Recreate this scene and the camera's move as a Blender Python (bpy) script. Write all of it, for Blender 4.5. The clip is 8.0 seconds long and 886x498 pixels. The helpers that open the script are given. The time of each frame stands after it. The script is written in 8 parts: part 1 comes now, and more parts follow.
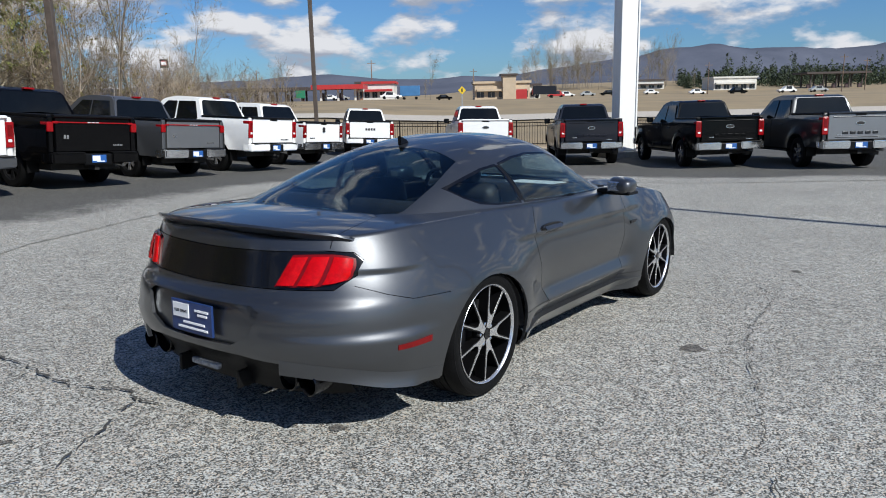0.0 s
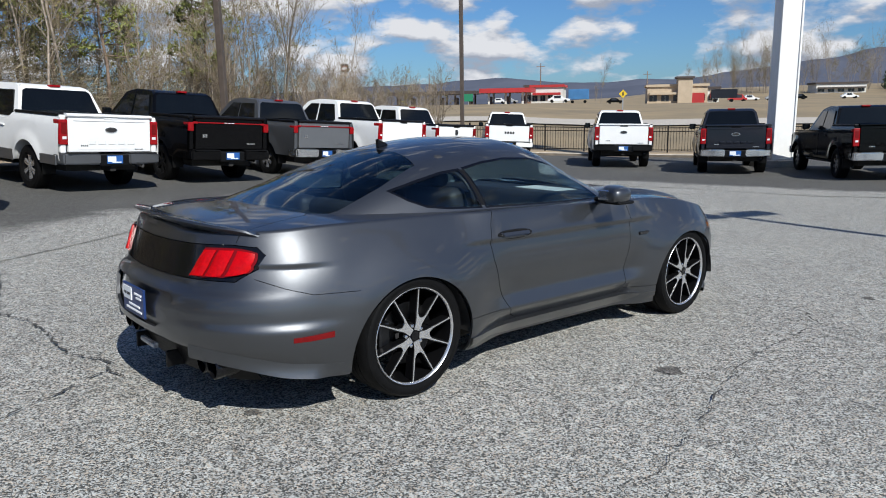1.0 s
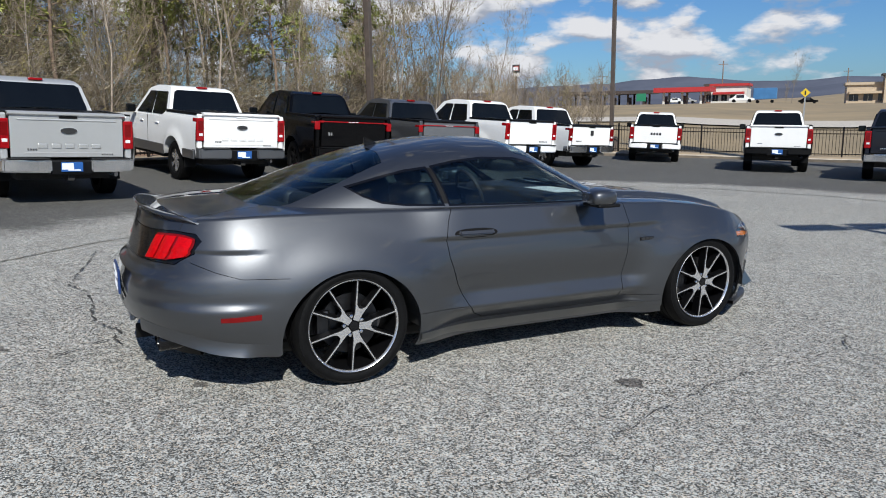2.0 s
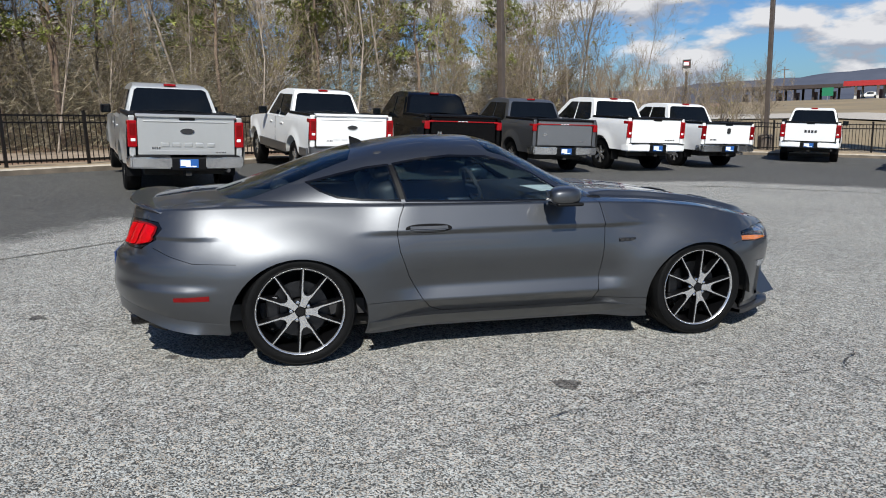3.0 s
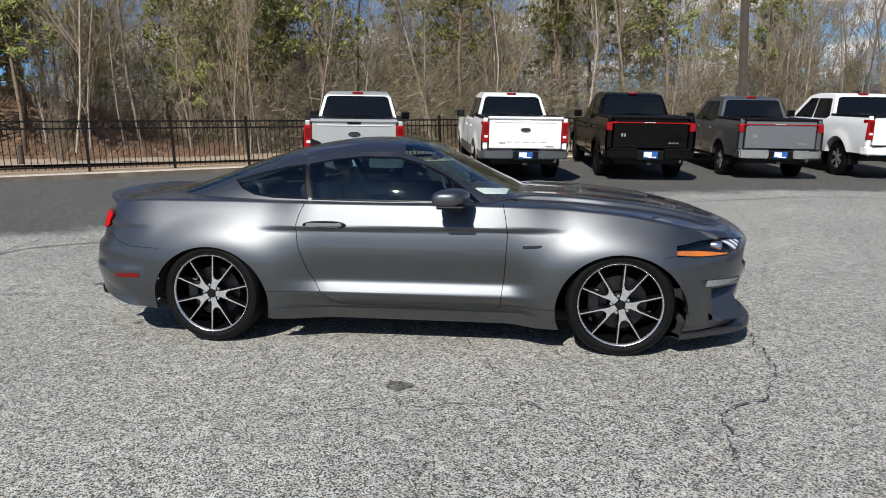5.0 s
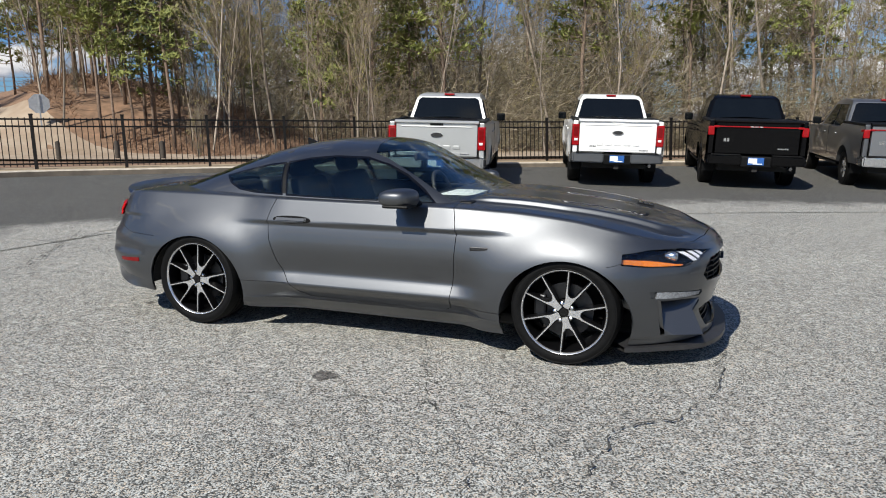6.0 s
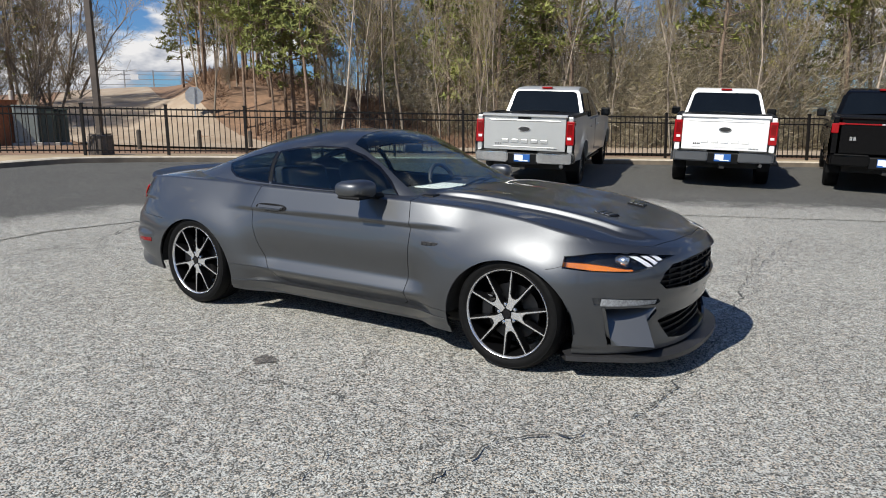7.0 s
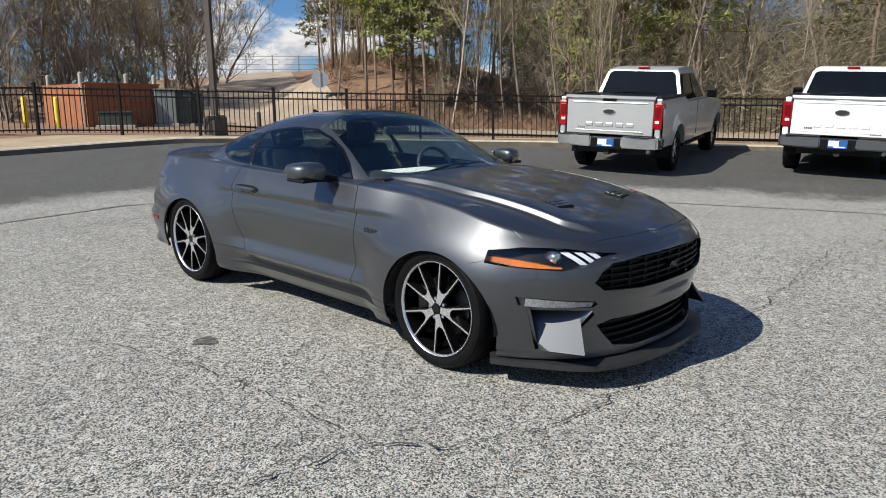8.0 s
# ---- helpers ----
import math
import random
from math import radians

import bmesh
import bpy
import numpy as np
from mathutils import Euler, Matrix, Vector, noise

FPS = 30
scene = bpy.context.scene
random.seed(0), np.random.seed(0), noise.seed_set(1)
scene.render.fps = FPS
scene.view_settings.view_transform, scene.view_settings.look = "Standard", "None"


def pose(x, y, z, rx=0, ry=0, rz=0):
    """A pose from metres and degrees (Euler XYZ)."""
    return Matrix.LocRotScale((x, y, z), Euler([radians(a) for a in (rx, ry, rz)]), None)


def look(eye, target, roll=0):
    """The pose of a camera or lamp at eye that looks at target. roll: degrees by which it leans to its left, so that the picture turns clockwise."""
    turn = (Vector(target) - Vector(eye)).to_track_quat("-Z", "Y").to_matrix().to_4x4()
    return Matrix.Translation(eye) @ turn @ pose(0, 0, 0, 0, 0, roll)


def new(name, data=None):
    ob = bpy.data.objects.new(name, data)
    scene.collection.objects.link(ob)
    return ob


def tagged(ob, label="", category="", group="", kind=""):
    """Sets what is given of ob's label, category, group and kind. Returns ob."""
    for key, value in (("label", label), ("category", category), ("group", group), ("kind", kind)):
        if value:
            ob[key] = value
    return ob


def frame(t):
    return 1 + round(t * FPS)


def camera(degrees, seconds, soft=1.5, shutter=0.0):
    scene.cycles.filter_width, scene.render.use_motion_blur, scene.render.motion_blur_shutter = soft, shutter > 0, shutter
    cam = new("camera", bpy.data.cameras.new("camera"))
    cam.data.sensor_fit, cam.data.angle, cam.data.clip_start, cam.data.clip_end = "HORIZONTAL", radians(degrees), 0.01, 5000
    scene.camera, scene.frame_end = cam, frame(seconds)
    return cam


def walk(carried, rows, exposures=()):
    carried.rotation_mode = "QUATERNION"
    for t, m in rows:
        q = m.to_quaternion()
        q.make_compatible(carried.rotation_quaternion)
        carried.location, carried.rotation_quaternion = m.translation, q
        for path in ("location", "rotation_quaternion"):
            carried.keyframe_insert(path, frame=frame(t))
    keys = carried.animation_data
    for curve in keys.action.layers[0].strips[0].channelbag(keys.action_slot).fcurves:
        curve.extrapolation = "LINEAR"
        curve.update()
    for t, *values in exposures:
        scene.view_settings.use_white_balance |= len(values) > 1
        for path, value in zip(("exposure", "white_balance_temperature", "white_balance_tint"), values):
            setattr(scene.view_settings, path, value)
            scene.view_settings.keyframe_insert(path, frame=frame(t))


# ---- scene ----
cam = camera(63.4, 8.0, soft=1.0)
METRES, EYE, TILT, LEAN, TURN = 9.984, 1.5675, 0.0, 0.0, 0.0
ROWS = [
    (0.0, 0.0, 0.0, 0.0, -0.26, -11.82, 1.23),
    (0.5, 0.0613, 0.0016, -0.0001, 6.42, -11.54, 1.13),
    (1.0, 0.1231, 0.0091, -0.0018, 13.18, -11.3, 1.01),
    (1.5, 0.1816, 0.0238, -0.0034, 19.99, -11.15, 0.91),
    (3.0, 0.3569, 0.1014, -0.0075, 39.79, -10.81, 1.67),
    (3.5, 0.4029, 0.1433, -0.01, 45.78, -10.64, 2.05),
    (4.0, 0.4482, 0.1893, -0.0116, 51.52, -10.41, 2.35),
    (4.5, 0.4863, 0.2385, -0.0137, 57.16, -10.15, 2.46),
    (6.0, 0.5738, 0.4041, -0.0207, 74.57, -9.29, 1.71),
    (6.5, 0.5841, 0.4651, -0.0229, 80.69, -9.22, 1.26),
    (7.0, 0.5861, 0.5271, -0.025, 86.68, -9.46, 0.93),
    (7.5, 0.577, 0.5874, -0.0286, 92.5, -9.96, 0.82),
    (8.0, 0.555, 0.6444, -0.0282, 98.01, -10.59, 0.78),
]
walk(cam, [(t, pose(0, 0, EYE, TILT, LEAN, TURN) @ pose(METRES * x, METRES * y, METRES * z, 90 + pitch, roll, yaw)) for t, x, y, z, yaw, pitch, roll in ROWS],
     exposures=((0.0, 0.20, 6420, 10), (1.5, 0.20, 6450, 10), (3.0, 0.23, 6560, 10), (4.5, 0.26, 6680, 10), (6.0, 0.33, 6800, 10), (8.0, 0.36, 6820, 10)))

# ---------- light ----------
SUN_AZ, SUN_EL = radians(-48.0), radians(43.5)      # direction to the sun: angle from +x, height
world = bpy.data.worlds.new("sky")
scene.world = world
world.use_nodes = True
wn, wl = world.node_tree.nodes, world.node_tree.links
wn.clear()
w_out = wn.new("ShaderNodeOutputWorld")
w_bg = wn.new("ShaderNodeBackground")
w_sky = wn.new("ShaderNodeTexSky")
w_sky.sky_type = "NISHITA"
w_sky.sun_disc = False
w_sky.sun_elevation = SUN_EL
w_sky.sun_rotation = math.pi / 2 - SUN_AZ
w_sky.air_density, w_sky.dust_density, w_sky.ozone_density = 1.0, 0.4, 2.0
w_bg.inputs["Strength"].default_value = 0.057
w_tc = wn.new("ShaderNodeTexCoord")
w_sep = wn.new("ShaderNodeSeparateXYZ")
wl.new(w_tc.outputs["Generated"], w_sep.inputs[0])


def w_math(op, a, b=None, c=None):
    n = wn.new("ShaderNodeMath")
    n.operation = op
    for k, v in enumerate((a, b, c)):
        if v is None:
            continue
        if isinstance(v, (int, float)):
            n.inputs[k].default_value = v
        else:
            wl.new(v, n.inputs[k])
    return n.outputs[0]


# cumulus: flat-bottomed heaps of noise over the directions of the sky, lit from above
def w_noise(lift):
    vec = wn.new("ShaderNodeCombineXYZ")
    wl.new(w_math("MULTIPLY", w_sep.outputs[0], 8.0), vec.inputs[0])
    wl.new(w_math("MULTIPLY", w_sep.outputs[1], 8.0), vec.inputs[1])
    wl.new(w_math("MULTIPLY_ADD", w_sep.outputs[2], 19.0, lift), vec.inputs[2])
    n = wn.new("ShaderNodeTexNoise")
    n.inputs["Scale"].default_value = 1.0
    n.inputs["Detail"].default_value = 9
    n.inputs["Roughness"].default_value = 0.52
    wl.new(vec.outputs[0], n.inputs["Vector"])
    return n.outputs["Fac"]


w_here, w_above = w_noise(0.0), w_noise(0.34)
w_ramp = wn.new("ShaderNodeValToRGB")
w_ramp.color_ramp.elements[0].position, w_ramp.color_ramp.elements[1].position = 0.475, 0.565
w_thin = w_math("MULTIPLY", w_math("MINIMUM", w_math("MAXIMUM", w_math("SUBTRACT", w_sep.outputs[2], 0.10), 0.0), 0.4), 0.30)
wl.new(w_math("SUBTRACT", w_here, w_thin), w_ramp.inputs[0])
w_shade = wn.new("ShaderNodeValToRGB")
w_shade.color_ramp.elements[0].position, w_shade.color_ramp.elements[1].position = 0.45, 0.60
w_shade.color_ramp.elements[0].color = (5.4, 6.0, 7.3, 1)
w_shade.color_ramp.elements[1].color = (11.5, 11.7, 12.2, 1)
wl.new(w_math("MULTIPLY_ADD", w_math("SUBTRACT", w_here, w_above), 1.2, 0.52), w_shade.inputs[0])
w_mix = wn.new("ShaderNodeMix")
w_mix.data_type = "RGBA"
wl.new(w_ramp.outputs[0], w_mix.inputs[0])
w_blue = wn.new("ShaderNodeMix")
w_blue.data_type, w_blue.blend_type = "RGBA", "MULTIPLY"
w_blue.inputs[0].default_value = 1.0
w_blue.inputs[7].default_value = (0.56, 0.93, 1.42, 1)
wl.new(w_sky.outputs[0], w_blue.inputs[6])
wl.new(w_blue.outputs[2], w_mix.inputs[6])
wl.new(w_shade.outputs[0], w_mix.inputs[7])
wl.new(w_mix.outputs[2], w_bg.inputs[0])
wl.new(w_bg.outputs[0], w_out.inputs[0])

sun_data = bpy.data.lights.new("sun", "SUN")
sun_data.energy, sun_data.angle, sun_data.color = 5.0, radians(0.53), (0.975, 0.965, 0.90)
sun_lamp = new("sun", sun_data)
sun_dir = Vector((math.cos(SUN_AZ) * math.cos(SUN_EL), math.sin(SUN_AZ) * math.cos(SUN_EL), math.sin(SUN_EL)))
sun_lamp.matrix_world = look(sun_dir * 50, (0, 0, 0))


# ---------- materials ----------
def material(name, color, rough=0.5, metal=0.0, vary=0.0, scale=8.0, bump=0.0, bump_scale=40.0, coat=0.0, second=None,
             emit=None, spec=0.5, random_tint=0.0, flakes=0.0):
    """Principled paint, cloth, stone...: base colour broken up at two scales, with fine relief."""
    m = bpy.data.materials.new(name)
    m.use_nodes = True
    nt = m.node_tree
    b = nt.nodes["Principled BSDF"]
    b.inputs["Base Color"].default_value = (*color, 1)
    b.inputs["Roughness"].default_value = rough
    b.inputs["Metallic"].default_value = metal
    b.inputs["Coat Weight"].default_value = coat
    b.inputs["Coat Roughness"].default_value = 0.03
    b.inputs["Specular IOR Level"].default_value = spec
    tc = nt.nodes.new("ShaderNodeTexCoord")
    if vary > 0 or second:
        n1 = nt.nodes.new("ShaderNodeTexNoise")
        n1.inputs["Scale"].default_value = scale
        n1.inputs["Detail"].default_value = 8
        n1.inputs["Roughness"].default_value = 0.65
        nt.links.new(tc.outputs["Object"], n1.inputs["Vector"])
        mx = nt.nodes.new("ShaderNodeMix")
        mx.data_type = "RGBA"
        lo = second or tuple(c * (1 - vary) for c in color)
        hi = color if second else tuple(min(1, c * (1 + vary)) for c in color)
        mx.inputs[6].default_value = (*lo, 1)
        mx.inputs[7].default_value = (*hi, 1)
        rp = nt.nodes.new("ShaderNodeMapRange")
        rp.inputs[1].default_value, rp.inputs[2].default_value = 0.3, 0.7
        nt.links.new(n1.outputs["Fac"], rp.inputs[0])
        nt.links.new(rp.outputs[0], mx.inputs[0])
        last = mx.outputs[2]
        if random_tint:
            oi = nt.nodes.new("ShaderNodeObjectInfo")
            hs = nt.nodes.new("ShaderNodeHueSaturation")
            mr = nt.nodes.new("ShaderNodeMapRange")
            mr.inputs[3].default_value, mr.inputs[4].default_value = 1 - random_tint, 1 + random_tint
            nt.links.new(oi.outputs["Random"], mr.inputs[0])
            nt.links.new(mr.outputs[0], hs.inputs["Value"])
            nt.links.new(last, hs.inputs["Color"])
            last = hs.outputs[0]
        nt.links.new(last, b.inputs["Base Color"])
    if bump > 0:
        n2 = nt.nodes.new("ShaderNodeTexNoise")
        n2.inputs["Scale"].default_value = bump_scale
        n2.inputs["Detail"].default_value = 5
        nt.links.new(tc.outputs["Object"], n2.inputs["Vector"])
        bp = nt.nodes.new("ShaderNodeBump")
        bp.inputs["Strength"].default_value = bump
        bp.inputs["Distance"].default_value = 0.01
        nt.links.new(n2.outputs["Fac"], bp.inputs["Height"])
        nt.links.new(bp.outputs[0], b.inputs["Normal"])
    if flakes > 0:
        vo = nt.nodes.new("ShaderNodeTexVoronoi")
        vo.inputs["Scale"].default_value = 900
        nt.links.new(tc.outputs["Object"], vo.inputs["Vector"])
        bp = nt.nodes.new("ShaderNodeBump")
        bp.inputs["Strength"].default_value = flakes
        bp.inputs["Distance"].default_value = 0.001
        nt.links.new(vo.outputs["Distance"], bp.inputs["Height"])
        nt.links.new(bp.outputs[0], b.inputs["Normal"])
    if emit:
        b.inputs["Emission Color"].default_value = (*emit[0], 1)
        b.inputs["Emission Strength"].default_value = emit[1]
    return m


def glass_material(name, tint, gloss=0.02, ior=1.5):
    """A thin tinted pane: what passes through is tinted, and Fresnel adds the mirror part."""
    m = bpy.data.materials.new(name)
    m.use_nodes = True
    nt = m.node_tree
    nt.nodes.clear()
    out = nt.nodes.new("ShaderNodeOutputMaterial")
    mix = nt.nodes.new("ShaderNodeMixShader")
    tr = nt.nodes.new("ShaderNodeBsdfTransparent")
    gl = nt.nodes.new("ShaderNodeBsdfGlossy")
    lw = nt.nodes.new("ShaderNodeLayerWeight")
    lw.inputs[0].default_value = 0.5
    pw = nt.nodes.new("ShaderNodeMath")
    pw.operation = "POWER"
    pw.inputs[1].default_value = 5.0
    fr = nt.nodes.new("ShaderNodeMath")
    fr.operation = "MULTIPLY_ADD"
    f0 = ((ior - 1) / (ior + 1)) ** 2
    fr.inputs[1].default_value, fr.inputs[2].default_value = 1 - f0, f0
    nt.links.new(lw.outputs["Facing"], pw.inputs[0])
    nt.links.new(pw.outputs[0], fr.inputs[0])
    tr.inputs[0].default_value = (*tint, 1)
    gl.inputs["Roughness"].default_value = gloss
    nt.links.new(fr.outputs[0], mix.inputs[0])
    nt.links.new(tr.outputs[0], mix.inputs[1])
    nt.links.new(gl.outputs[0], mix.inputs[2])
    nt.links.new(mix.outputs[0], out.inputs[0])
    return m


def paving_material(name, tones, over=None):
    """Asphalt with exposed stone: pale and dark chips in a grey binder, worn patches and stains.
    tones: binder, dark chip, pale chip; over: the tones of a seal coat that wears away where the attribute 'coat' falls to 0."""
    m = bpy.data.materials.new(name)
    m.use_nodes = True
    nt = m.node_tree
    nd, ln = nt.nodes, nt.links
    b = nd["Principled BSDF"]
    b.inputs["Roughness"].default_value = 0.86
    b.inputs["Specular IOR Level"].default_value = 0.35
    tc = nd.new("ShaderNodeTexCoord")

    def noise_tex(scale, detail, rough=0.6):
        n = nd.new("ShaderNodeTexNoise")
        n.inputs["Scale"].default_value, n.inputs["Detail"].default_value, n.inputs["Roughness"].default_value = scale, detail, rough
        ln.new(tc.outputs["Object"], n.inputs["Vector"])
        return n.outputs["Fac"]

    def ramp(src, a, c, lo=0.0, hi=1.0):
        r = nd.new("ShaderNodeMapRange")
        r.inputs[1].default_value, r.inputs[2].default_value = a, c
        r.inputs[3].default_value, r.inputs[4].default_value = lo, hi
        ln.new(src, r.inputs[0])
        return r.outputs[0]

    def calc(op, a, c):
        n = nd.new("ShaderNodeMath")
        n.operation = op
        for k, v in ((0, a), (1, c)):
            if isinstance(v, (int, float)):
                n.inputs[k].default_value = v
            else:
                ln.new(v, n.inputs[k])
        return n.outputs[0]

    def mixc(f, a, c, mode="MIX"):
        x = nd.new("ShaderNodeMix")
        x.data_type, x.blend_type = "RGBA", mode
        for k, v in ((0, f), (6, a), (7, c)):
            if isinstance(v, tuple):
                x.inputs[k].default_value = (*v, 1)
            elif isinstance(v, (int, float)):
                x.inputs[k].default_value = v
            else:
                ln.new(v, x.inputs[k])
        return x.outputs[2]

    vo = nd.new("ShaderNodeTexVoronoi")
    vo.inputs["Scale"].default_value = 138
    ln.new(tc.outputs["Object"], vo.inputs["Vector"])
    chip = nd.new("ShaderNodeSeparateColor")
    ln.new(vo.outputs["Color"], chip.inputs[0])
    big = nd.new("ShaderNodeTexVoronoi")
    big.inputs["Scale"].default_value = 62
    ln.new(tc.outputs["Object"], big.inputs["Vector"])
    lump = nd.new("ShaderNodeSeparateColor")
    ln.new(big.outputs["Color"], lump.inputs[0])
    pale = ramp(calc("ADD", calc("MULTIPLY", chip.outputs[0], 0.75), calc("MULTIPLY", lump.outputs[1], 0.25)), 0.34, 0.68)
    rust = ramp(chip.outputs[1], 0.72, 0.95)
    gap = ramp(vo.outputs["Distance"], 0.55, 0.95)
    binder = ramp(noise_tex(24, 2), 0.35, 0.65, 0.04, 0.24)

    def surface(base, dark, light):
        stone = mixc(gap, mixc(pale, dark, light), dark)
        warm = mixc(rust, stone, (light[0] * 0.95, light[1] * 0.8, light[2] * 0.68))
        return mixc(binder, warm, base)

    col = surface(*tones)
    if over:
        at = nd.new("ShaderNodeAttribute")
        at.attribute_name = "coat"
        drift = calc("ADD", calc("MULTIPLY", calc("SUBTRACT", noise_tex(0.8, 5), 0.5), 1.5), calc("MULTIPLY", calc("SUBTRACT", noise_tex(9, 3), 0.5), 0.5))
        col = mixc(ramp(calc("ADD", at.outputs["Fac"], drift), 0.30, 0.85), col, surface(*over))
    col = mixc(ramp(noise_tex(0.55, 6), 0.3, 0.75), col, mixc(1.0, col, (0.80, 0.80, 0.81), "MULTIPLY"))
    col = mixc(ramp(noise_tex(2.3, 5, 0.7), 0.60, 0.8), col, mixc(1.0, col, (0.64, 0.63, 0.62), "MULTIPLY"))
    col = mixc(ramp(noise_tex(14, 3, 0.7), 0.38, 0.62), mixc(1.0, col, (0.80, 0.80, 0.80), "MULTIPLY"), mixc(1.0, col, (1.12, 1.12, 1.12), "MULTIPLY"))
    ln.new(col, b.inputs["Base Color"])
    bp = nd.new("ShaderNodeBump")
    bp.inputs["Strength"].default_value, bp.inputs["Distance"].default_value = 0.6, 0.004
    ln.new(vo.outputs["Distance"], bp.inputs["Height"])
    bp.invert = True
    ln.new(bp.outputs[0], b.inputs["Normal"])
    return m


WORN = ((0.172, 0.178, 0.168), (0.040, 0.041, 0.039), (0.60, 0.61, 0.58))
M_PAVE = paving_material("worn_asphalt", WORN)
M_SEAL = paving_material("sealed_asphalt", WORN, ((0.066, 0.067, 0.066), (0.028, 0.028, 0.028), (0.165, 0.167, 0.16)))
M_CRACK = material("crack_filler", (0.05, 0.048, 0.045), 0.95, vary=0.4, scale=30, bump=0.5)
M_KERB = material("kerb_concrete", (0.44, 0.39, 0.32), 0.9, vary=0.3, scale=5, bump=0.4, bump_scale=60)
M_KERBFACE = material("dirty_kerb_face", (0.19, 0.155, 0.12), 0.9, second=(0.09, 0.075, 0.06), scale=2.5, bump=0.4, bump_scale=40)
M_VERGE = material("dry_verge", (0.42, 0.33, 0.22), 0.95, second=(0.30, 0.22, 0.14), scale=1.6, bump=0.7, bump_scale=9)
M_LITTER = material("leaf_litter", (0.29, 0.17, 0.105), 0.95, second=(0.13, 0.082, 0.052), scale=2.2, bump=1.0, bump_scale=12)
M_FIELD = material("dry_grass", (0.30, 0.225, 0.13), 0.95, second=(0.17, 0.135, 0.085), scale=0.08, bump=0.4, bump_scale=2)
M_DRIVE = material("pale_drive", (0.40, 0.325, 0.25), 0.92, second=(0.25, 0.18, 0.125), scale=0.7, bump=0.3, bump_scale=20)
M_BLACKMETAL = material("black_fence_paint", (0.010, 0.0085, 0.008), 0.5, spec=0.2, vary=0.3, scale=30)
M_BRONZE = material("bronze_pole_paint", (0.075, 0.058, 0.047), 0.55, vary=0.25, scale=4, bump=0.1)
M_WHITEPOLE = material("white_pylon_paint", (0.80, 0.80, 0.78), 0.4, vary=0.05, scale=3)
M_CONC = material("concrete", (0.42, 0.38, 0.33), 0.9, vary=0.25, scale=6, bump=0.4)
M_BARK = material("grey_bark", (0.37, 0.31, 0.25), 0.9, second=(0.12, 0.098, 0.077), scale=5, bump=0.5, random_tint=0.35)
M_TWIG = material("twig_bark", (0.31, 0.25, 0.18), 0.9, second=(0.17, 0.135, 0.095), scale=2, random_tint=0.35)
M_THICKET = material("bramble_twigs", (0.38, 0.30, 0.20), 0.9, second=(0.20, 0.16, 0.10), scale=1.2)
M_BRUSH = material("dry_brushwood", (0.31, 0.185, 0.115), 0.9, second=(0.16, 0.10, 0.065), scale=2.5)
M_FOOTING = material("weathered_footing", (0.15, 0.12, 0.10), 0.9, second=(0.09, 0.075, 0.065), scale=4, bump=0.4)
_t = M_THICKET.node_tree
_geo = _t.nodes.new("ShaderNodeNewGeometry")
_ramp = _t.nodes.new("ShaderNodeValToRGB")
_ramp.color_ramp.elements[0].color, _ramp.color_ramp.elements[1].color = (0.06, 0.048, 0.034, 1), (0.44, 0.37, 0.27, 1)
_mid = _ramp.color_ramp.elements.new(0.55)
_mid.color = (0.22, 0.185, 0.105, 1)
_t.links.new(_geo.outputs["Random Per Island"], _ramp.inputs[0])
_t.links.new(_ramp.outputs[0], _t.nodes["Principled BSDF"].inputs["Base Color"])
M_PINEBARK = material("pine_bark", (0.19, 0.135, 0.10), 0.95, vary=0.5, scale=6, bump=0.7, random_tint=0.2)
M_FARGREEN = material("far_evergreens", (0.05, 0.07, 0.035), 0.9, second=(0.03, 0.042, 0.022), scale=0.3)
M_NEEDLE = material("pine_needles", (0.26, 0.27, 0.07), 0.7, second=(0.115, 0.14, 0.036), scale=1.5, random_tint=0.25)
M_BUD = material("spring_buds", (0.27, 0.23, 0.075), 0.8, second=(0.16, 0.14, 0.045), scale=1.5, random_tint=0.3)
M_BLACKPLASTIC = material("black_plastic", (0.005, 0.005, 0.0055), 0.5, spec=0.16, vary=0.3, scale=20, bump=0.1, bump_scale=200)
M_RUBBER = material("tyre_rubber", (0.0045, 0.0045, 0.0048), 0.6, vary=0.35, scale=12, spec=0.12, bump=0.25, bump_scale=90)
M_SATIN = material("satin_dark_plastic", (0.022, 0.022, 0.024), 0.4, vary=0.2, scale=20, bump=0.05, bump_scale=150)
M_CHROME = material("chrome", (0.62, 0.63, 0.65), 0.14, 0.95)
M_ALLOY = material("machined_alloy", (0.66, 0.66, 0.67), 0.27, 0.85, vary=0.05, scale=40)
M_RED = material("red_lamp", (0.44, 0.001, 0.003), 0.22, coat=0.10, spec=0.2, vary=0.25, scale=50)
M_TRUCKRED = material("ruby_lamp", (0.27, 0.003, 0.006), 0.22, coat=0.25, spec=0.3, vary=0.35, scale=35)
M_DARKRED = material("dark_red_lamp", (0.15, 0.002, 0.003), 0.25, coat=0.12, spec=0.3, vary=0.2, scale=50)
M_WHITELAMP = material("clear_lamp", (0.75, 0.76, 0.78), 0.15, coat=1.0)
M_CABIN = material("dark_cabin", (0.02, 0.02, 0.022), 0.8, vary=0.3)
M_PLATEBLUE = material("plate_blue", (0.02, 0.10, 0.34), 0.35, vary=0.1, scale=20)
M_PLATEWHITE = material("plate_white", (0.78, 0.80, 0.82), 0.35)
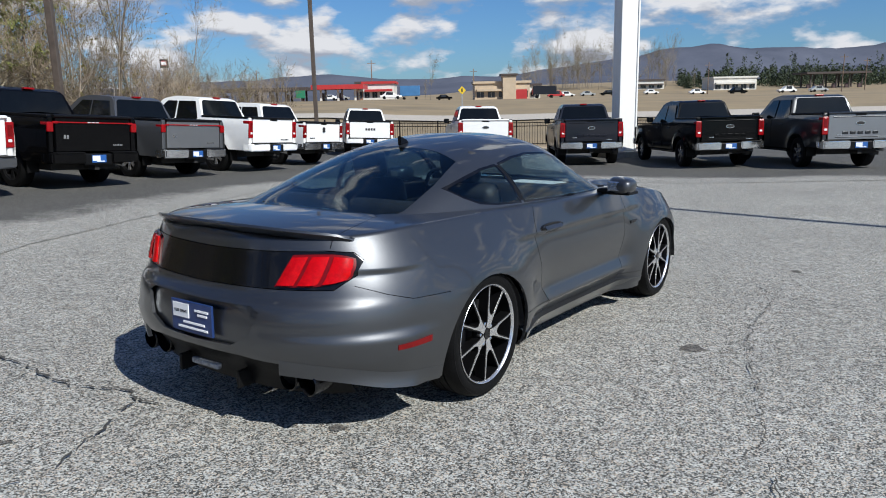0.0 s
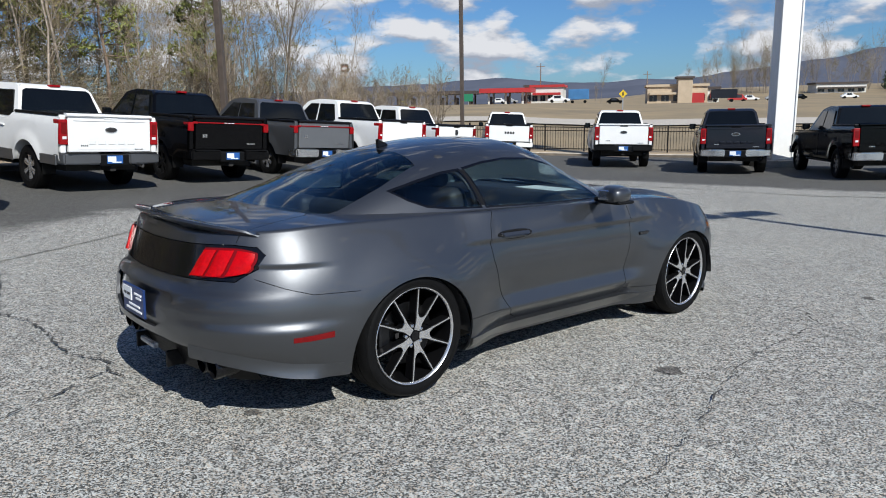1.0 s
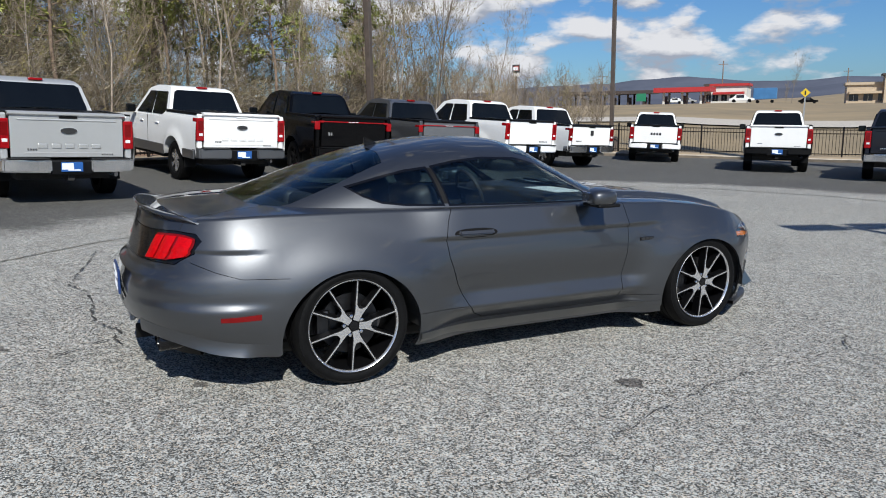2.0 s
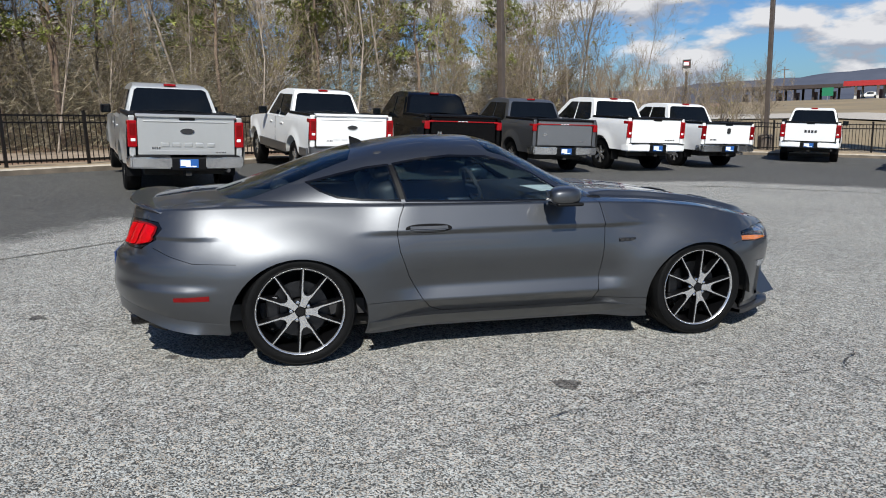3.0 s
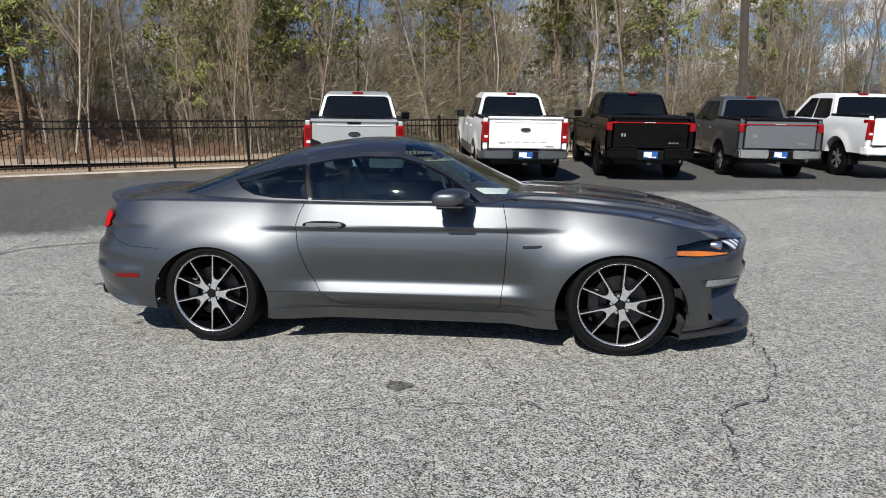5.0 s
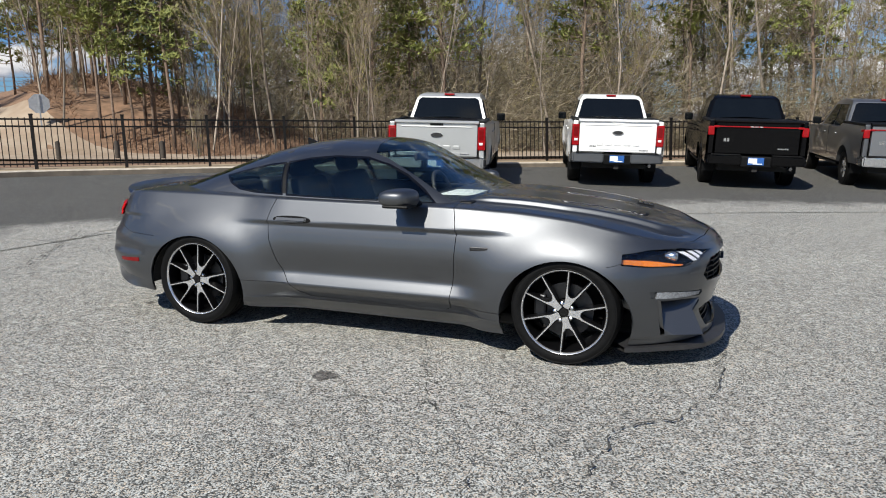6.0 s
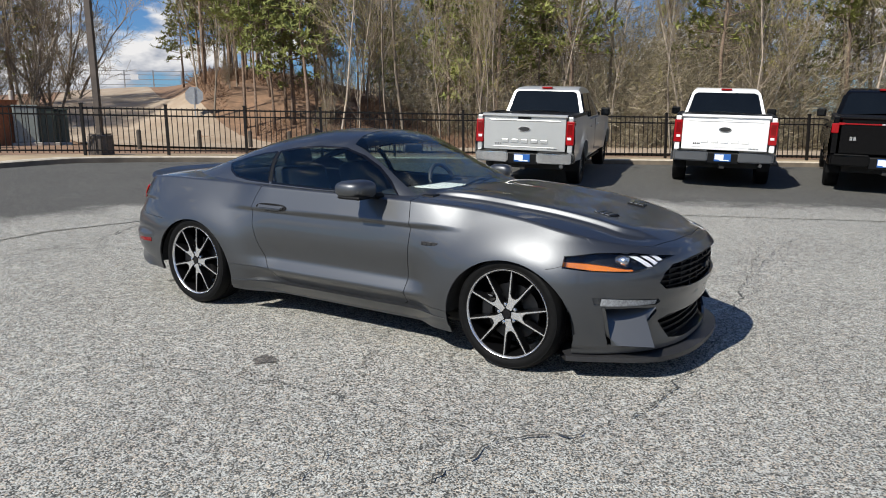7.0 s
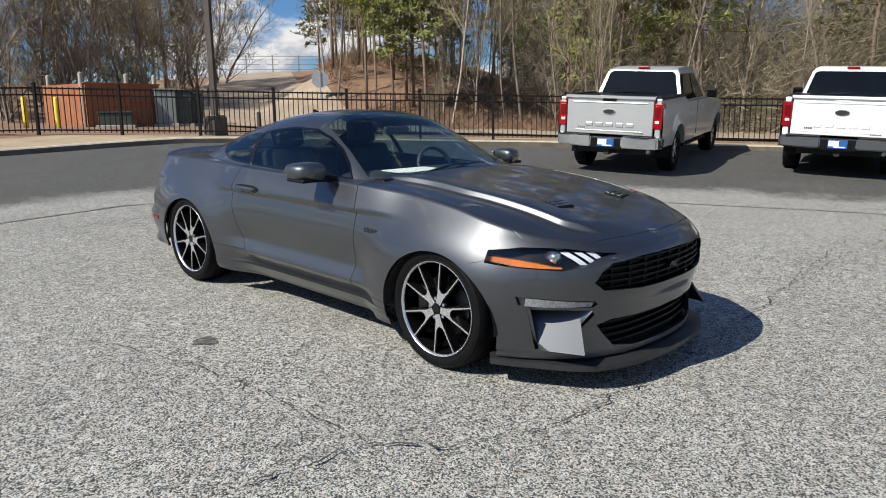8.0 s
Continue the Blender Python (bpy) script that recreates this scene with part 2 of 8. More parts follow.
M_UNDER = material("underbody", (0.02, 0.019, 0.018), 0.85, vary=0.4, scale=6)


def truck_paint(name, color, metal=0.0, rough=0.35, coat=0.6):
    return material(name, color, rough, metal, vary=0.05, scale=1.5, coat=coat, spec=0.15)


P_WHITE = truck_paint("white_paint", (0.80, 0.80, 0.79))
P_BLACK = material("black_paint", (0.0025, 0.0025, 0.003), 0.12, vary=0.05, scale=1.5, coat=0.12, spec=0.12)
P_SILVER = truck_paint("silver_paint", (0.50, 0.505, 0.50), 0.45, 0.36)
P_GREY = truck_paint("carbon_grey_paint", (0.14, 0.145, 0.155), 0.7, 0.36)
P_NAVY = truck_paint("blue_black_paint", (0.012, 0.014, 0.022), 0.3, 0.35)
P_DARKGREY = truck_paint("dark_grey_paint", (0.028, 0.030, 0.034), 0.3, 0.3)


# ---------- mesh helpers ----------
def part(name, bm, mat, parent=None, label="", smooth=False, angle=35):
    me = bpy.data.meshes.new(name)
    if isinstance(bm, tuple):
        me.from_pydata(bm[0], [], bm[1])
    else:
        bmesh.ops.recalc_face_normals(bm, faces=bm.faces) if len(bm.faces) < 60000 else None
        bm.to_mesh(me)
        bm.free()
    for mm in (mat if isinstance(mat, (list, tuple)) else [mat]):
        me.materials.append(mm)
    if smooth:
        me.shade_smooth()
        me.set_sharp_from_angle(angle=radians(angle))
    ob = new(name, me)
    if parent:
        ob.parent = parent
    if label:
        ob["label"] = label
    return ob


def thing(name, m, label, category, group="", kind=""):
    ob = new(name)
    ob.empty_display_size = 0.2
    ob.matrix_world = m
    return tagged(ob, label, category, group, kind)


def box(bm, x0, x1, y0, y1, z0, z1, bevel=0.0, seg=2):
    r = bmesh.ops.create_cube(bm, size=1)
    bmesh.ops.transform(bm, matrix=Matrix.Translation(((x0 + x1) / 2, (y0 + y1) / 2, (z0 + z1) / 2)) @ Matrix.Diagonal((abs(x1 - x0), abs(y1 - y0), abs(z1 - z0), 1)), verts=r["verts"])
    if bevel:
        es = {e for v in r["verts"] for e in v.link_edges}
        bmesh.ops.bevel(bm, geom=list(es), offset=bevel, segments=seg, affect="EDGES", profile=0.5)
    return bm


def box_bm(*a, **k):
    return box(bmesh.new(), *a, **k)


def lathe(bm, profile, n=48, axis="y", mat=None):
    """Revolve (radius, along) pairs about an axis. Returns bm."""
    rings = []
    for r, h in profile:
        ring = []
        for k in range(n):
            a = 2 * math.pi * k / n
            c, s = r * math.cos(a), r * math.sin(a)
            ring.append(bm.verts.new((c, h, s) if axis == "y" else (c, s, h) if axis == "z" else (h, c, s)))
        rings.append(ring)
    for a, b in zip(rings, rings[1:]):
        for k in range(n):
            bm.faces.new((a[k], a[(k + 1) % n], b[(k + 1) % n], b[k]))
    return bm


def prism(bm, poly, a, b, axis="y"):
    """A polygon of (p, q) pairs, extruded along an axis from a to b. axis y: (x, z); axis x: (y, z); axis z: (x, y)."""
    def at(p, q, h):
        return (p, h, q) if axis == "y" else (h, p, q) if axis == "x" else (p, q, h)
    lo = [bm.verts.new(at(p, q, a)) for p, q in poly]
    hi = [bm.verts.new(at(p, q, b)) for p, q in poly]
    bm.faces.new(lo)
    bm.faces.new(hi[::-1])
    n = len(poly)
    for k in range(n):
        bm.faces.new((lo[k], hi[k], hi[(k + 1) % n], lo[(k + 1) % n]))
    return bm


def tube(bm, pts, r, n=8, taper=1.0):
    """A round bar through points."""
    pts = [Vector(p) for p in pts]
    rings = []
    for k, p in enumerate(pts):
        d = (pts[min(k + 1, len(pts) - 1)] - pts[max(k - 1, 0)]).normalized()
        side = d.cross(Vector((0, 0, 1))) if abs(d.z) < 0.95 else d.cross(Vector((1, 0, 0)))
        side.normalize()
        up = side.cross(d)
        rr = r * (1 + (taper - 1) * k / max(1, len(pts) - 1))
        rings.append([bm.verts.new(p + rr * (math.cos(2 * math.pi * j / n) * side + math.sin(2 * math.pi * j / n) * up)) for j in range(n)])
    for a, b in zip(rings, rings[1:]):
        for j in range(n):
            bm.faces.new((a[j], a[(j + 1) % n], b[(j + 1) % n], b[j]))
    bm.faces.new(rings[0][::-1])
    bm.faces.new(rings[-1])
    return bm


def spline(xs, ys):
    """A smooth curve through knots (cubic Hermite), flat beyond its ends."""
    xs, ys = list(xs), list(ys)
    n = len(xs)
    sl = [(ys[k + 1] - ys[k]) / (xs[k + 1] - xs[k]) for k in range(n - 1)]
    tg = [sl[0]] + [0.0 if sl[k - 1] * sl[k] <= 0 else 2 * sl[k - 1] * sl[k] / (sl[k - 1] + sl[k]) for k in range(1, n - 1)] + [sl[-1]]

    def f(x):
        if x <= xs[0]:
            return ys[0]
        if x >= xs[-1]:
            return ys[-1]
        k = max(j for j in range(n - 1) if xs[j] <= x)
        h = xs[k + 1] - xs[k]
        u = (x - xs[k]) / h
        return (ys[k] * (1 + 2 * u) * (1 - u) ** 2 + tg[k] * h * u * (1 - u) ** 2 + ys[k + 1] * u * u * (3 - 2 * u) + tg[k + 1] * h * u * u * (u - 1))
    return f


def smooth01(a, b, x):
    u = min(1, max(0, (x - a) / (b - a)))
    return u * u * (3 - 2 * u)


# ---------- the lie of the land ----------
def lot_z(x, y):
    """The car park falls away to the north-east and rises to the west."""
    xc, yc = max(-10.7, min(9.4, x)), min(max(y, -12), 34)
    return 0.106 - 0.0241 * xc - 0.0279 * yc + 0.00244 * xc * xc


def lot_pose(x, y, heading, dz=0.0):
    """Standing on the sloping lot; heading in degrees from +x."""
    e = 0.4
    gx = (lot_z(x + e, y) - lot_z(x - e, y)) / (2 * e)
    gy = (lot_z(x, y + e) - lot_z(x, y - e)) / (2 * e)
    up = Vector((-gx, -gy, 1)).normalized()
    f = Vector((math.cos(radians(heading)), math.sin(radians(heading)), 0))
    f = (f - up * f.dot(up)).normalized()
    s = up.cross(f)
    m = Matrix((f, s, up)).transposed().to_4x4()
    m.translation = (x, y, lot_z(x, y) + dz)
    return m


def smooth_loop(pts, per):
    """A closed Catmull-Rom curve through points."""
    out = []
    n = len(pts)
    for k in range(n):
        p0, p1, p2, p3 = (Vector(pts[(k + j) % n]) for j in (-1, 0, 1, 2))
        for j in range(per):
            u = j / per
            out.append(0.5 * (2 * p1 + (p2 - p0) * u + (2 * p0 - 5 * p1 + 4 * p2 - p3) * u * u + (3 * p1 - p0 - 3 * p2 + p3) * u ** 3))
    return out


KERB = smooth_loop([(-5.2, -6.6), (-7.77, -4.6), (-9.6, -3.2), (-10.8, -1.9), (-11.7, -0.3), (-12.1, 1.8), (-12.4, 4.5), (-12.8, 8), (-12.6, 12), (-11.8, 16.5), (-10.4, 21), (-8.6, 26),
                    (-5.5, 31), (-1, 33.5), (6, 33), (14, 30), (26, 26), (40, 14), (42, -15), (20, -38), (-2, -24)], 18)
CENTRE = Vector((0.0, 8.0))


def land_z(x, y):
    """Outside the kerb: verge, wooded rise to the west, hill road to the south-west, fields to the north."""
    base = lot_z(x, y) + 0.13
    west = math.hypot(x, y)
    az = math.degrees(math.atan2(-x, y))          # 0 north, 90 west
    hill = max(0.0, west - 24) * 0.125 * smooth01(80, 104, az) * (1 - smooth01(150, 185, az))
    hill = 5.6 * (1 - math.exp(-hill / 5.6)) if hill < 40 else 5.6
    bank = 2.0 * smooth01(24, 31, west) * smooth01(72, 92, az) * (1 - smooth01(97, 104, az))
    wood = 1.2 * smooth01(20, 60, west) * smooth01(30, 60, az) * (1 - smooth01(100, 125, az))
    far = 0.0
    if y > 40:
        far = 1.9 * smooth01(45, 170, y)
        far += 8.0 * smooth01(215, 420, y) * smooth01(-60, 60, x) * (0.8 + 0.2 * math.sin(x * 0.013))
    return base + hill + bank + wood + far


def build_ground():
    n = len(KERB)
    # paving: a fan of rings inside the kerb, broken off between the worn and the sealed surface
    vs, fs = [], []
    fine = 70
    for a in range(fine + 1):
        for k in range(n):
            p = CENTRE + (KERB[k] - CENTRE) * (a / fine)
            vs.append((p.x, p.y, lot_z(p.x, p.y)))
    for a in range(fine):
        for k in range(n):
            k2 = (k + 1) % n
            f = (a * n + k, a * n + k2, (a + 1) * n + k2, (a + 1) * n + k)
            fs.append(f if a else f[1:])
    lot = part("pavement", (vs, fs), M_PAVE)
    lot.data.shade_smooth()
    tagged(lot, "worn grey asphalt car park with exposed pale stone chips", "pavement", kind="structure")
    # land outside the kerb
    vs, fs, mats = [], [], []
    radii = [0.16, 0.5, 1, 1.6, 2.4, 3.6, 5, 6.5, 8, 9.5, 11, 13, 15, 17, 19, 21.5, 24, 27, 30, 33, 36, 40, 44, 48, 52, 57, 62, 70, 80, 95, 115, 145, 180, 220, 270, 330, 420, 600, 1000, 1800, 3200]
    for r in radii:
        for k in range(n):
            d = (KERB[k] - CENTRE).normalized()
            p = KERB[k] + d * r
            vs.append((p.x, p.y, land_z(p.x, p.y)))
    for a in range(len(radii) - 1):
        for k in range(n):
            k2 = (k + 1) % n
            fs.append((a * n + k, a * n + k2, (a + 1) * n + k2, (a + 1) * n + k))
            c = KERB[k] + (KERB[k] - CENTRE).normalized() * radii[a]
            az = math.degrees(math.atan2(-c.x, c.y))
            mats.append(0 if radii[a] < 2.0 else (2 if (az < 18 or az > 175) else 1))
    land = part("ground", (vs, fs), [M_VERGE, M_LITTER, M_FIELD])
    land.data.polygons.foreach_set("material_index", mats)
    land.data.shade_smooth()
    tagged(land, "dry winter verge, leaf litter under the woods and tan fields beyond", "ground", kind="structure")
    # kerb
    vs, fs = [], []
    for k in range(n):
        d = (KERB[k] - CENTRE).normalized()
        for off, dz in ((0.0, -0.02), (0.0, 0.115), (0.025, 0.14), (0.17, 0.145), (0.18, 0.0)):
            p = KERB[k] + d * off
            vs.append((p.x, p.y, lot_z(p.x, p.y) + dz))
    for k in range(n):
        k2 = (k + 1) % n
        for j in range(4):
            fs.append((k * 5 + j, k * 5 + j + 1, k2 * 5 + j + 1, k2 * 5 + j))
    kerb = part("kerb", (vs, fs), [M_KERB, M_KERBFACE])
    kerb.data.polygons.foreach_set("material_index", [1 if j == 0 else 0 for k in range(n) for j in range(4)])
    tagged(kerb, "weathered tan concrete kerb round the car park", "kerb", kind="structure")


build_ground()


# ---------- fence ----------
FENCE_H = 1.17


def build_fence():
    line = [Vector(p) for p in ((-7.0, -12.5), (-9.0, -9.4), (-10.5, -6.5), (-11.27, -4.95), (-11.9, -3.36), (-12.45, -1.53), (-12.85, 0.2), (-13.0, 2.06), (-13.2, 3.95), (-13.5, 5.6), (-13.9, 7.6), (-14.1, 10), (-13.9, 14), (-12.9, 18.5), (-11.6, 23), (-9.8, 27.5),
                                (-6.6, 32.2), (-1.5, 35.2), (6, 35.0), (14, 32), (25, 28.5), (38, 22))]
    posts = []
    step = 1.9
    carry = 0.0
    for a, b in zip(line, line[1:]):
        L = (b - a).length
        s = carry
        while s < L:
            posts.append(a + (b - a) * (s / L))
            s += step
        carry = s - L
    root = thing("fence", Matrix.Identity(4), "black metal picket fence along the car park edge", "fence")
    pm = bmesh.new()
    box(pm, -0.032, 0.032, -0.032, 0.032, -0.1, FENCE_H + 0.06)
    box(pm, -0.04, 0.04, -0.04, 0.04, FENCE_H + 0.06, FENCE_H + 0.085)
    first = part("post", pm, M_BLACKMETAL, root)
    for k, p in enumerate(posts):
        o = first if k == 0 else new("post", first.data)
        o.parent = root
        o.matrix_local = pose(p.x, p.y, land_z(p.x, p.y))
    vs, fs = [], []

    def bar(a, b, w):
        d = (b - a)
        s = Vector((-d.y, d.x, 0))
        s = s.normalized() * w if s.length > 1e-6 else Vector((w, 0, 0))
        u = d.cross(s).normalized() * w
        i = len(vs)
        for c in (a, b):
            for q in (s + u, s - u, -s - u, -s + u):
                vs.append(tuple(c + q))
        for j in range(4):
            fs.append((i + j, i + (j + 1) % 4, i + 4 + (j + 1) % 4, i + 4 + j))
    for p, q in zip(posts, posts[1:]):
        a3, b3 = Vector((p.x, p.y, land_z(p.x, p.y))), Vector((q.x, q.y, land_z(q.x, q.y)))
        for h in (0.12, FENCE_H - 0.20, FENCE_H - 0.04):
            bar(a3 + Vector((0, 0, h)), b3 + Vector((0, 0, h)), 0.019)
            part("rail", (list(vs), list(fs)), M_BLACKMETAL, root)
            vs.clear()
            fs.clear()
    w = 0.0085
    pm = bmesh.new()
    box(pm, -w, w, -w, w, 0.06, FENCE_H)
    pick = part("picket", pm, M_BLACKMETAL, root)
    first_used = False
    for p, q in zip(posts, posts[1:]):
        a3, b3 = Vector((p.x, p.y, land_z(p.x, p.y))), Vector((q.x, q.y, land_z(q.x, q.y)))
        for k in range(1, 15):
            c = a3.lerp(b3, k / 15)
            if -9.5 < c.y < 15 and c.x < -10:
                o = new("picket", pick.data) if first_used else pick
                first_used = True
                o.parent = root
                o.matrix_local = pose(c.x, c.y, c.z)
                continue
            i = len(vs)
            for z in (0.06, FENCE_H):
                for dx, dy in ((w, w), (-w, w), (-w, -w), (w, -w)):
                    vs.append((c.x + dx, c.y + dy, c.z + z))
            for j in range(4):
                fs.append((i + j, i + (j + 1) % 4, i + 4 + (j + 1) % 4, i + 4 + j))
            fs.append((i + 4, i + 5, i + 6, i + 7))
    far_run = part("far_picketing", (vs, fs), M_BLACKMETAL, root)
    far_run["kind"] = "stuff"


build_fence()


# ---------- poles ----------
def light_pole(x, y, height, r, base_h, label):
    root = thing("light_pole", pose(x, y, land_z(x, y) if math.hypot(x, y) > 13 else lot_z(x, y)), label, "light pole", "lot light poles")
    part("shaft", box(bmesh.new(), -r, r, -r, r, base_h - 0.02, height, 0.015), M_BRONZE, root, "square bronze steel shaft")
    part("footing", lathe(bmesh.new(), [(0.001, -0.2), (0.30, -0.2), (0.30, base_h - 0.03), (0.27, base_h), (0.001, base_h)], 28, "z"), M_FOOTING, root, "round concrete footing", True)
    part("base_plate", box_bm(-0.2, 0.2, -0.2, 0.2, base_h, base_h + 0.03, bevel=0.005), M_BRONZE, root)
    bm = bmesh.new()
    tube(bm, [(0, 0, height - 0.1), (0.5, 0, height), (0.9, 0, height)], 0.04)
    part("arm", bm, M_BRONZE, root)
    part("lamp_head", box_bm(0.6, 1.25, -0.2, 0.2, height - 0.06, height + 0.1, bevel=0.04), M_BRONZE, root)
    return root


light_pole(-12.78, -2.25, 8.5, 0.075, 0.62, "bronze light pole on a round concrete footing at the kerb")
light_pole(-11.69, 22.65, 9.0, 0.10, 0.6, "bronze light pole behind the parked trucks")
light_pole(-5.7, 33.6, 9.0, 0.085, 0.6, "bronze light pole at the far kerb")


def sign_pylon(x, y):
    root = thing("sign_pylon", pose(x, y, lot_z(x, y), 0, 0, 14), "tall white painted rectangular sign pylon on a concrete base", "sign pylon")
    part("column", box_bm(-0.33, 0.33, -0.30, 0.30, 0.25, 14.0, bevel=0.02), M_WHITEPOLE, root)
    for s in (-1, 1):
        part("corner_strip", box_bm(0.30, 0.36, s * 0.31 - 0.03, s * 0.31 + 0.03, 0.25, 14.0, bevel=0.01), M_WHITEPOLE, root)
    part("base", box_bm(-0.7, 0.7, -0.65, 0.65, -0.1, 0.25, bevel=0.03), M_CONC, root, "low concrete base")
    part("sign_box", box_bm(-1.6, 1.6, -0.3, 0.3, 14.0, 17.0, bevel=0.05), M_WHITEPOLE, root)


sign_pylon(6.7, 26.6)


# ---------- pickup trucks ----------
def grid_sheet(bm, xs, f, nz):
    """Quads over x samples and nz rows; f(x, t) gives a point."""
    rows = [[bm.verts.new(f(x, k / nz)) for k in range(nz + 1)] for x in xs]
    for a, b in zip(rows, rows[1:]):
        for k in range(nz):
            try:
                bm.faces.new((a[k], b[k], b[k + 1], a[k + 1]))
            except ValueError:
                pass
    return rows


def truck_wheel(parent, x, y, r, w, rim_mat, side):
    """Tyre, rim and hub with spokes; the face looks along side * y."""
    wheel = part("wheel", lathe(bmesh.new(), [(r * 0.60, -w * 0.42), (r * 0.66, -w * 0.5), (r * 0.90, -w * 0.5), (r * 0.985, -w * 0.40), (r, -w * 0.2),
                                              (r, w * 0.2), (r * 0.985, w * 0.40), (r * 0.90, w * 0.5), (r * 0.66, w * 0.5), (r * 0.60, w * 0.42)], 36), M_RUBBER, parent, "black all-terrain tyre", True)
    wheel.matrix_local = pose(x, y, r)
    rim = bmesh.new()
    o = side * w * 0.40
    lathe(rim, [(r * 0.62, o), (r * 0.60, o * 1.12), (r * 0.56, o * 1.06), (r * 0.545, o * 0.3), (r * 0.15, o * 0.1), (0.001, o * 0.1)], 36)
    part("rim", rim, M_BLACKPLASTIC, wheel, "", True)
    sp = bmesh.new()
    for k in range(6):
        a = 2 * math.pi * k / 6
        for off in (-0.10, 0.10):
            b = bmesh.new()
            prism(b, [(-0.018, r * 0.12), (0.018, r * 0.12), (0.024, r * 0.57), (-0.024, r * 0.57)], o * 0.70, o * 0.98)
            bmesh.ops.rotate(b, verts=b.verts, matrix=Matrix.Rotation(a + off, 3, "Y"))
            me = bpy.data.meshes.new("tmp")
            b.to_mesh(me)
            b.free()
            sp.from_mesh(me)
            bpy.data.meshes.remove(me)
    lathe(sp, [(r * 0.2, o * 0.6), (r * 0.19, o * 0.98), (r * 0.1, o * 1.06), (0.001, o * 1.06)], 20)
    part("spokes", sp, rim_mat, wheel, "six-spoke alloy centre")


def letters_bars(parent, n, w, h, x, y, z, mat, gap=0.3):
    """A row of small plates for a badge, on a face that looks along -x."""
    step = w / n
    for k in range(n):
        part("badge_letter", box_bm(x - 0.006, x, y - w / 2 + step * k, y - w / 2 + step * (k + 1 - gap), z - h / 2, z + h / 2), mat, parent)


def oval_badge(parent, x, y, z, w, h):
    bm = bmesh.new()
    prism(bm, [(y + w * math.cos(a * math.pi / 12), z + h * math.sin(a * math.pi / 12)) for a in range(24)], x - 0.012, x, "x")
    part("badge", bm, M_CHROME, parent, "oval badge with a chrome rim")
    bm = bmesh.new()
    prism(bm, [(y + w * 0.86 * math.cos(a * math.pi / 12), z + h * 0.78 * math.sin(a * math.pi / 12)) for a in range(24)], x - 0.016, x - 0.008, "x")
    part("badge_field", bm, M_CABIN, parent)


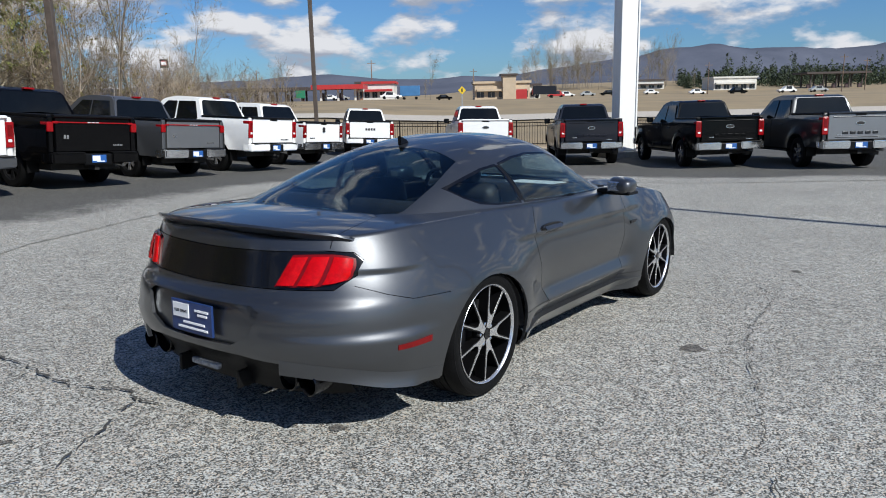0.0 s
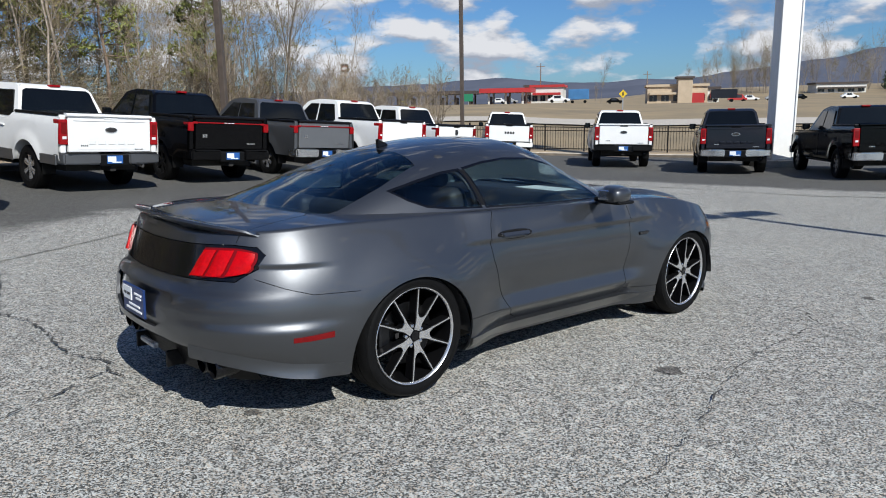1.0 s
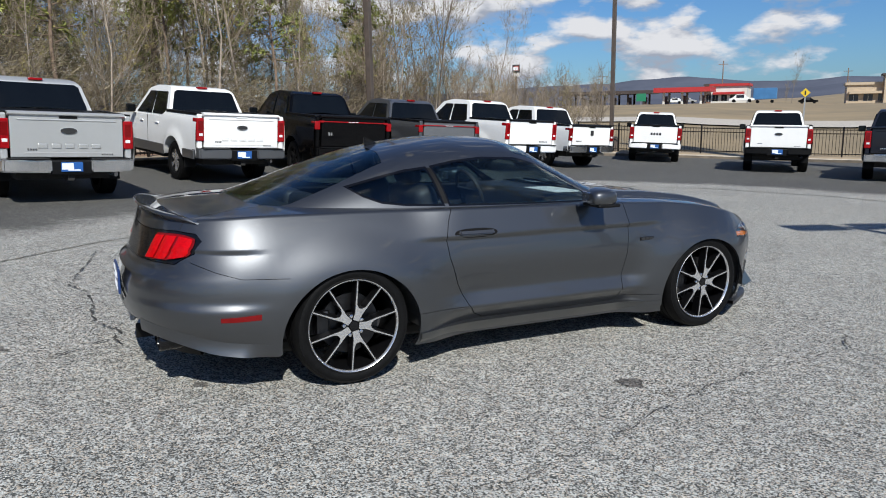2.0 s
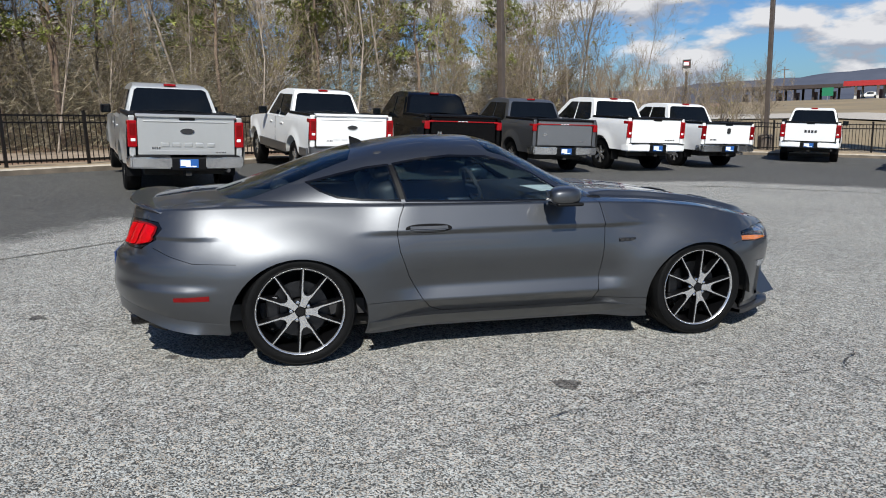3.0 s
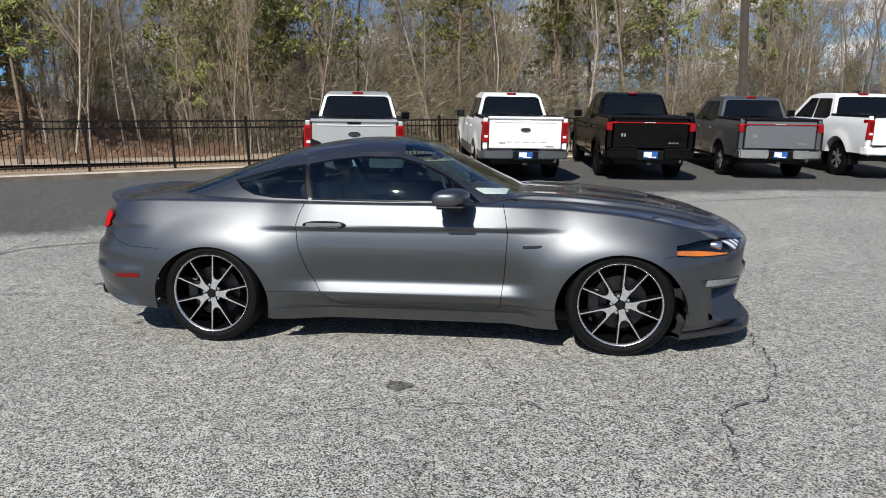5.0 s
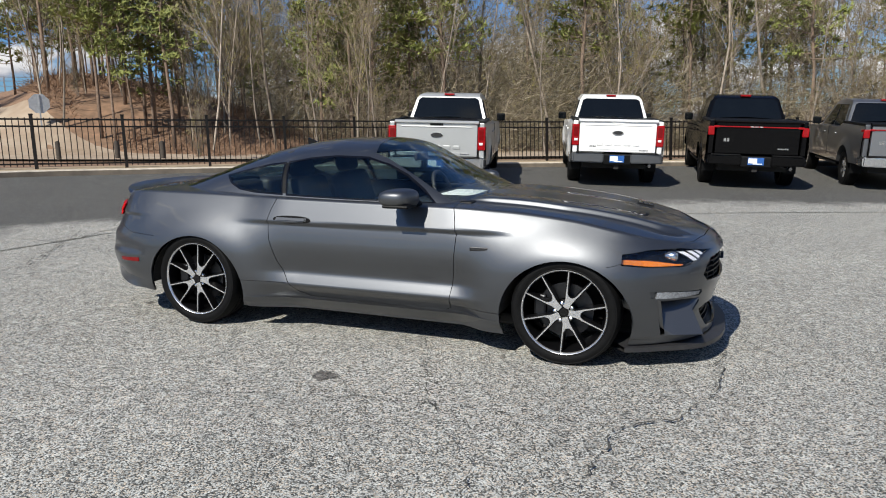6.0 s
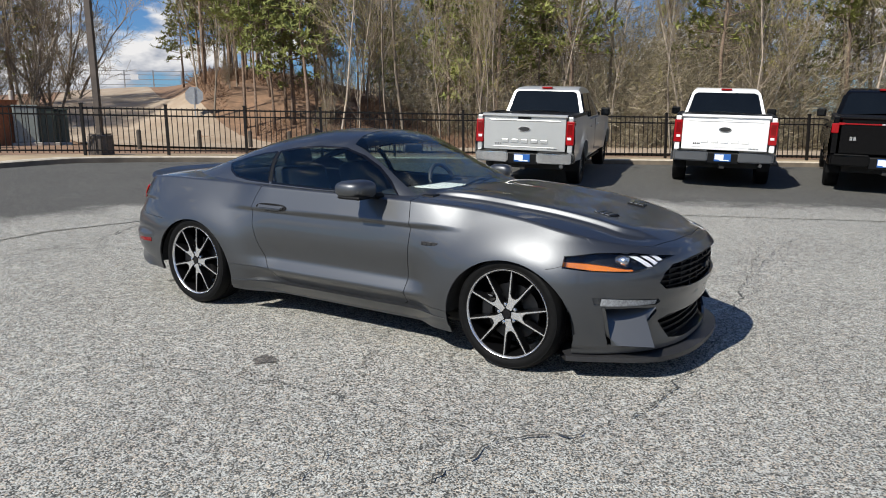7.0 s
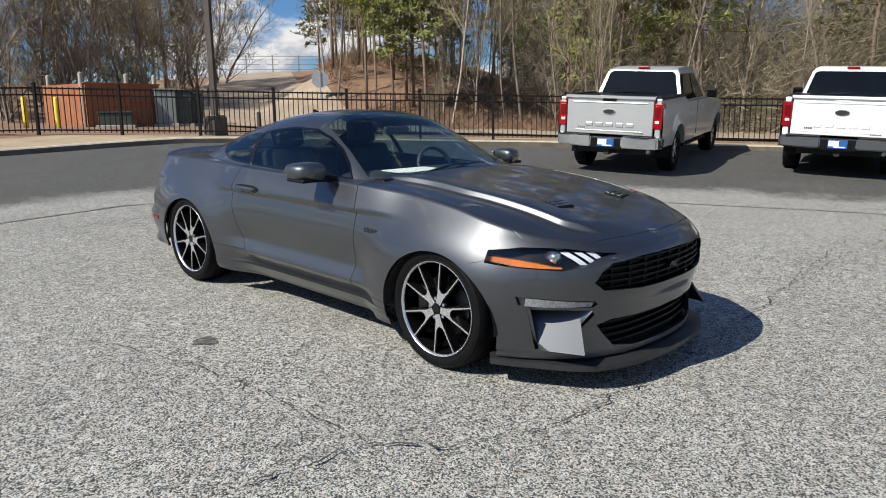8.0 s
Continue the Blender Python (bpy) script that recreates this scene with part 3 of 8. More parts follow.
def pickup(m, paint, label, style="oval", bumper=None, rim=None, lift=0.0, lower=None, tonneau=True, length=5.88, half=0.985, tail_top=1.44, roof=1.95, gate_paint=None, group="parked pickup trucks"):
    """A crew-cab pickup. x forward from the tailgate, y left, z up."""
    root = thing("pickup_truck", m, label, "pickup truck", group)
    bumper, rim = bumper or M_CHROME, rim or M_ALLOY
    lower = lower or paint
    R = 0.405 + lift * 0.5
    ax_r, ax_f = 1.22, length - 0.95
    z0 = 0.50 + lift
    top = tail_top + lift
    bed_end, cab_rear, cab_front = 1.72, 1.74, length - 1.72
    hood_z = 1.26 + lift
    belt = 1.28 + lift
    arch = R + 0.10

    def zlow(x):
        z = z0 if ax_r < x < ax_f else z0 + 0.06
        for c in (ax_r, ax_f):
            d = abs(x - c)
            if d < arch:
                z = max(z, R + math.sqrt(arch * arch - d * d))
        return z

    def ztop(x):
        if x < bed_end:
            return top - 0.03
        if x < cab_front - 0.3:
            return belt + (top - 0.03 - belt) * (1 - smooth01(bed_end, bed_end + 0.3, x))
        return hood_z + (belt - hood_z) * (1 - smooth01(cab_front - 0.3, cab_front, x)) - 0.10 * smooth01(cab_front, length, x)

    def yside(x, z):
        w = half - 0.03 * smooth01(length - 0.7, length, x) ** 2 * 5
        bulge = 0.0
        for c in (ax_r, ax_f):
            bulge = max(bulge, 0.035 * (1 - smooth01(arch, arch + 0.22, math.hypot(x - c, (z - R) * 1.0))))
        u = (z - z0) / (top - z0)
        return w - 0.035 + bulge + 0.03 * math.sin(math.pi * min(1, max(0, u)) ** 0.8) - 0.05 * smooth01(0.8, 1.05, u)
    xs = sorted(set([0.0, 0.02] + [k * length / 46 for k in range(47)] + [c + arch * math.cos(math.pi * j / 14) for c in (ax_r, ax_f) for j in range(15)]))
    xs = [x for x in xs if 0 <= x <= length]
    body = bmesh.new()
    edges_top = {}
    for s in (1, -1):
        rows = grid_sheet(body, xs, lambda x, t: (x, s * yside(x, zlow(x) + t * (ztop(x) - zlow(x))), zlow(x) + t * (ztop(x) - zlow(x))), 9)
        edges_top[s] = [r[-1] for r in rows]
        # arch return
        inner = [body.verts.new((r[0].co.x, s * (half - 0.26), r[0].co.z)) for r in rows]
        for (a, b), (c, d) in zip(zip(rows, rows[1:]), zip(inner, inner[1:])):
            body.faces.new((a[0], b[0], d, c))
    # hood and bed rims
    for k in range(len(xs) - 1):
        xm = (xs[k] + xs[k + 1]) / 2
        a, b, c, d = edges_top[1][k], edges_top[1][k + 1], edges_top[-1][k + 1], edges_top[-1][k]
        if xm > cab_rear:
            m1 = [body.verts.new((v.co.x, 0, v.co.z + 0.05)) for v in (a, b)]
            body.faces.new((a, b, m1[1], m1[0]))
            body.faces.new((m1[0], m1[1], c, d))
    bmesh.ops.remove_doubles(body, verts=body.verts, dist=0.0005)
    # front face
    part("body", body, paint, root, "", True, 40)
    part("front_end", box_bm(length - 0.10, length + 0.02, -half + 0.09, half - 0.09, z0 + 0.12, hood_z - 0.12, bevel=0.04), paint, root)
    part("front_bumper", box_bm(length - 0.06, length + 0.14, -half + 0.05, half - 0.05, z0 + 0.02, z0 + 0.26, bevel=0.05), bumper, root)
    # bed: rail caps, floor, cover
    for s in (1, -1):
        part("bed_rail", box_bm(0.03, bed_end, s * (half - 0.10) - 0.055, s * (half - 0.10) + 0.055, top - 0.05, top + 0.005, bevel=0.015), M_BLACKPLASTIC, root, "black bed rail cap")
    if tonneau:
        part("bed_cover", box_bm(0.10, bed_end - 0.02, -half + 0.17, half - 0.17, top - 0.05, top - 0.012, bevel=0.01), M_BLACKPLASTIC, root, "black soft bed cover")
    else:
        part("bed_floor", box_bm(0.06, bed_end, -half + 0.16, half - 0.16, z0 + 0.3, z0 + 0.34), M_UNDER, root)
    part("bulkhead", box_bm(bed_end - 0.03, bed_end + 0.02, -half + 0.06, half - 0.06, z0 + 0.3, belt + 0.02), paint, root)
    # chassis
    part("underbody", box_bm(0.35, length - 0.3, -half + 0.30, half - 0.30, z0 - 0.12, z0 + 0.20), M_UNDER, root, "dark frame and floor")
    part("rear_axle", tube(bmesh.new(), [(ax_r, -half + 0.2, R), (ax_r, half - 0.2, R)], 0.075, 10), M_UNDER, root)
    part("spare_wheel", lathe(bmesh.new(), [(0.001, z0 - 0.1), (0.3, z0 - 0.1), (0.34, z0), (0.3, z0 + 0.1)], 24, "z"), M_RUBBER, root, "spare tyre slung under the bed", True).matrix_local = pose(0.72, 0, 0)
    part("exhaust", tube(bmesh.new(), [(0.9, -0.55, z0 + 0.02), (0.35, -0.60, z0), (0.12, -0.72, z0 - 0.03)], 0.04, 10), M_CHROME, root, "steel tailpipe")
    # cab
    rt = roof + lift
    yb, yr = half - 0.115, half - 0.285
    prof = [(cab_rear, belt - 0.03), (cab_rear + 0.04, belt + 0.02), (cab_rear + 0.26, rt - 0.09), (cab_rear + 0.42, rt - 0.02), (cab_rear + 1.2, rt), (cab_front - 0.95, rt - 0.03), (cab_front - 0.75, rt - 0.08), (cab_front - 0.02, belt - 0.03)]

    def cab_y(z):
        return yb + (yr - yb) * ((z - belt) / (rt - belt))
    cab = bmesh.new()
    L = [cab.verts.new((x, cab_y(z) - (0.07 if z > rt - 0.06 else 0), z)) for x, z in prof]
    Rr = [cab.verts.new((x, -cab_y(z) + (0.07 if z > rt - 0.06 else 0), z)) for x, z in prof]
    cab.faces.new(L[::-1])
    cab.faces.new(Rr)
    for k in range(len(prof) - 1):
        cab.faces.new((L[k], L[k + 1], Rr[k + 1], Rr[k]))
    bmesh.ops.bevel(cab, geom=[e for e in cab.edges], offset=0.03, segments=2, affect="EDGES")
    part("cab", cab, paint, root, "", True, 30)
    # glass, proud of the cab skin by a few millimetres

    def pane(name, quad, out, thick=0.012):
        bm = bmesh.new()
        o = Vector(out).normalized()
        a = [bm.verts.new(Vector(q) + o * thick) for q in quad]
        b = [bm.verts.new(Vector(q) - o * 0.02) for q in quad]
        bm.faces.new(a)
        n = len(quad)
        for k in range(n):
            bm.faces.new((a[k], b[k], b[(k + 1) % n], a[(k + 1) % n]))
        return part(name, bm, M_SHADEGLASS, root)

    def on_rear(y, t):
        z = belt + 0.03 + t * (rt - 0.10 - belt - 0.03)
        x = cab_rear + 0.04 + 0.22 * (z - belt - 0.02) / (rt - 0.11 - belt)
        return (x, y * (cab_y(z) - 0.07), z)
    pane("rear_window", [on_rear(-1, 0.06), on_rear(1, 0.06), on_rear(0.99, 0.93), on_rear(0.9, 1.0), on_rear(-0.9, 1.0), on_rear(-0.99, 0.93)], (-1, 0, 0.35))
    for s in (1, -1):
        for x0, x1, c0, c1 in ((cab_rear + 0.20, cab_rear + 1.02, 0.20, 0.0), (cab_rear + 1.10, cab_front - 0.35, 0.0, 0.62)):
            za, zb = belt + 0.03, rt - 0.14
            pane("side_window", [(x0, s * cab_y(za), za), (x1, s * cab_y(za), za), (x1 - c1, s * cab_y(zb), zb), (x0 + c0, s * cab_y(zb), zb)], (0, s, 0.3))
        part("door_seam", box_bm(cab_rear + 1.045, cab_rear + 1.055, s * (yside(cab_rear + 1.05, 1.0) - 0.002) - 0.004, s * (yside(cab_rear + 1.05, 1.0) - 0.002) + 0.004, z0 + 0.1, belt), M_BLACKPLASTIC, root)
        for hx in (cab_rear + 0.35, cab_rear + 1.35):
            part("door_handle", box_bm(hx, hx + 0.2, s * (half - 0.01) - 0.02, s * (half - 0.01) + 0.02, belt - 0.16, belt - 0.125, bevel=0.01), paint, root)
        mir = part("mirror", box_bm(cab_front - 0.62, cab_front - 0.50, s * (half + 0.0), s * (half + 0.20), belt + 0.02, belt + 0.20, bevel=0.03), M_BLACKPLASTIC, root, "black door mirror")
        part("mirror_glass", box_bm(cab_front - 0.63, cab_front - 0.615, s * (half + 0.03), s * (half + 0.18), belt + 0.045, belt + 0.175), M_SHADEGLASS, mir)
        part("running_board", box_bm(cab_rear + 0.1, cab_front - 0.2, s * (half - 0.12) - 0.09, s * (half - 0.12) + 0.09, z0 - 0.09, z0 - 0.04, bevel=0.02), M_BLACKPLASTIC, root)
        part("mud_flap", box_bm(ax_r - arch - 0.02, ax_r - arch + 0.0, s * (half - 0.16) - 0.12, s * (half - 0.16) + 0.12, 0.32, z0 + 0.08), M_BLACKPLASTIC, root)
        truck_wheel(root, ax_r, s * (half - 0.16), R, 0.27, rim, s)
        truck_wheel(root, ax_f, s * (half - 0.16), R, 0.27, rim, s)
    if lower is not paint:
        for s in (1, -1):
            part("lower_trim", box_bm(ax_r + arch + 0.02, ax_f - arch - 0.02, s * (half - 0.012) - 0.02, s * (half - 0.012) + 0.02, z0 - 0.02, z0 + 0.19, bevel=0.012), lower, root, "dark lower body trim")
            part("lower_trim", box_bm(0.10, ax_r - arch - 0.01, s * (half - 0.012) - 0.02, s * (half - 0.012) + 0.02, z0 + 0.02, z0 + 0.20, bevel=0.012), lower, root, "dark lower body trim")
    pane("windscreen", [(cab_front - 0.08, -yb + 0.08, belt + 0.02), (cab_front - 0.08, yb - 0.08, belt + 0.02), (cab_front - 0.70, yr - 0.05, rt - 0.11), (cab_front - 0.70, -yr + 0.05, rt - 0.11)], (1, 0, 0.9))
    part("stop_lamp", box_bm(cab_rear + 0.30, cab_rear + 0.40, -0.11, 0.11, rt - 0.045, rt - 0.005, bevel=0.008), M_TRUCKRED, root, "red high-mounted stop lamp")
    # tailgate
    tg0, tg1 = z0 + 0.26, top
    gate = bmesh.new()
    box(gate, -0.01, 0.07, -half + 0.185, half - 0.185, tg0, tg1 - 0.01, 0.012)
    tail = part("tailgate", gate, gate_paint or paint, root)
    spoil = bmesh.new()
    prism(spoil, [(-0.045, tg1 - 0.03), (-0.045, tg1 - 0.005), (0.0, tg1 + 0.012), (0.09, tg1 + 0.012), (0.09, tg1 - 0.05), (0.0, tg1 - 0.06)], -half + 0.16, half - 0.16)
    part("gate_cap", spoil, paint if style in ("oval", "oval_plain", "work") else M_BLACKPLASTIC, tail, "moulded cap along the gate's top edge")
    lamp_h0, lamp_h1 = (tg1 - 0.31 if style == "bar" else tg0 + 0.13), tg1 - (0.125 if style == "bar" else 0.10)
    # stamped steps in the gate skin
    if style in ("oval", "oval_plain"):
        for k in range(5):
            part("stamping", box_bm(-0.019, 0.0, -0.46 + 0.19 * k, -0.46 + 0.19 * k + 0.14, tg0 + 0.135, tg0 + 0.215, bevel=0.014), paint, tail, "embossed letter block")
        part("stamping", box_bm(-0.020, 0.0, -0.70, 0.70, tg1 - 0.125, tg1 - 0.095, bevel=0.012), paint, tail)
        part("stamping", box_bm(-0.014, 0.0, -0.62, 0.62, tg0 + 0.05, tg0 + 0.075, bevel=0.006), paint, tail)
    if style in ("oval", "oval_plain", "work"):
        oval_badge(tail, -0.012, 0.0, tg0 + (tg1 - tg0) * 0.60, 0.118, 0.05)
        letters_bars(tail, 4, 0.14, 0.03, -0.012, 0.52, tg0 + 0.12, M_CHROME)
        letters_bars(tail, 7, 0.18, 0.022, -0.012, -0.55, tg0 + 0.05, M_CHROME)
    if style == "bar":
        part("light_bar", box_bm(-0.03, 0.0, -half + 0.20, half - 0.20, tg1 - 0.142, tg1 - 0.118, bevel=0.006), M_TRUCKRED, tail, "full-width red light bar")
        letters_bars(tail, 2, 0.12, 0.07, -0.012, 0.60, tg0 + 0.28, M_CHROME)
        letters_bars(tail, 6, 0.22, 0.03, -0.012, -0.50, tg0 + 0.12, M_CHROME)
        letters_bars(tail, 3, 0.26, 0.012, -0.034, 0.05, tg1 - 0.125, M_PLATEWHITE)
    if style == "bowtie":
        letters_bars(tail, 1, 0.30, 0.045, -0.012, 0.0, tg1 - 0.07, M_CABIN)
        letters_bars(tail, 6, 0.32, 0.03, -0.012, -0.45, tg0 + 0.08, M_CHROME)
    if style == "ram":
        part("badge", box_bm(-0.02, 0, -0.06, 0.06, tg0 + 0.30, tg0 + 0.46, bevel=0.03), M_CABIN, tail, "dark shield badge")
        letters_bars(tail, 5, 0.24, 0.04, -0.012, 0.55, tg0 + 0.12, M_CHROME)
    if style == "wide":
        letters_bars(tail, 4, 0.42, 0.09, -0.012, 0.0, tg0 + 0.34, M_CABIN)
    if style != "bar":
        part("gate_handle", box_bm(-0.022, 0.0, -0.13, 0.13, tg1 - 0.085, tg1 - 0.035, bevel=0.008), M_BLACKPLASTIC if style != "oval_plain" else paint, tail)
    for s in (1, -1):
        yo, yi = s * (half - 0.025), s * (half - (0.15 if style == "bar" else 0.178))
        lamp = bmesh.new()
        box(lamp, -0.02, 0.20, min(yo, yi), max(yo, yi), lamp_h0, lamp_h1, 0.018)
        lp = part("tail_lamp", lamp, M_TRUCKRED if style != "ram" else M_DARKRED, root, "red wraparound tail lamp")
        if style == "bar":
            part("lamp_step", box_bm(-0.028, 0.03, s * (half - 0.235), s * (half - 0.13), tg1 - 0.155, tg1 - 0.112, bevel=0.008), M_TRUCKRED, lp)
        else:
            part("reverse_lens", box_bm(-0.026, 0.02, s * (half - 0.15), s * (half - 0.075), lamp_h0 + 0.10, lamp_h0 + 0.15, bevel=0.006), M_WHITELAMP, lp, "clear reversing lens")
            part("lamp_core", box_bm(-0.024, 0.02, s * (half - 0.155), s * (half - 0.06), lamp_h0 + 0.20, lamp_h1 - 0.05, bevel=0.006), M_DARKRED, lp)
        part("corner_pillar", box_bm(0.0, 0.10, min(s * (half - 0.15), s * (half - 0.05)), max(s * (half - 0.15), s * (half - 0.05)), tg0 - 0.02, tg1 - 0.02, bevel=0.02), paint, root)
    # rear bumper with step, plate recess, plate and hitch
    bz0, bz1 = z0 + 0.02, z0 + 0.24
    for s in (1, -1):
        bb = bmesh.new()
        prism(bb, [(-0.16, s * 0.28), (-0.16, s * 0.62), (-0.10, s * (half - 0.06)), (0.02, s * (half - 0.01)), (0.22, s * (half - 0.01)), (0.22, s * 0.28)], bz0 + 0.02, bz1, "z")
        bmesh.ops.bevel(bb, geom=list(bb.edges), offset=0.025, segments=2, affect="EDGES")
        part("bumper_end", bb, bumper, root, "", True, 30)
        part("bumper_pad", box_bm(-0.15, 0.05, s * 0.30, s * (half - 0.12), bz1 - 0.005, bz1 + 0.014, bevel=0.006), M_BLACKPLASTIC, root, "black step pad")
    part("bumper_centre", box_bm(-0.12, 0.2, -0.30, 0.30, bz0 - 0.02, bz1 - 0.02, bevel=0.02), M_BLACKPLASTIC, root, "black bumper centre with plate recess")
    plate = part("plate", box_bm(-0.135, -0.122, -0.155, 0.155, bz0 + 0.03, bz0 + 0.18, bevel=0.003), M_PLATEBLUE, root, "blue and white dealer plate")
    part("plate_mark", box_bm(-0.139, -0.134, -0.02, 0.145, bz0 + 0.065, bz0 + 0.165), M_PLATEWHITE, plate)
    part("plate_mark", box_bm(-0.139, -0.134, -0.12, 0.06, bz0 + 0.045, bz0 + 0.065), M_PLATEWHITE, plate)
    part("hitch", box_bm(-0.06, 0.3, -0.05, 0.05, bz0 - 0.12, bz0 - 0.02, bevel=0.008), M_UNDER, root)
    return root


# silver gate colour; on the dark grey truck it also carries a painted reflection
P_GATE = truck_paint("pewter_paint_and_reflection", (0.24, 0.245, 0.255), 0.7, 0.4)
M_SHADEGLASS = material("privacy_glass", (0.004, 0.005, 0.006), 0.05, coat=0.0, spec=0.3, vary=0.2, scale=2)


# x, y: the middle of the tailgate; az: the nose's way, degrees west of north
def park_level(x, y, az, size=1.0):
    # bed the truck on its wheelbase: take the slope at its middle
    h = radians(90 + az)
    cx, cy = x + 3 * math.cos(h), y + 3 * math.sin(h)
    m = lot_pose(cx, cy, 90 + az)
    return m @ Matrix.Translation((-3, 0, 0)) @ Matrix.Diagonal((size, size, size, 1))


pickup(park_level(-7.44, 7.50, 67.5, 0.953), P_SILVER, "silver pickup truck with chrome bumper parked by the fence", "oval", M_CHROME)
pickup(park_level(-7.575, 11.33, 67, 0.95), P_WHITE, "white pickup truck with grey lower trim and dark bumper", "oval_plain", P_GREY, lower=P_GREY, lift=0.02)
pickup(park_level(-6.74, 13.99, 60.5, 0.985), P_BLACK, "black pickup truck with full-width red light bar", "bar", P_BLACK, rim=M_BLACKPLASTIC)
pickup(park_level(-5.81, 16.93, 60, 0.957), P_GREY, "carbon grey pickup truck with silver tailgate and red light bar", "bar", M_CHROME, gate_paint=P_GATE)
pickup(park_level(-4.57, 19.58, 62, 0.98), P_WHITE, "white heavy-duty pickup truck with white bumper", "bowtie", P_WHITE, lift=0.06)
pickup(park_level(-3.71, 22.70, 59.5, 0.985), P_WHITE, "white pickup truck with chrome bumper and shield badge", "ram", M_CHROME, tail_top=1.38, roof=1.92)
pickup(park_level(-2.78, 28.2, 11, 0.97), P_WHITE, "white pickup truck parked by the far kerb", "wide", P_WHITE)
pickup(park_level(1.54, 25.0, 4, 0.985), P_WHITE, "white pickup truck with tow mirrors", "work", M_BLACKPLASTIC, lift=0.05)
pickup(park_level(4.67, 22.4, -4), P_NAVY, "blue-black pickup truck with chrome bumper", "oval", M_CHROME)
pickup(park_level(7.97, 19.9, 2, 0.985), P_BLACK, "black pickup truck with chrome bumper and step boards", "oval", M_CHROME)
# this gate's paler colour includes the reflection on it
pickup(park_level(10.55, 18.2, 0), P_DARKGREY, "dark grey pickup truck with tailgate painted pewter for its reflection, and chrome bumper", "oval", M_CHROME, gate_paint=P_GATE)


# ---------- trees ----------
def twig_mesh(name, seed, height, spread, levels, mats, trunk_r, bud=0, low=0.15, fork=1):
    """A bare tree: trunk and limbs in one mesh, twigs in another."""
    rng = random.Random(seed)
    vs, fs, tvs, tfs, bvs, bfs = [], [], [], [], [], []

    def seg(V, F, a, b, ra, rb, n):
        d = (b - a).normalized()
        s = d.cross(Vector((0.3, 0.2, 1))).normalized()
        u = s.cross(d)
        i = len(V)
        for c, r in ((a, ra), (b, rb)):
            for k in range(n):
                t = 2 * math.pi * k / n
                V.append(tuple(c + r * (math.cos(t) * s + math.sin(t) * u)))
        for k in range(n):
            F.append((i + k, i + (k + 1) % n, i + n + (k + 1) % n, i + n + k))

    def grow(p, d, L, r, level):
        nseg = 4 if level == 0 else 3 if level == 1 else 2 if level == 2 else 1
        q = p
        for k in range(nseg):
            d = (d + Vector((rng.gauss(0, 0.10), rng.gauss(0, 0.10), rng.gauss(0.05 if level else 0.02, 0.06)))).normalized()
            e = q + d * (L / nseg)
            r2 = r * (0.82 if level == 0 else 0.72)
            if level < 2:
                seg(vs, fs, q, e, r, r2, 7 if level == 0 else 5)
            elif level < 4:
                seg(tvs, tfs, q, e, r, r2, 3)
            else:
                i = len(tvs)
                s3 = d.cross(Vector((0.3, 0.2, 1))).normalized() * max(r, 0.006)
                tvs.extend((tuple(q + s3), tuple(q - s3), tuple(e)))
                tfs.append((i, i + 1, i + 2))
            if level < levels:
                kids = (3 if level == 0 else 3 if level == 1 else 2 if level == 2 else 4)
                if level == 0 and (k + 1) / nseg < low:
                    kids = 0
                for j in range(kids):
                    a = rng.uniform(0, 2 * math.pi)
                    lean = rng.uniform(0.35, 0.85) * spread
                    side = d.cross(Vector((math.cos(a), math.sin(a), 0.3))).normalized()
                    dd = (d * math.cos(lean) + side * math.sin(lean) + Vector((0, 0, 0.22))).normalized()
                    grow(q.lerp(e, rng.uniform(0.2, 1.0)), dd, L * rng.uniform(0.36, 0.60) if level else L * rng.uniform(0.25, 0.45), max(0.004, r2 * rng.uniform(0.38, 0.6)), level + 1)
            if level >= 3 and bud and rng.random() < bud * (0.35 if level == 3 else 0.8):
                for j in range(2):
                    c = q.lerp(e, rng.random())
                    i = len(bvs)
                    for _ in range(3):
                        bvs.append(tuple(c + Vector((rng.uniform(-1, 1), rng.uniform(-1, 1), rng.uniform(-1, 1))) * 0.06))
                    bfs.append((i, i + 1, i + 2))
            q, r = e, r2
    for f in range(fork):
        a = rng.uniform(0, 6.28)
        lean = 0.0 if fork == 1 else rng.uniform(0.08, 0.3)
        grow(Vector((0.1 * math.cos(a) * (fork > 1), 0.1 * math.sin(a) * (fork > 1), -0.15)), Vector((lean * math.cos(a), lean * math.sin(a), 1)).normalized(), height * rng.uniform(0.8, 1), trunk_r, 0)
    out = []
    for nm, V, F, mt in (("trunk", vs, fs, mats[0]), ("crown", tvs, tfs, mats[1]), ("leaf_haze", bvs, bfs, mats[2])):
        if F:
            me = bpy.data.meshes.new(nm)
            me.from_pydata(V, [], F)
            me.materials.append(mt)
            me.shade_smooth() if nm == "trunk" else None
            out.append((nm, me))
    return out


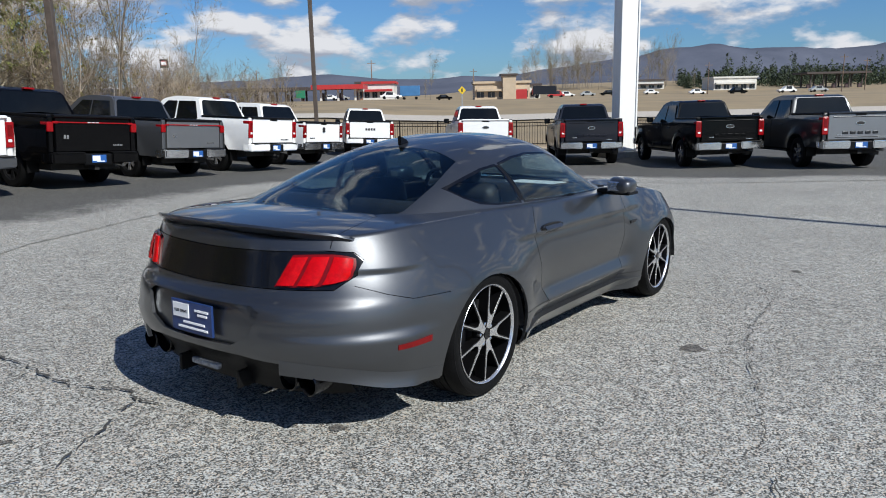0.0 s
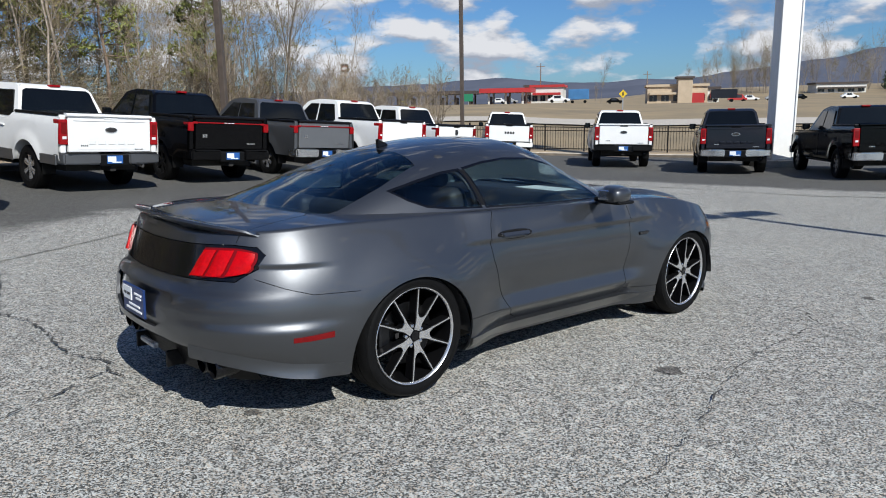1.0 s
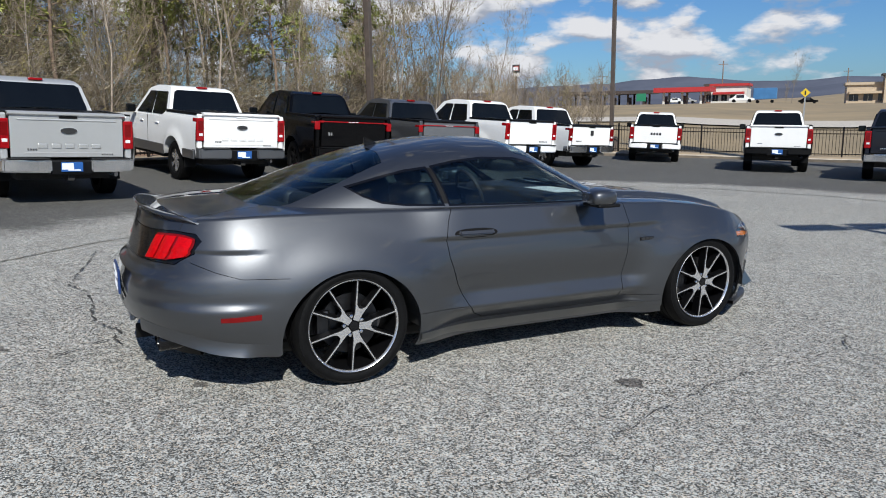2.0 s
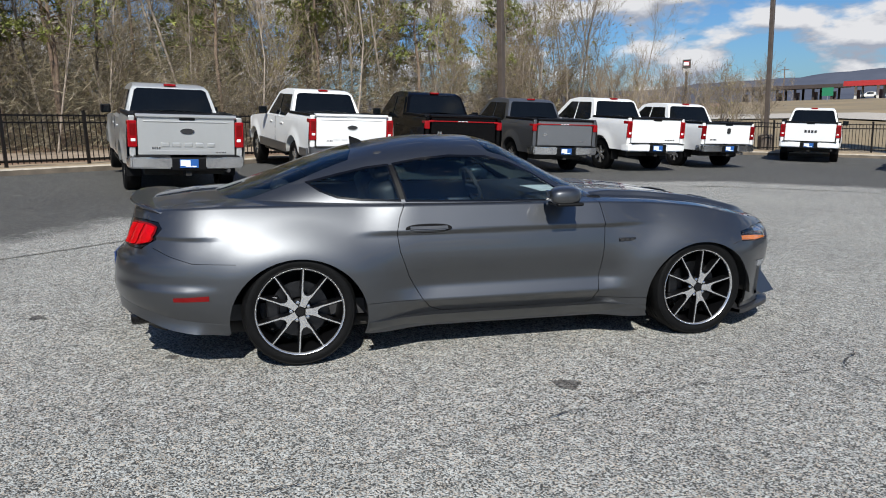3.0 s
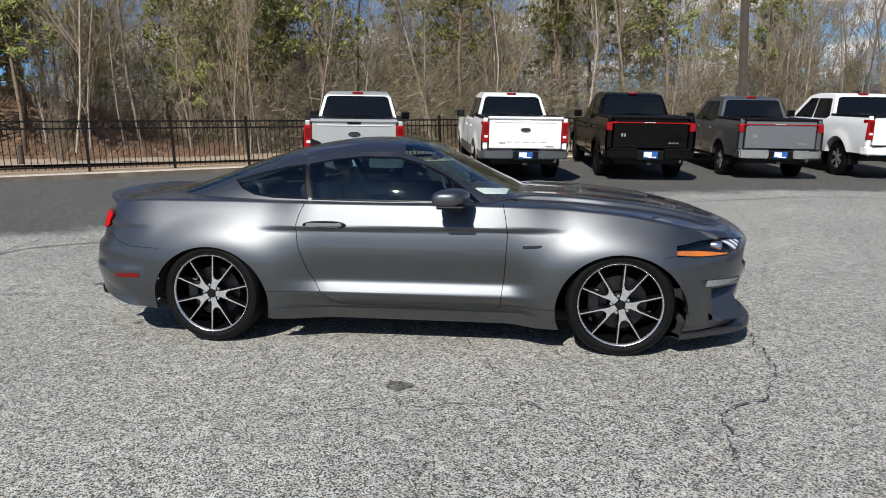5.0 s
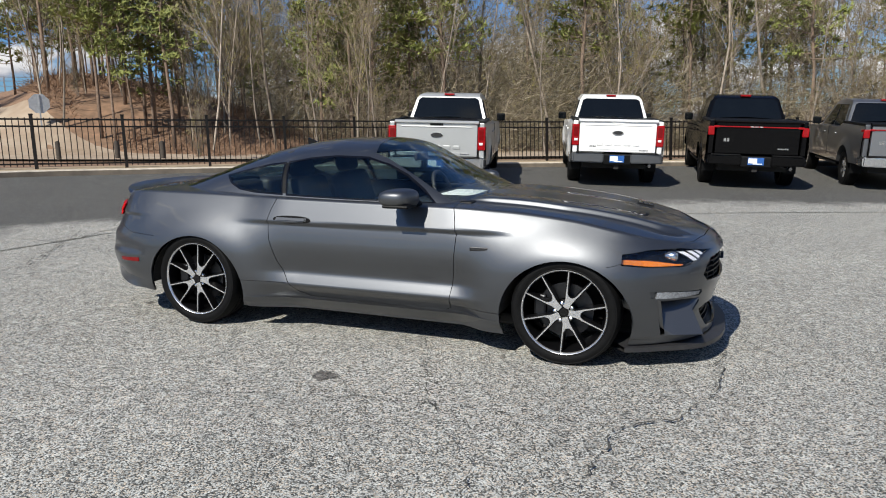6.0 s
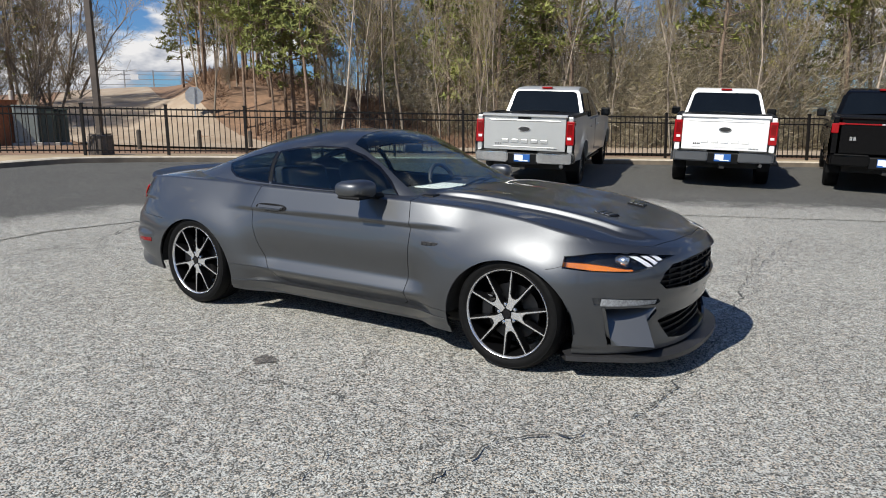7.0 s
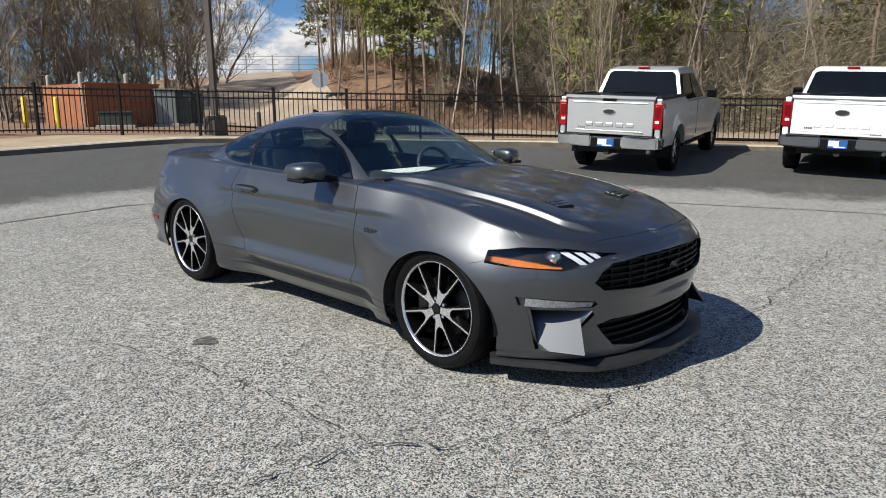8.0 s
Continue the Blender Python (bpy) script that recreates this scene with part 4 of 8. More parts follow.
def pine_mesh(seed, height, crown_from):
    rng = random.Random(seed)
    bm = bmesh.new()
    pts = [(0, 0, -0.2)]
    for k in range(1, 7):
        pts.append((rng.gauss(0, 0.06) * k / 3, rng.gauss(0, 0.06) * k / 3, height * k / 6))
    tube(bm, pts, 0.115, 8, 0.15)
    nv, nf = [], []
    for k in range(40):
        h = crown_from + (1 - crown_from) * (k / 39) ** 0.9
        z = height * h
        L = (0.9 + 2.3 * (1 - h) ** 0.7) * rng.uniform(0.55, 1.1)
        a = rng.uniform(0, 6.28)
        d = Vector((math.cos(a), math.sin(a), rng.uniform(-0.05, 0.45))).normalized()
        base = Vector((pts[3][0], pts[3][1], z - 0.2))
        tube(bm, [base, base + d * L * 0.5 + Vector((0, 0, -0.04)), base + d * L], 0.035, 4, 0.3)
        for c in range(12):
            ctr = base + d * L * rng.uniform(0.35, 1.05) + Vector((rng.gauss(0, 0.24), rng.gauss(0, 0.24), rng.gauss(0.08, 0.14)))
            rad = rng.uniform(0.18, 0.38)
            for n in range(8):
                v = Vector((rng.gauss(0, 1), rng.gauss(0, 1), rng.gauss(0.3, 0.8))).normalized()
                s = v.cross(Vector((rng.random(), rng.random(), 1))).normalized() * 0.058
                i = len(nv)
                nv.extend((tuple(ctr + s), tuple(ctr - s), tuple(ctr + v * rad)))
                nf.append((i, i + 1, i + 2))
    tr = bpy.data.meshes.new("trunk")
    bm.to_mesh(tr)
    bm.free()
    tr.materials.append(M_PINEBARK)
    tr.shade_smooth()
    ne = bpy.data.meshes.new("crown")
    ne.from_pydata(nv, [], nf)
    ne.materials.append(M_NEEDLE)
    return [("trunk", tr), ("crown", ne)]


def plant(kind, pieces, x, y, turn, size, label, group):
    root = thing(kind, pose(x, y, land_z(x, y), 0, 0, turn) @ Matrix.Diagonal((size, size, size, 1)), label, "tree", group)
    for nm, me in pieces:
        o = new(nm, me)
        o.parent = root
        if nm == "leaf_haze":
            o["kind"] = "stuff"
    return root


BARE = [twig_mesh("bare", 10 + k, 7.6 + 1.1 * k, 1.0, 4, (M_BARK, M_TWIG, M_BUD), 0.040 + 0.006 * k, bud=(0.15, 0.42, 0.25, 0.60, 0.32)[k], low=(0.2, 0.3, 0.2, 0.4, 0.3)[k]) for k in range(5)]
SHRUB = [twig_mesh("shrub", 40 + k, 3.0, 1.15, 3, (M_BARK, M_TWIG, M_BUD), 0.03, bud=0.15 * k, low=0.0, fork=3) for k in range(3)]
PINE = [pine_mesh(70 + k, 11.0 + 2 * k, (0.26, 0.36, 0.44)[k]) for k in range(3)]


def woods():
    rng = random.Random(5)
    fence = [(-14.5, -4.5), (-14.5, -1), (-14.5, 2), (-14.4, 6), (-14.2, 10), (-13.9, 14), (-12.9, 18.5), (-11.6, 23), (-9.8, 27.5), (-7.2, 31.6)]
    for row, (off, step) in enumerate(((5.5, 2.6), (8.5, 1.5), (12, 1.6), (16.5, 2.0), (22, 2.4), (29, 2.6))):
        for (ax, ay), (bx, by) in zip(fence, fence[1:]):
            L = math.hypot(bx - ax, by - ay)
            n = max(1, round(L * (1 + off / 28) / step))
            nx, ny = -(by - ay) / L, (bx - ax) / L
            for k in range(n):
                u = (k + rng.random()) / n
                o = off + rng.uniform(-1.6, 1.6)
                x, y = ax + (bx - ax) * u + nx * o, ay + (by - ay) * u + ny * o
                az = math.degrees(math.atan2(-(x - 5.5), y - 6.4))
                north = math.degrees(math.atan2(-x, y))
                if az > (90 if row < 2 else 108) or north < 18:
                    continue
                pines = 0.05 if row < 1 else 0.16 + smooth01(36, 72, az) * 0.16
                if az > 97:
                    pines = 0.5
                near_sky = 1 - 0.4 * (1 - smooth01(17, 26, north))
                if rng.random() < pines * smooth01(21, 28, north):
                    plant("pine_tree", PINE[rng.randrange(3)], x, y, rng.uniform(0, 360), (rng.uniform(0.5, 0.8) if az > 92 else rng.uniform(0.6, 1.0)), "tall pine with a bare lower trunk and green crown", "woodland pines")
                else:
                    plant("bare_tree", BARE[rng.randrange(5)], x, y, rng.uniform(0, 360), rng.uniform(0.75, 1.15) * (0.75 if row == 0 else 1.0) * near_sky, "leafless grey-brown woodland tree", "woodland trees")
    # shrubs along the fence
    for k in range(14):
        u = rng.random() * (len(fence) - 1.001)
        i = int(u)
        f = u - i
        x = fence[i][0] + (fence[i + 1][0] - fence[i][0]) * f - rng.uniform(6.5, 12)
        y = fence[i][1] + (fence[i + 1][1] - fence[i][1]) * f + rng.uniform(-1, 1)
        if math.degrees(math.atan2(-(x - 5.5), y - 6.4)) > 92:
            continue
        plant("bare_shrub", SHRUB[rng.randrange(3)], x, y, rng.uniform(0, 360), rng.uniform(0.6, 1.1), "leafless tangled undergrowth shrub", "woodland undergrowth")
    # tall many-stemmed brush where the wood ends
    for k in range(18):
        az = radians(rng.uniform(17.5, 34))
        r = rng.uniform(33, 43)
        s = rng.uniform(1.15, 1.7) * (0.62 + 0.38 * smooth01(18, 25, math.degrees(az)))
        plant("bare_shrub", SHRUB[rng.randrange(3)], -r * math.sin(az), r * math.cos(az), rng.uniform(0, 360), s, "tall leafless many-stemmed brush at the wood's edge", "woodland undergrowth")
    # the dense thicket of saplings and brambles inside the wood
    vs, fs = [], []
    for k in range(165000):
        u = rng.random() * (len(fence) - 1.001) if k % 5 > 1 else 5.0 + rng.random() * (len(fence) - 6.001)
        i = int(u)
        f = u - i
        o = 6.2 + 9.0 * (1 - smooth01(5.0, 10.5, fence[i][1] + (fence[i + 1][1] - fence[i][1]) * f)) + 26 * rng.random() ** 1.2
        x = fence[i][0] + (fence[i + 1][0] - fence[i][0]) * f - o
        y = fence[i][1] + (fence[i + 1][1] - fence[i][1]) * f + rng.uniform(-1, 1)
        deep = k % 7 == 0
        if deep:
            x -= 22 + 8 * rng.random()
        north = math.degrees(math.atan2(-x, y))
        if math.degrees(math.atan2(-(x - 5.5), y - 6.4)) > 93 or north < (26 if deep else 19):
            continue
        reach = (3.2 + 6.5 * smooth01(6, 18, o)) * (0.35 + 0.65 * smooth01(17, 27, north))
        clump = 0.55 + 0.9 * abs(noise.noise((x * 0.35, y * 0.35, 0)))
        z = land_z(x, y) + reach * clump * rng.random() ** (1.5 if k % 5 > 1 else 0.85)
        L = rng.uniform(0.9, 2.4) if deep else rng.uniform(0.25, 0.85)
        d = Vector((rng.gauss(0, 0.6), rng.gauss(0, 0.6), rng.uniform(-0.1, 1.0))).normalized()
        s = d.cross(Vector((rng.random(), rng.random(), 0.3))).normalized() * (rng.uniform(0.02, 0.05) if deep else rng.uniform(0.005, 0.012))
        p = Vector((x, y, z))
        q = p + d * L * 0.55
        e = q + (d + Vector((rng.gauss(0, 0.3), rng.gauss(0, 0.3), rng.gauss(0, 0.2)))).normalized() * L * 0.5
        n0 = len(vs)
        vs.extend((tuple(p + s), tuple(p - s), tuple(q - s * 0.7), tuple(q + s * 0.7), tuple(e)))
        fs.append((n0, n0 + 1, n0 + 2, n0 + 3))
        fs.append((n0 + 3, n0 + 2, n0 + 4))
    th = part("thicket", (vs, fs), M_THICKET)
    tagged(th, "dense leafless saplings and brambles inside the wood", "thicket", kind="stuff")
    # trees and scrub on the bank beside the hill road
    for k in range(30):
        az = radians(rng.uniform(95.5, 106.5))
        r = rng.uniform(25, 46)
        x, y = 5.5 - r * math.sin(az), 6.4 + r * math.cos(az)
        if min(math.hypot(x - p, y - q) for p, q in ((-21.5, -1), (-24, -4), (-26, -6.0), (-30, -8), (-34, -10.0), (-40, -12.3), (-45, -14.5))) < 3.6:
            continue
        if k % 3 == 0:
            plant("pine_tree", PINE[k % 2], x, y, rng.uniform(0, 360), rng.uniform(0.5, 0.75), "pine on the bank above the drive", "woodland pines")
        elif k % 3 == 1:
            plant("bare_tree", BARE[rng.randrange(5)], x, y, rng.uniform(0, 360), rng.uniform(0.6, 0.95), "leafless tree on the bank above the drive", "woodland trees")
        else:
            plant("bare_shrub", SHRUB[rng.randrange(3)], x, y, rng.uniform(0, 360), rng.uniform(0.4, 0.8), "leafless scrub on the bank above the drive", "woodland undergrowth")
    # pines standing on the crest of the bank, with bare trunks and open crowns
    for k in range(30):
        az = radians(rng.uniform(88, 107.8))
        r = rng.uniform(46, 74)
        x, y = 5.5 - r * math.sin(az), 6.4 + r * math.cos(az)
        if k % 3 < 2:
            plant("pine_tree", PINE[k % 3], x, y, rng.uniform(0, 360), rng.uniform(0.62, 0.85), "tall pine on the crest of the wooded bank", "woodland pines")
        else:
            plant("bare_tree", BARE[rng.randrange(5)], x, y, rng.uniform(0, 360), rng.uniform(0.7, 0.95), "leafless grey tree on the crest of the bank", "woodland trees")
    # younger pines with low crowns on the face of the bank
    for k in range(13):
        az = radians(rng.uniform(80, 104))
        r = rng.uniform(33, 48)
        x, y = 5.5 - r * math.sin(az), 6.4 + r * math.cos(az)
        if min(math.hypot(x - p, y - q) for p, q in ((-21.5, -1), (-24, -4), (-26, -6.0), (-30, -8), (-34, -10.0), (-40, -12.3), (-45, -14.5))) < 4.5:
            continue
        plant("pine_tree", PINE[k % 2], x, y, rng.uniform(0, 360), rng.uniform(0.5, 0.72), "young green pine on the face of the bank", "woodland pines")
    # brushwood and fallen sticks over the bank
    vs, fs = [], []
    for k in range(30000):
        az = radians(rng.uniform(86, 107))
        r = rng.uniform(24, 52)
        x, y = 5.5 - r * math.sin(az), 6.4 + r * math.cos(az)
        if min(math.hypot(x - p, y - q) for p, q in ((-21.5, -1), (-24, -4), (-26, -6.0), (-30, -8), (-34, -10.0), (-40, -12.3), (-45, -14.5))) < 3.4 or x > -20.5:
            continue
        if noise.noise((x * 0.3, y * 0.3, 4)) < -0.12:
            continue
        p = Vector((x, y, land_z(x, y)))
        d = Vector((rng.gauss(0, 0.8), rng.gauss(0, 0.8), rng.uniform(0.05, 0.9))).normalized()
        s = d.cross(Vector((rng.random(), rng.random(), 0.3))).normalized() * rng.uniform(0.006, 0.02)
        q = p + d * rng.uniform(0.15, 0.9)
        n0 = len(vs)
        vs.extend((tuple(p + s), tuple(p - s), tuple(q - s * 0.4), tuple(q + s * 0.4)))
        fs.append((n0, n0 + 1, n0 + 2, n0 + 3))
    tagged(part("brushwood", (vs, fs), M_BRUSH), "dry reddish brushwood and fallen sticks on the bank", "brushwood", kind="stuff")
    # rounded leafless trees by the hill road
    for x, y, s, kind in ((-27.99, -11.46, 2.2, 0), (-33.02, -12.6, 2.4, 1), (-25.68, -11.49, 2.0, 2), (-39.81, -14.64, 2.6, 0), (-26.96, -13.26, 2.3, 1), (-36.31, -14.97, 2.6, 2), (-20.5, -14.6, 2.0, 1), (-23.5, -13.4, 2.0, 2), (-28, -14.2, 2.2, 1), (-24.5, -18.5, 2.6, 0), (-21.5, -17.8, 2.5, 2), (-21, -16.5, 2.2, 0), (-24, -15.2, 2.4, 1), (-26.5, -17, 2.6, 0), (-29, -16.6, 2.2, 2), (-31, -19.5, 2.8, 1), (-26, -21.5, 2.8, 2)):
        plant("bare_tree", SHRUB[kind], x, y, x * 37 % 360, s, "rounded leafless roadside tree with dense twigs", "roadside trees")
    for x, y, s, kind in ((-33, -16.5, 0.95, 3), (-37, -17.5, 1.0, 1), (-30, -15.0, 0.9, 2)):
        plant("bare_tree", BARE[kind], x, y, x * 37 % 360, s, "leafless grey-brown tree beside the drive", "roadside trees")
    for x, y, s in ((-33, -14.6, 1.0), (-52, -26, 0.7), (-56, -29, 0.65), (-60, -30, 0.6), (-50, -28, 0.6), (-63, -33, 0.7), (-58, -27, 0.6)):
        plant("pine_tree", PINE[int(-x) % 3], x, y, x * 53 % 360, s, "pine beside the hill road", "roadside pines")


woods()


# ---------- the sports coupe ----------
from mathutils.bvhtree import BVHTree
from mathutils.interpolate import poly_3d_calc

P_COUPE = material("dark_metallic_grey_paint", (0.091, 0.095, 0.103), 0.42, 0.9, vary=0.03, scale=2, coat=0.8, flakes=0.04)
M_GLOSSBLACK = material("gloss_black_panel", (0.004, 0.004, 0.005), 0.15, coat=0.2, spec=0.3)
M_NAVYPLATE = material("navy_plate", (0.012, 0.035, 0.13), 0.4, vary=0.15, scale=30)
M_BLACKWHEEL = material("gloss_black_wheel", (0.004, 0.004, 0.0045), 0.3, coat=0.08, spec=0.2)
M_AMBER = material("amber_lens", (0.62, 0.17, 0.015), 0.15, coat=1.0, vary=0.15, scale=60)
M_FOG = material("fog_lamp_lens", (0.20, 0.21, 0.225), 0.2, vary=0.5, scale=70, coat=0.35)
M_LENS = glass_material("clear_lens", (0.92, 0.93, 0.95))
M_TINT = glass_material("tinted_side_glass", (0.62, 0.71, 0.73), 0.015, 1.55)
M_TINTREAR = glass_material("tinted_rear_glass", (0.62, 0.72, 0.75), 0.01, 1.55)
M_SCREEN = glass_material("windscreen_glass", (0.88, 0.94, 0.93), 0.01, 1.5)
M_SEAT = material("black_leather", (0.028, 0.028, 0.031), 0.55, vary=0.3, scale=10, bump=0.2)
M_PAPER = material("white_paper", (0.80, 0.80, 0.78), 0.7)
M_DISC = material("brake_disc_steel", (0.055, 0.055, 0.058), 0.4, 1.0, vary=0.2, scale=30)
M_WHITETEXT = material("white_print", (0.85, 0.86, 0.88), 0.5)

CAR_W = spline((-1.1, -0.8, -0.4, 0.0, 0.35, 0.75, 1.3, 2.0, 2.35, 2.72, 3.05, 3.3), (0.865, 0.895, 0.945, 0.955, 0.948, 0.918, 0.912, 0.915, 0.935, 0.950, 0.930, 0.90))
CAR_SH = spline((-1.0, -0.8, -0.4, 0.0, 0.5, 1.0, 1.9, 2.3, 2.72, 3.0, 3.25, 3.45, 3.62), (0.925, 0.945, 0.965, 0.965, 0.958, 0.953, 0.948, 0.935, 0.900, 0.848, 0.792, 0.752, 0.70))
CAR_IN = spline((-1.0, -0.5, 0.0, 0.45, 0.8, 1.9, 2.3, 2.72, 3.1, 3.5), (0.13, 0.152, 0.158, 0.15, 0.12, 0.12, 0.135, 0.135, 0.10, 0.08))
CAR_BOT = spline((-1.1, -0.9, -0.7, -0.41, 0.40, 0.6, 2.2, 3.1, 3.6), (0.37, 0.322, 0.262, 0.228, 0.175, 0.165, 0.160, 0.165, 0.175))
CAR_CROWN = spline((-1.0, -0.85, -0.6, -0.3, 1.0, 2.0, 2.4, 2.8, 3.1, 3.3, 3.45, 3.55, 3.63), (0.945, 0.970, 0.995, 1.005, 1.005, 1.003, 0.985, 0.945, 0.895, 0.850, 0.808, 0.765, 0.705))
NOSE_X = spline((0.12, 0.2, 0.3, 0.42, 0.5, 0.6, 0.68, 0.74, 0.80), (3.60, 3.60, 3.585, 3.60, 3.625, 3.640, 3.630, 3.585, 3.50))
TAIL_X = spline((0.22, 0.30, 0.40, 0.48, 0.56, 0.64, 0.68, 0.72, 0.85, 0.92, 0.96), (-1.02, -1.05, -1.125, -1.14, -1.135, -1.115, -1.07, -1.055, -1.015, -0.995, -0.97))
XA_F, XA_R, N_F, N_R = 2.86, -0.50, 2.5, 2.6


def car_y(x, z):
    """Half width of the body side at a place: waist, tumblehome, two pressed creases."""
    w, zs, zb = CAR_W(x), CAR_SH(x), CAR_BOT(x)
    mid = 0.56
    y = w
    if z > mid:
        soft = CAR_IN(x) * ((z - mid) / (zs - mid)) ** 1.75 if zs > mid else 0
        ridge_z = 0.795 + 0.01 * smooth01(0.3, 2.3, x)
        flat = 0.012 * (z - mid) / 0.24 if z < ridge_z else 0.012 + 0.40 * (z - ridge_z)
        k = smooth01(0.35, 0.75, x) * (1 - smooth01(1.95, 2.40, x))
        y -= soft + (flat - soft) * k
    else:
        y -= 0.045 * ((mid - z) / (mid - zb)) ** 2.2
    # upper crease: a step just under the shoulder, along the door and again behind the rear wheel
    c1 = smooth01(0.30, 0.62, x) * (1 - smooth01(2.05, 2.42, x)) + 0.7 * smooth01(-0.92, -0.80, x) * (1 - smooth01(-0.62, -0.45, x))
    zc = 0.795 + 0.01 * smooth01(0.3, 2.3, x)
    if z < zc:
        y -= c1 * 0.026 * math.exp(-(zc - z) / 0.10) * smooth01(0, 0.014, zc - z)
    # lower crease: the skin runs out to a ledge above the sill
    c2 = smooth01(0.42, 0.85, x) * (1 - smooth01(2.0, 2.22, x))
    if 0.36 < z < 0.66:
        y -= c2 * 0.046 * (min(1.0, (z - 0.36) / 0.085) - smooth01(0.445, 0.66, z) * 0.85)
    elif z >= 0.66:
        y -= c2 * 0.006
    elif z <= 0.36:
        y -= c2 * 0.78 * min(0.11, 0.36 - z)
    # the rear bumper's ledge
    c3 = 1 - smooth01(-0.66, -0.44, x)
    y += c3 * 0.024 * smooth01(0.0, 0.05, 0.535 - z) * smooth01(0.24, 0.42, z)
    # soft flares over the wheels
    for cx in (0.0, 2.72):
        r = math.hypot((x - cx) / 1.05, z - 0.30)
        y += 0.022 * (1 - smooth01(0.37, 0.60, r)) * (1 if z > 0.2 else 0.4)
    return y


def car_plan(s, z):
    """Round the body at a height: s 0..1 the tail's corner, 1..2 the side, 2..3 the nose's corner."""
    if s < 1:
        a = (1 - s) * math.pi / 2
        x = XA_R + (TAIL_X(z) - XA_R) * math.sin(a) ** (2 / N_R)
        return x, car_y(max(x, -1.0), z) * max(0.0, math.cos(a)) ** (2 / N_R)
    if s <= 2:
        x = XA_R + (XA_F - XA_R) * (s - 1)
        return x, car_y(x, z)
    a = (s - 2) * math.pi / 2
    x = XA_F + (NOSE_X(z) - XA_F) * math.sin(a) ** (2 / N_F)
    return x, car_y(min(x, 3.35), z) * max(0.0, math.cos(a)) ** (2 / N_F)


def nose_point(y, z, off=0.0):
    """On the nose, at a half width and height; off: outwards."""
    w = car_y(3.2, z)
    x = XA_F + (NOSE_X(z) - XA_F) * max(0.0, 1 - (abs(y) / w) ** N_F) ** (1 / N_F)
    nx = 1 - 0.75 * smooth01(0.45, 0.95, abs(y) / w)
    v = Vector((nx, math.copysign(1 - nx, y), 0)).normalized() * off
    return Vector((x, y, z)) + v


def tail_point(y, z, off=0.0):
    w = car_y(-0.8, z)
    x = XA_R + (TAIL_X(z) - XA_R) * max(0.0, 1 - (abs(y) / w) ** N_R) ** (1 / N_R)
    nx = 1 - 0.75 * smooth01(0.45, 0.97, abs(y) / w)
    v = Vector((-nx, math.copysign(1 - nx, y), 0)).normalized() * off
    return Vector((x, y, z)) + v


def body_top(s):
    x = car_plan(s, 0.80 if s > 2 else 0.93)[0]
    return CAR_SH(x)


def hood_z(x, y, ys, zs):
    """Hood, cowl and deck: a crown, with two raised ridges along the hood."""
    zc = max(CAR_CROWN(x), zs)
    u = min(1.0, abs(y) / ys) if ys > 1e-4 else 1.0
    z = zs + (zc - zs) * (1 - u ** 2.2)
    if x > 1.9:
        yr = min(0.66 - 0.115 * (min(x, 3.5) - 2.0), 0.72 * ys)
        d = abs(y) - yr
        f = smooth01(1.9, 2.2, x) * (1 - smooth01(3.30, 3.46, x))
        z += f * 0.024 * (1 - smooth01(-0.010, 0.010, d)) * smooth01(-0.36, -0.012, d) - f * 0.008 * smooth01(-0.01, 0.02, d) * (1 - smooth01(0.02, 0.12, d))
    return z


def shell(bm_half, thick):
    """Mirror a half skin, weld it, and give it thickness inwards. Returns outer skin mesh and solid mesh."""
    bm = bm_half
    geo = bmesh.ops.duplicate(bm, geom=list(bm.verts) + list(bm.edges) + list(bm.faces))
    nv = [g for g in geo["geom"] if isinstance(g, bmesh.types.BMVert)]
    nf = [g for g in geo["geom"] if isinstance(g, bmesh.types.BMFace)]
    for v in nv:
        v.co.y = -v.co.y
    bmesh.ops.reverse_faces(bm, faces=nf)
    bmesh.ops.remove_doubles(bm, verts=bm.verts, dist=0.0008)
    bmesh.ops.dissolve_degenerate(bm, edges=bm.edges, dist=0.0004)
    bmesh.ops.recalc_face_normals(bm, faces=bm.faces)
    top = max(bm.faces, key=lambda f: f.calc_center_median().z)
    if top.normal.z < 0:
        bmesh.ops.reverse_faces(bm, faces=bm.faces)
    bm.normal_update()
    outer = bpy.data.meshes.new("outer")
    bm.to_mesh(outer)
    bm.verts.ensure_lookup_table()
    n0 = list(bm.verts)
    inner = {v: bm.verts.new(v.co - v.normal * thick) for v in n0}
    fs = list(bm.faces)
    border = [e for e in bm.edges if len(e.link_faces) == 1]
    for f in fs:
        bm.faces.new([inner[v] for v in reversed(f.verts)])
    for e in border:
        f = e.link_faces[0]
        a, b = e.verts
        vs = list(f.verts)
        if vs[(vs.index(a) + 1) % len(vs)] is not b:
            a, b = b, a
        bm.faces.new((b, a, inner[a], inner[b]))
    solid = bpy.data.meshes.new("solid")
    bm.to_mesh(solid)
    bm.free()
    return outer, solid


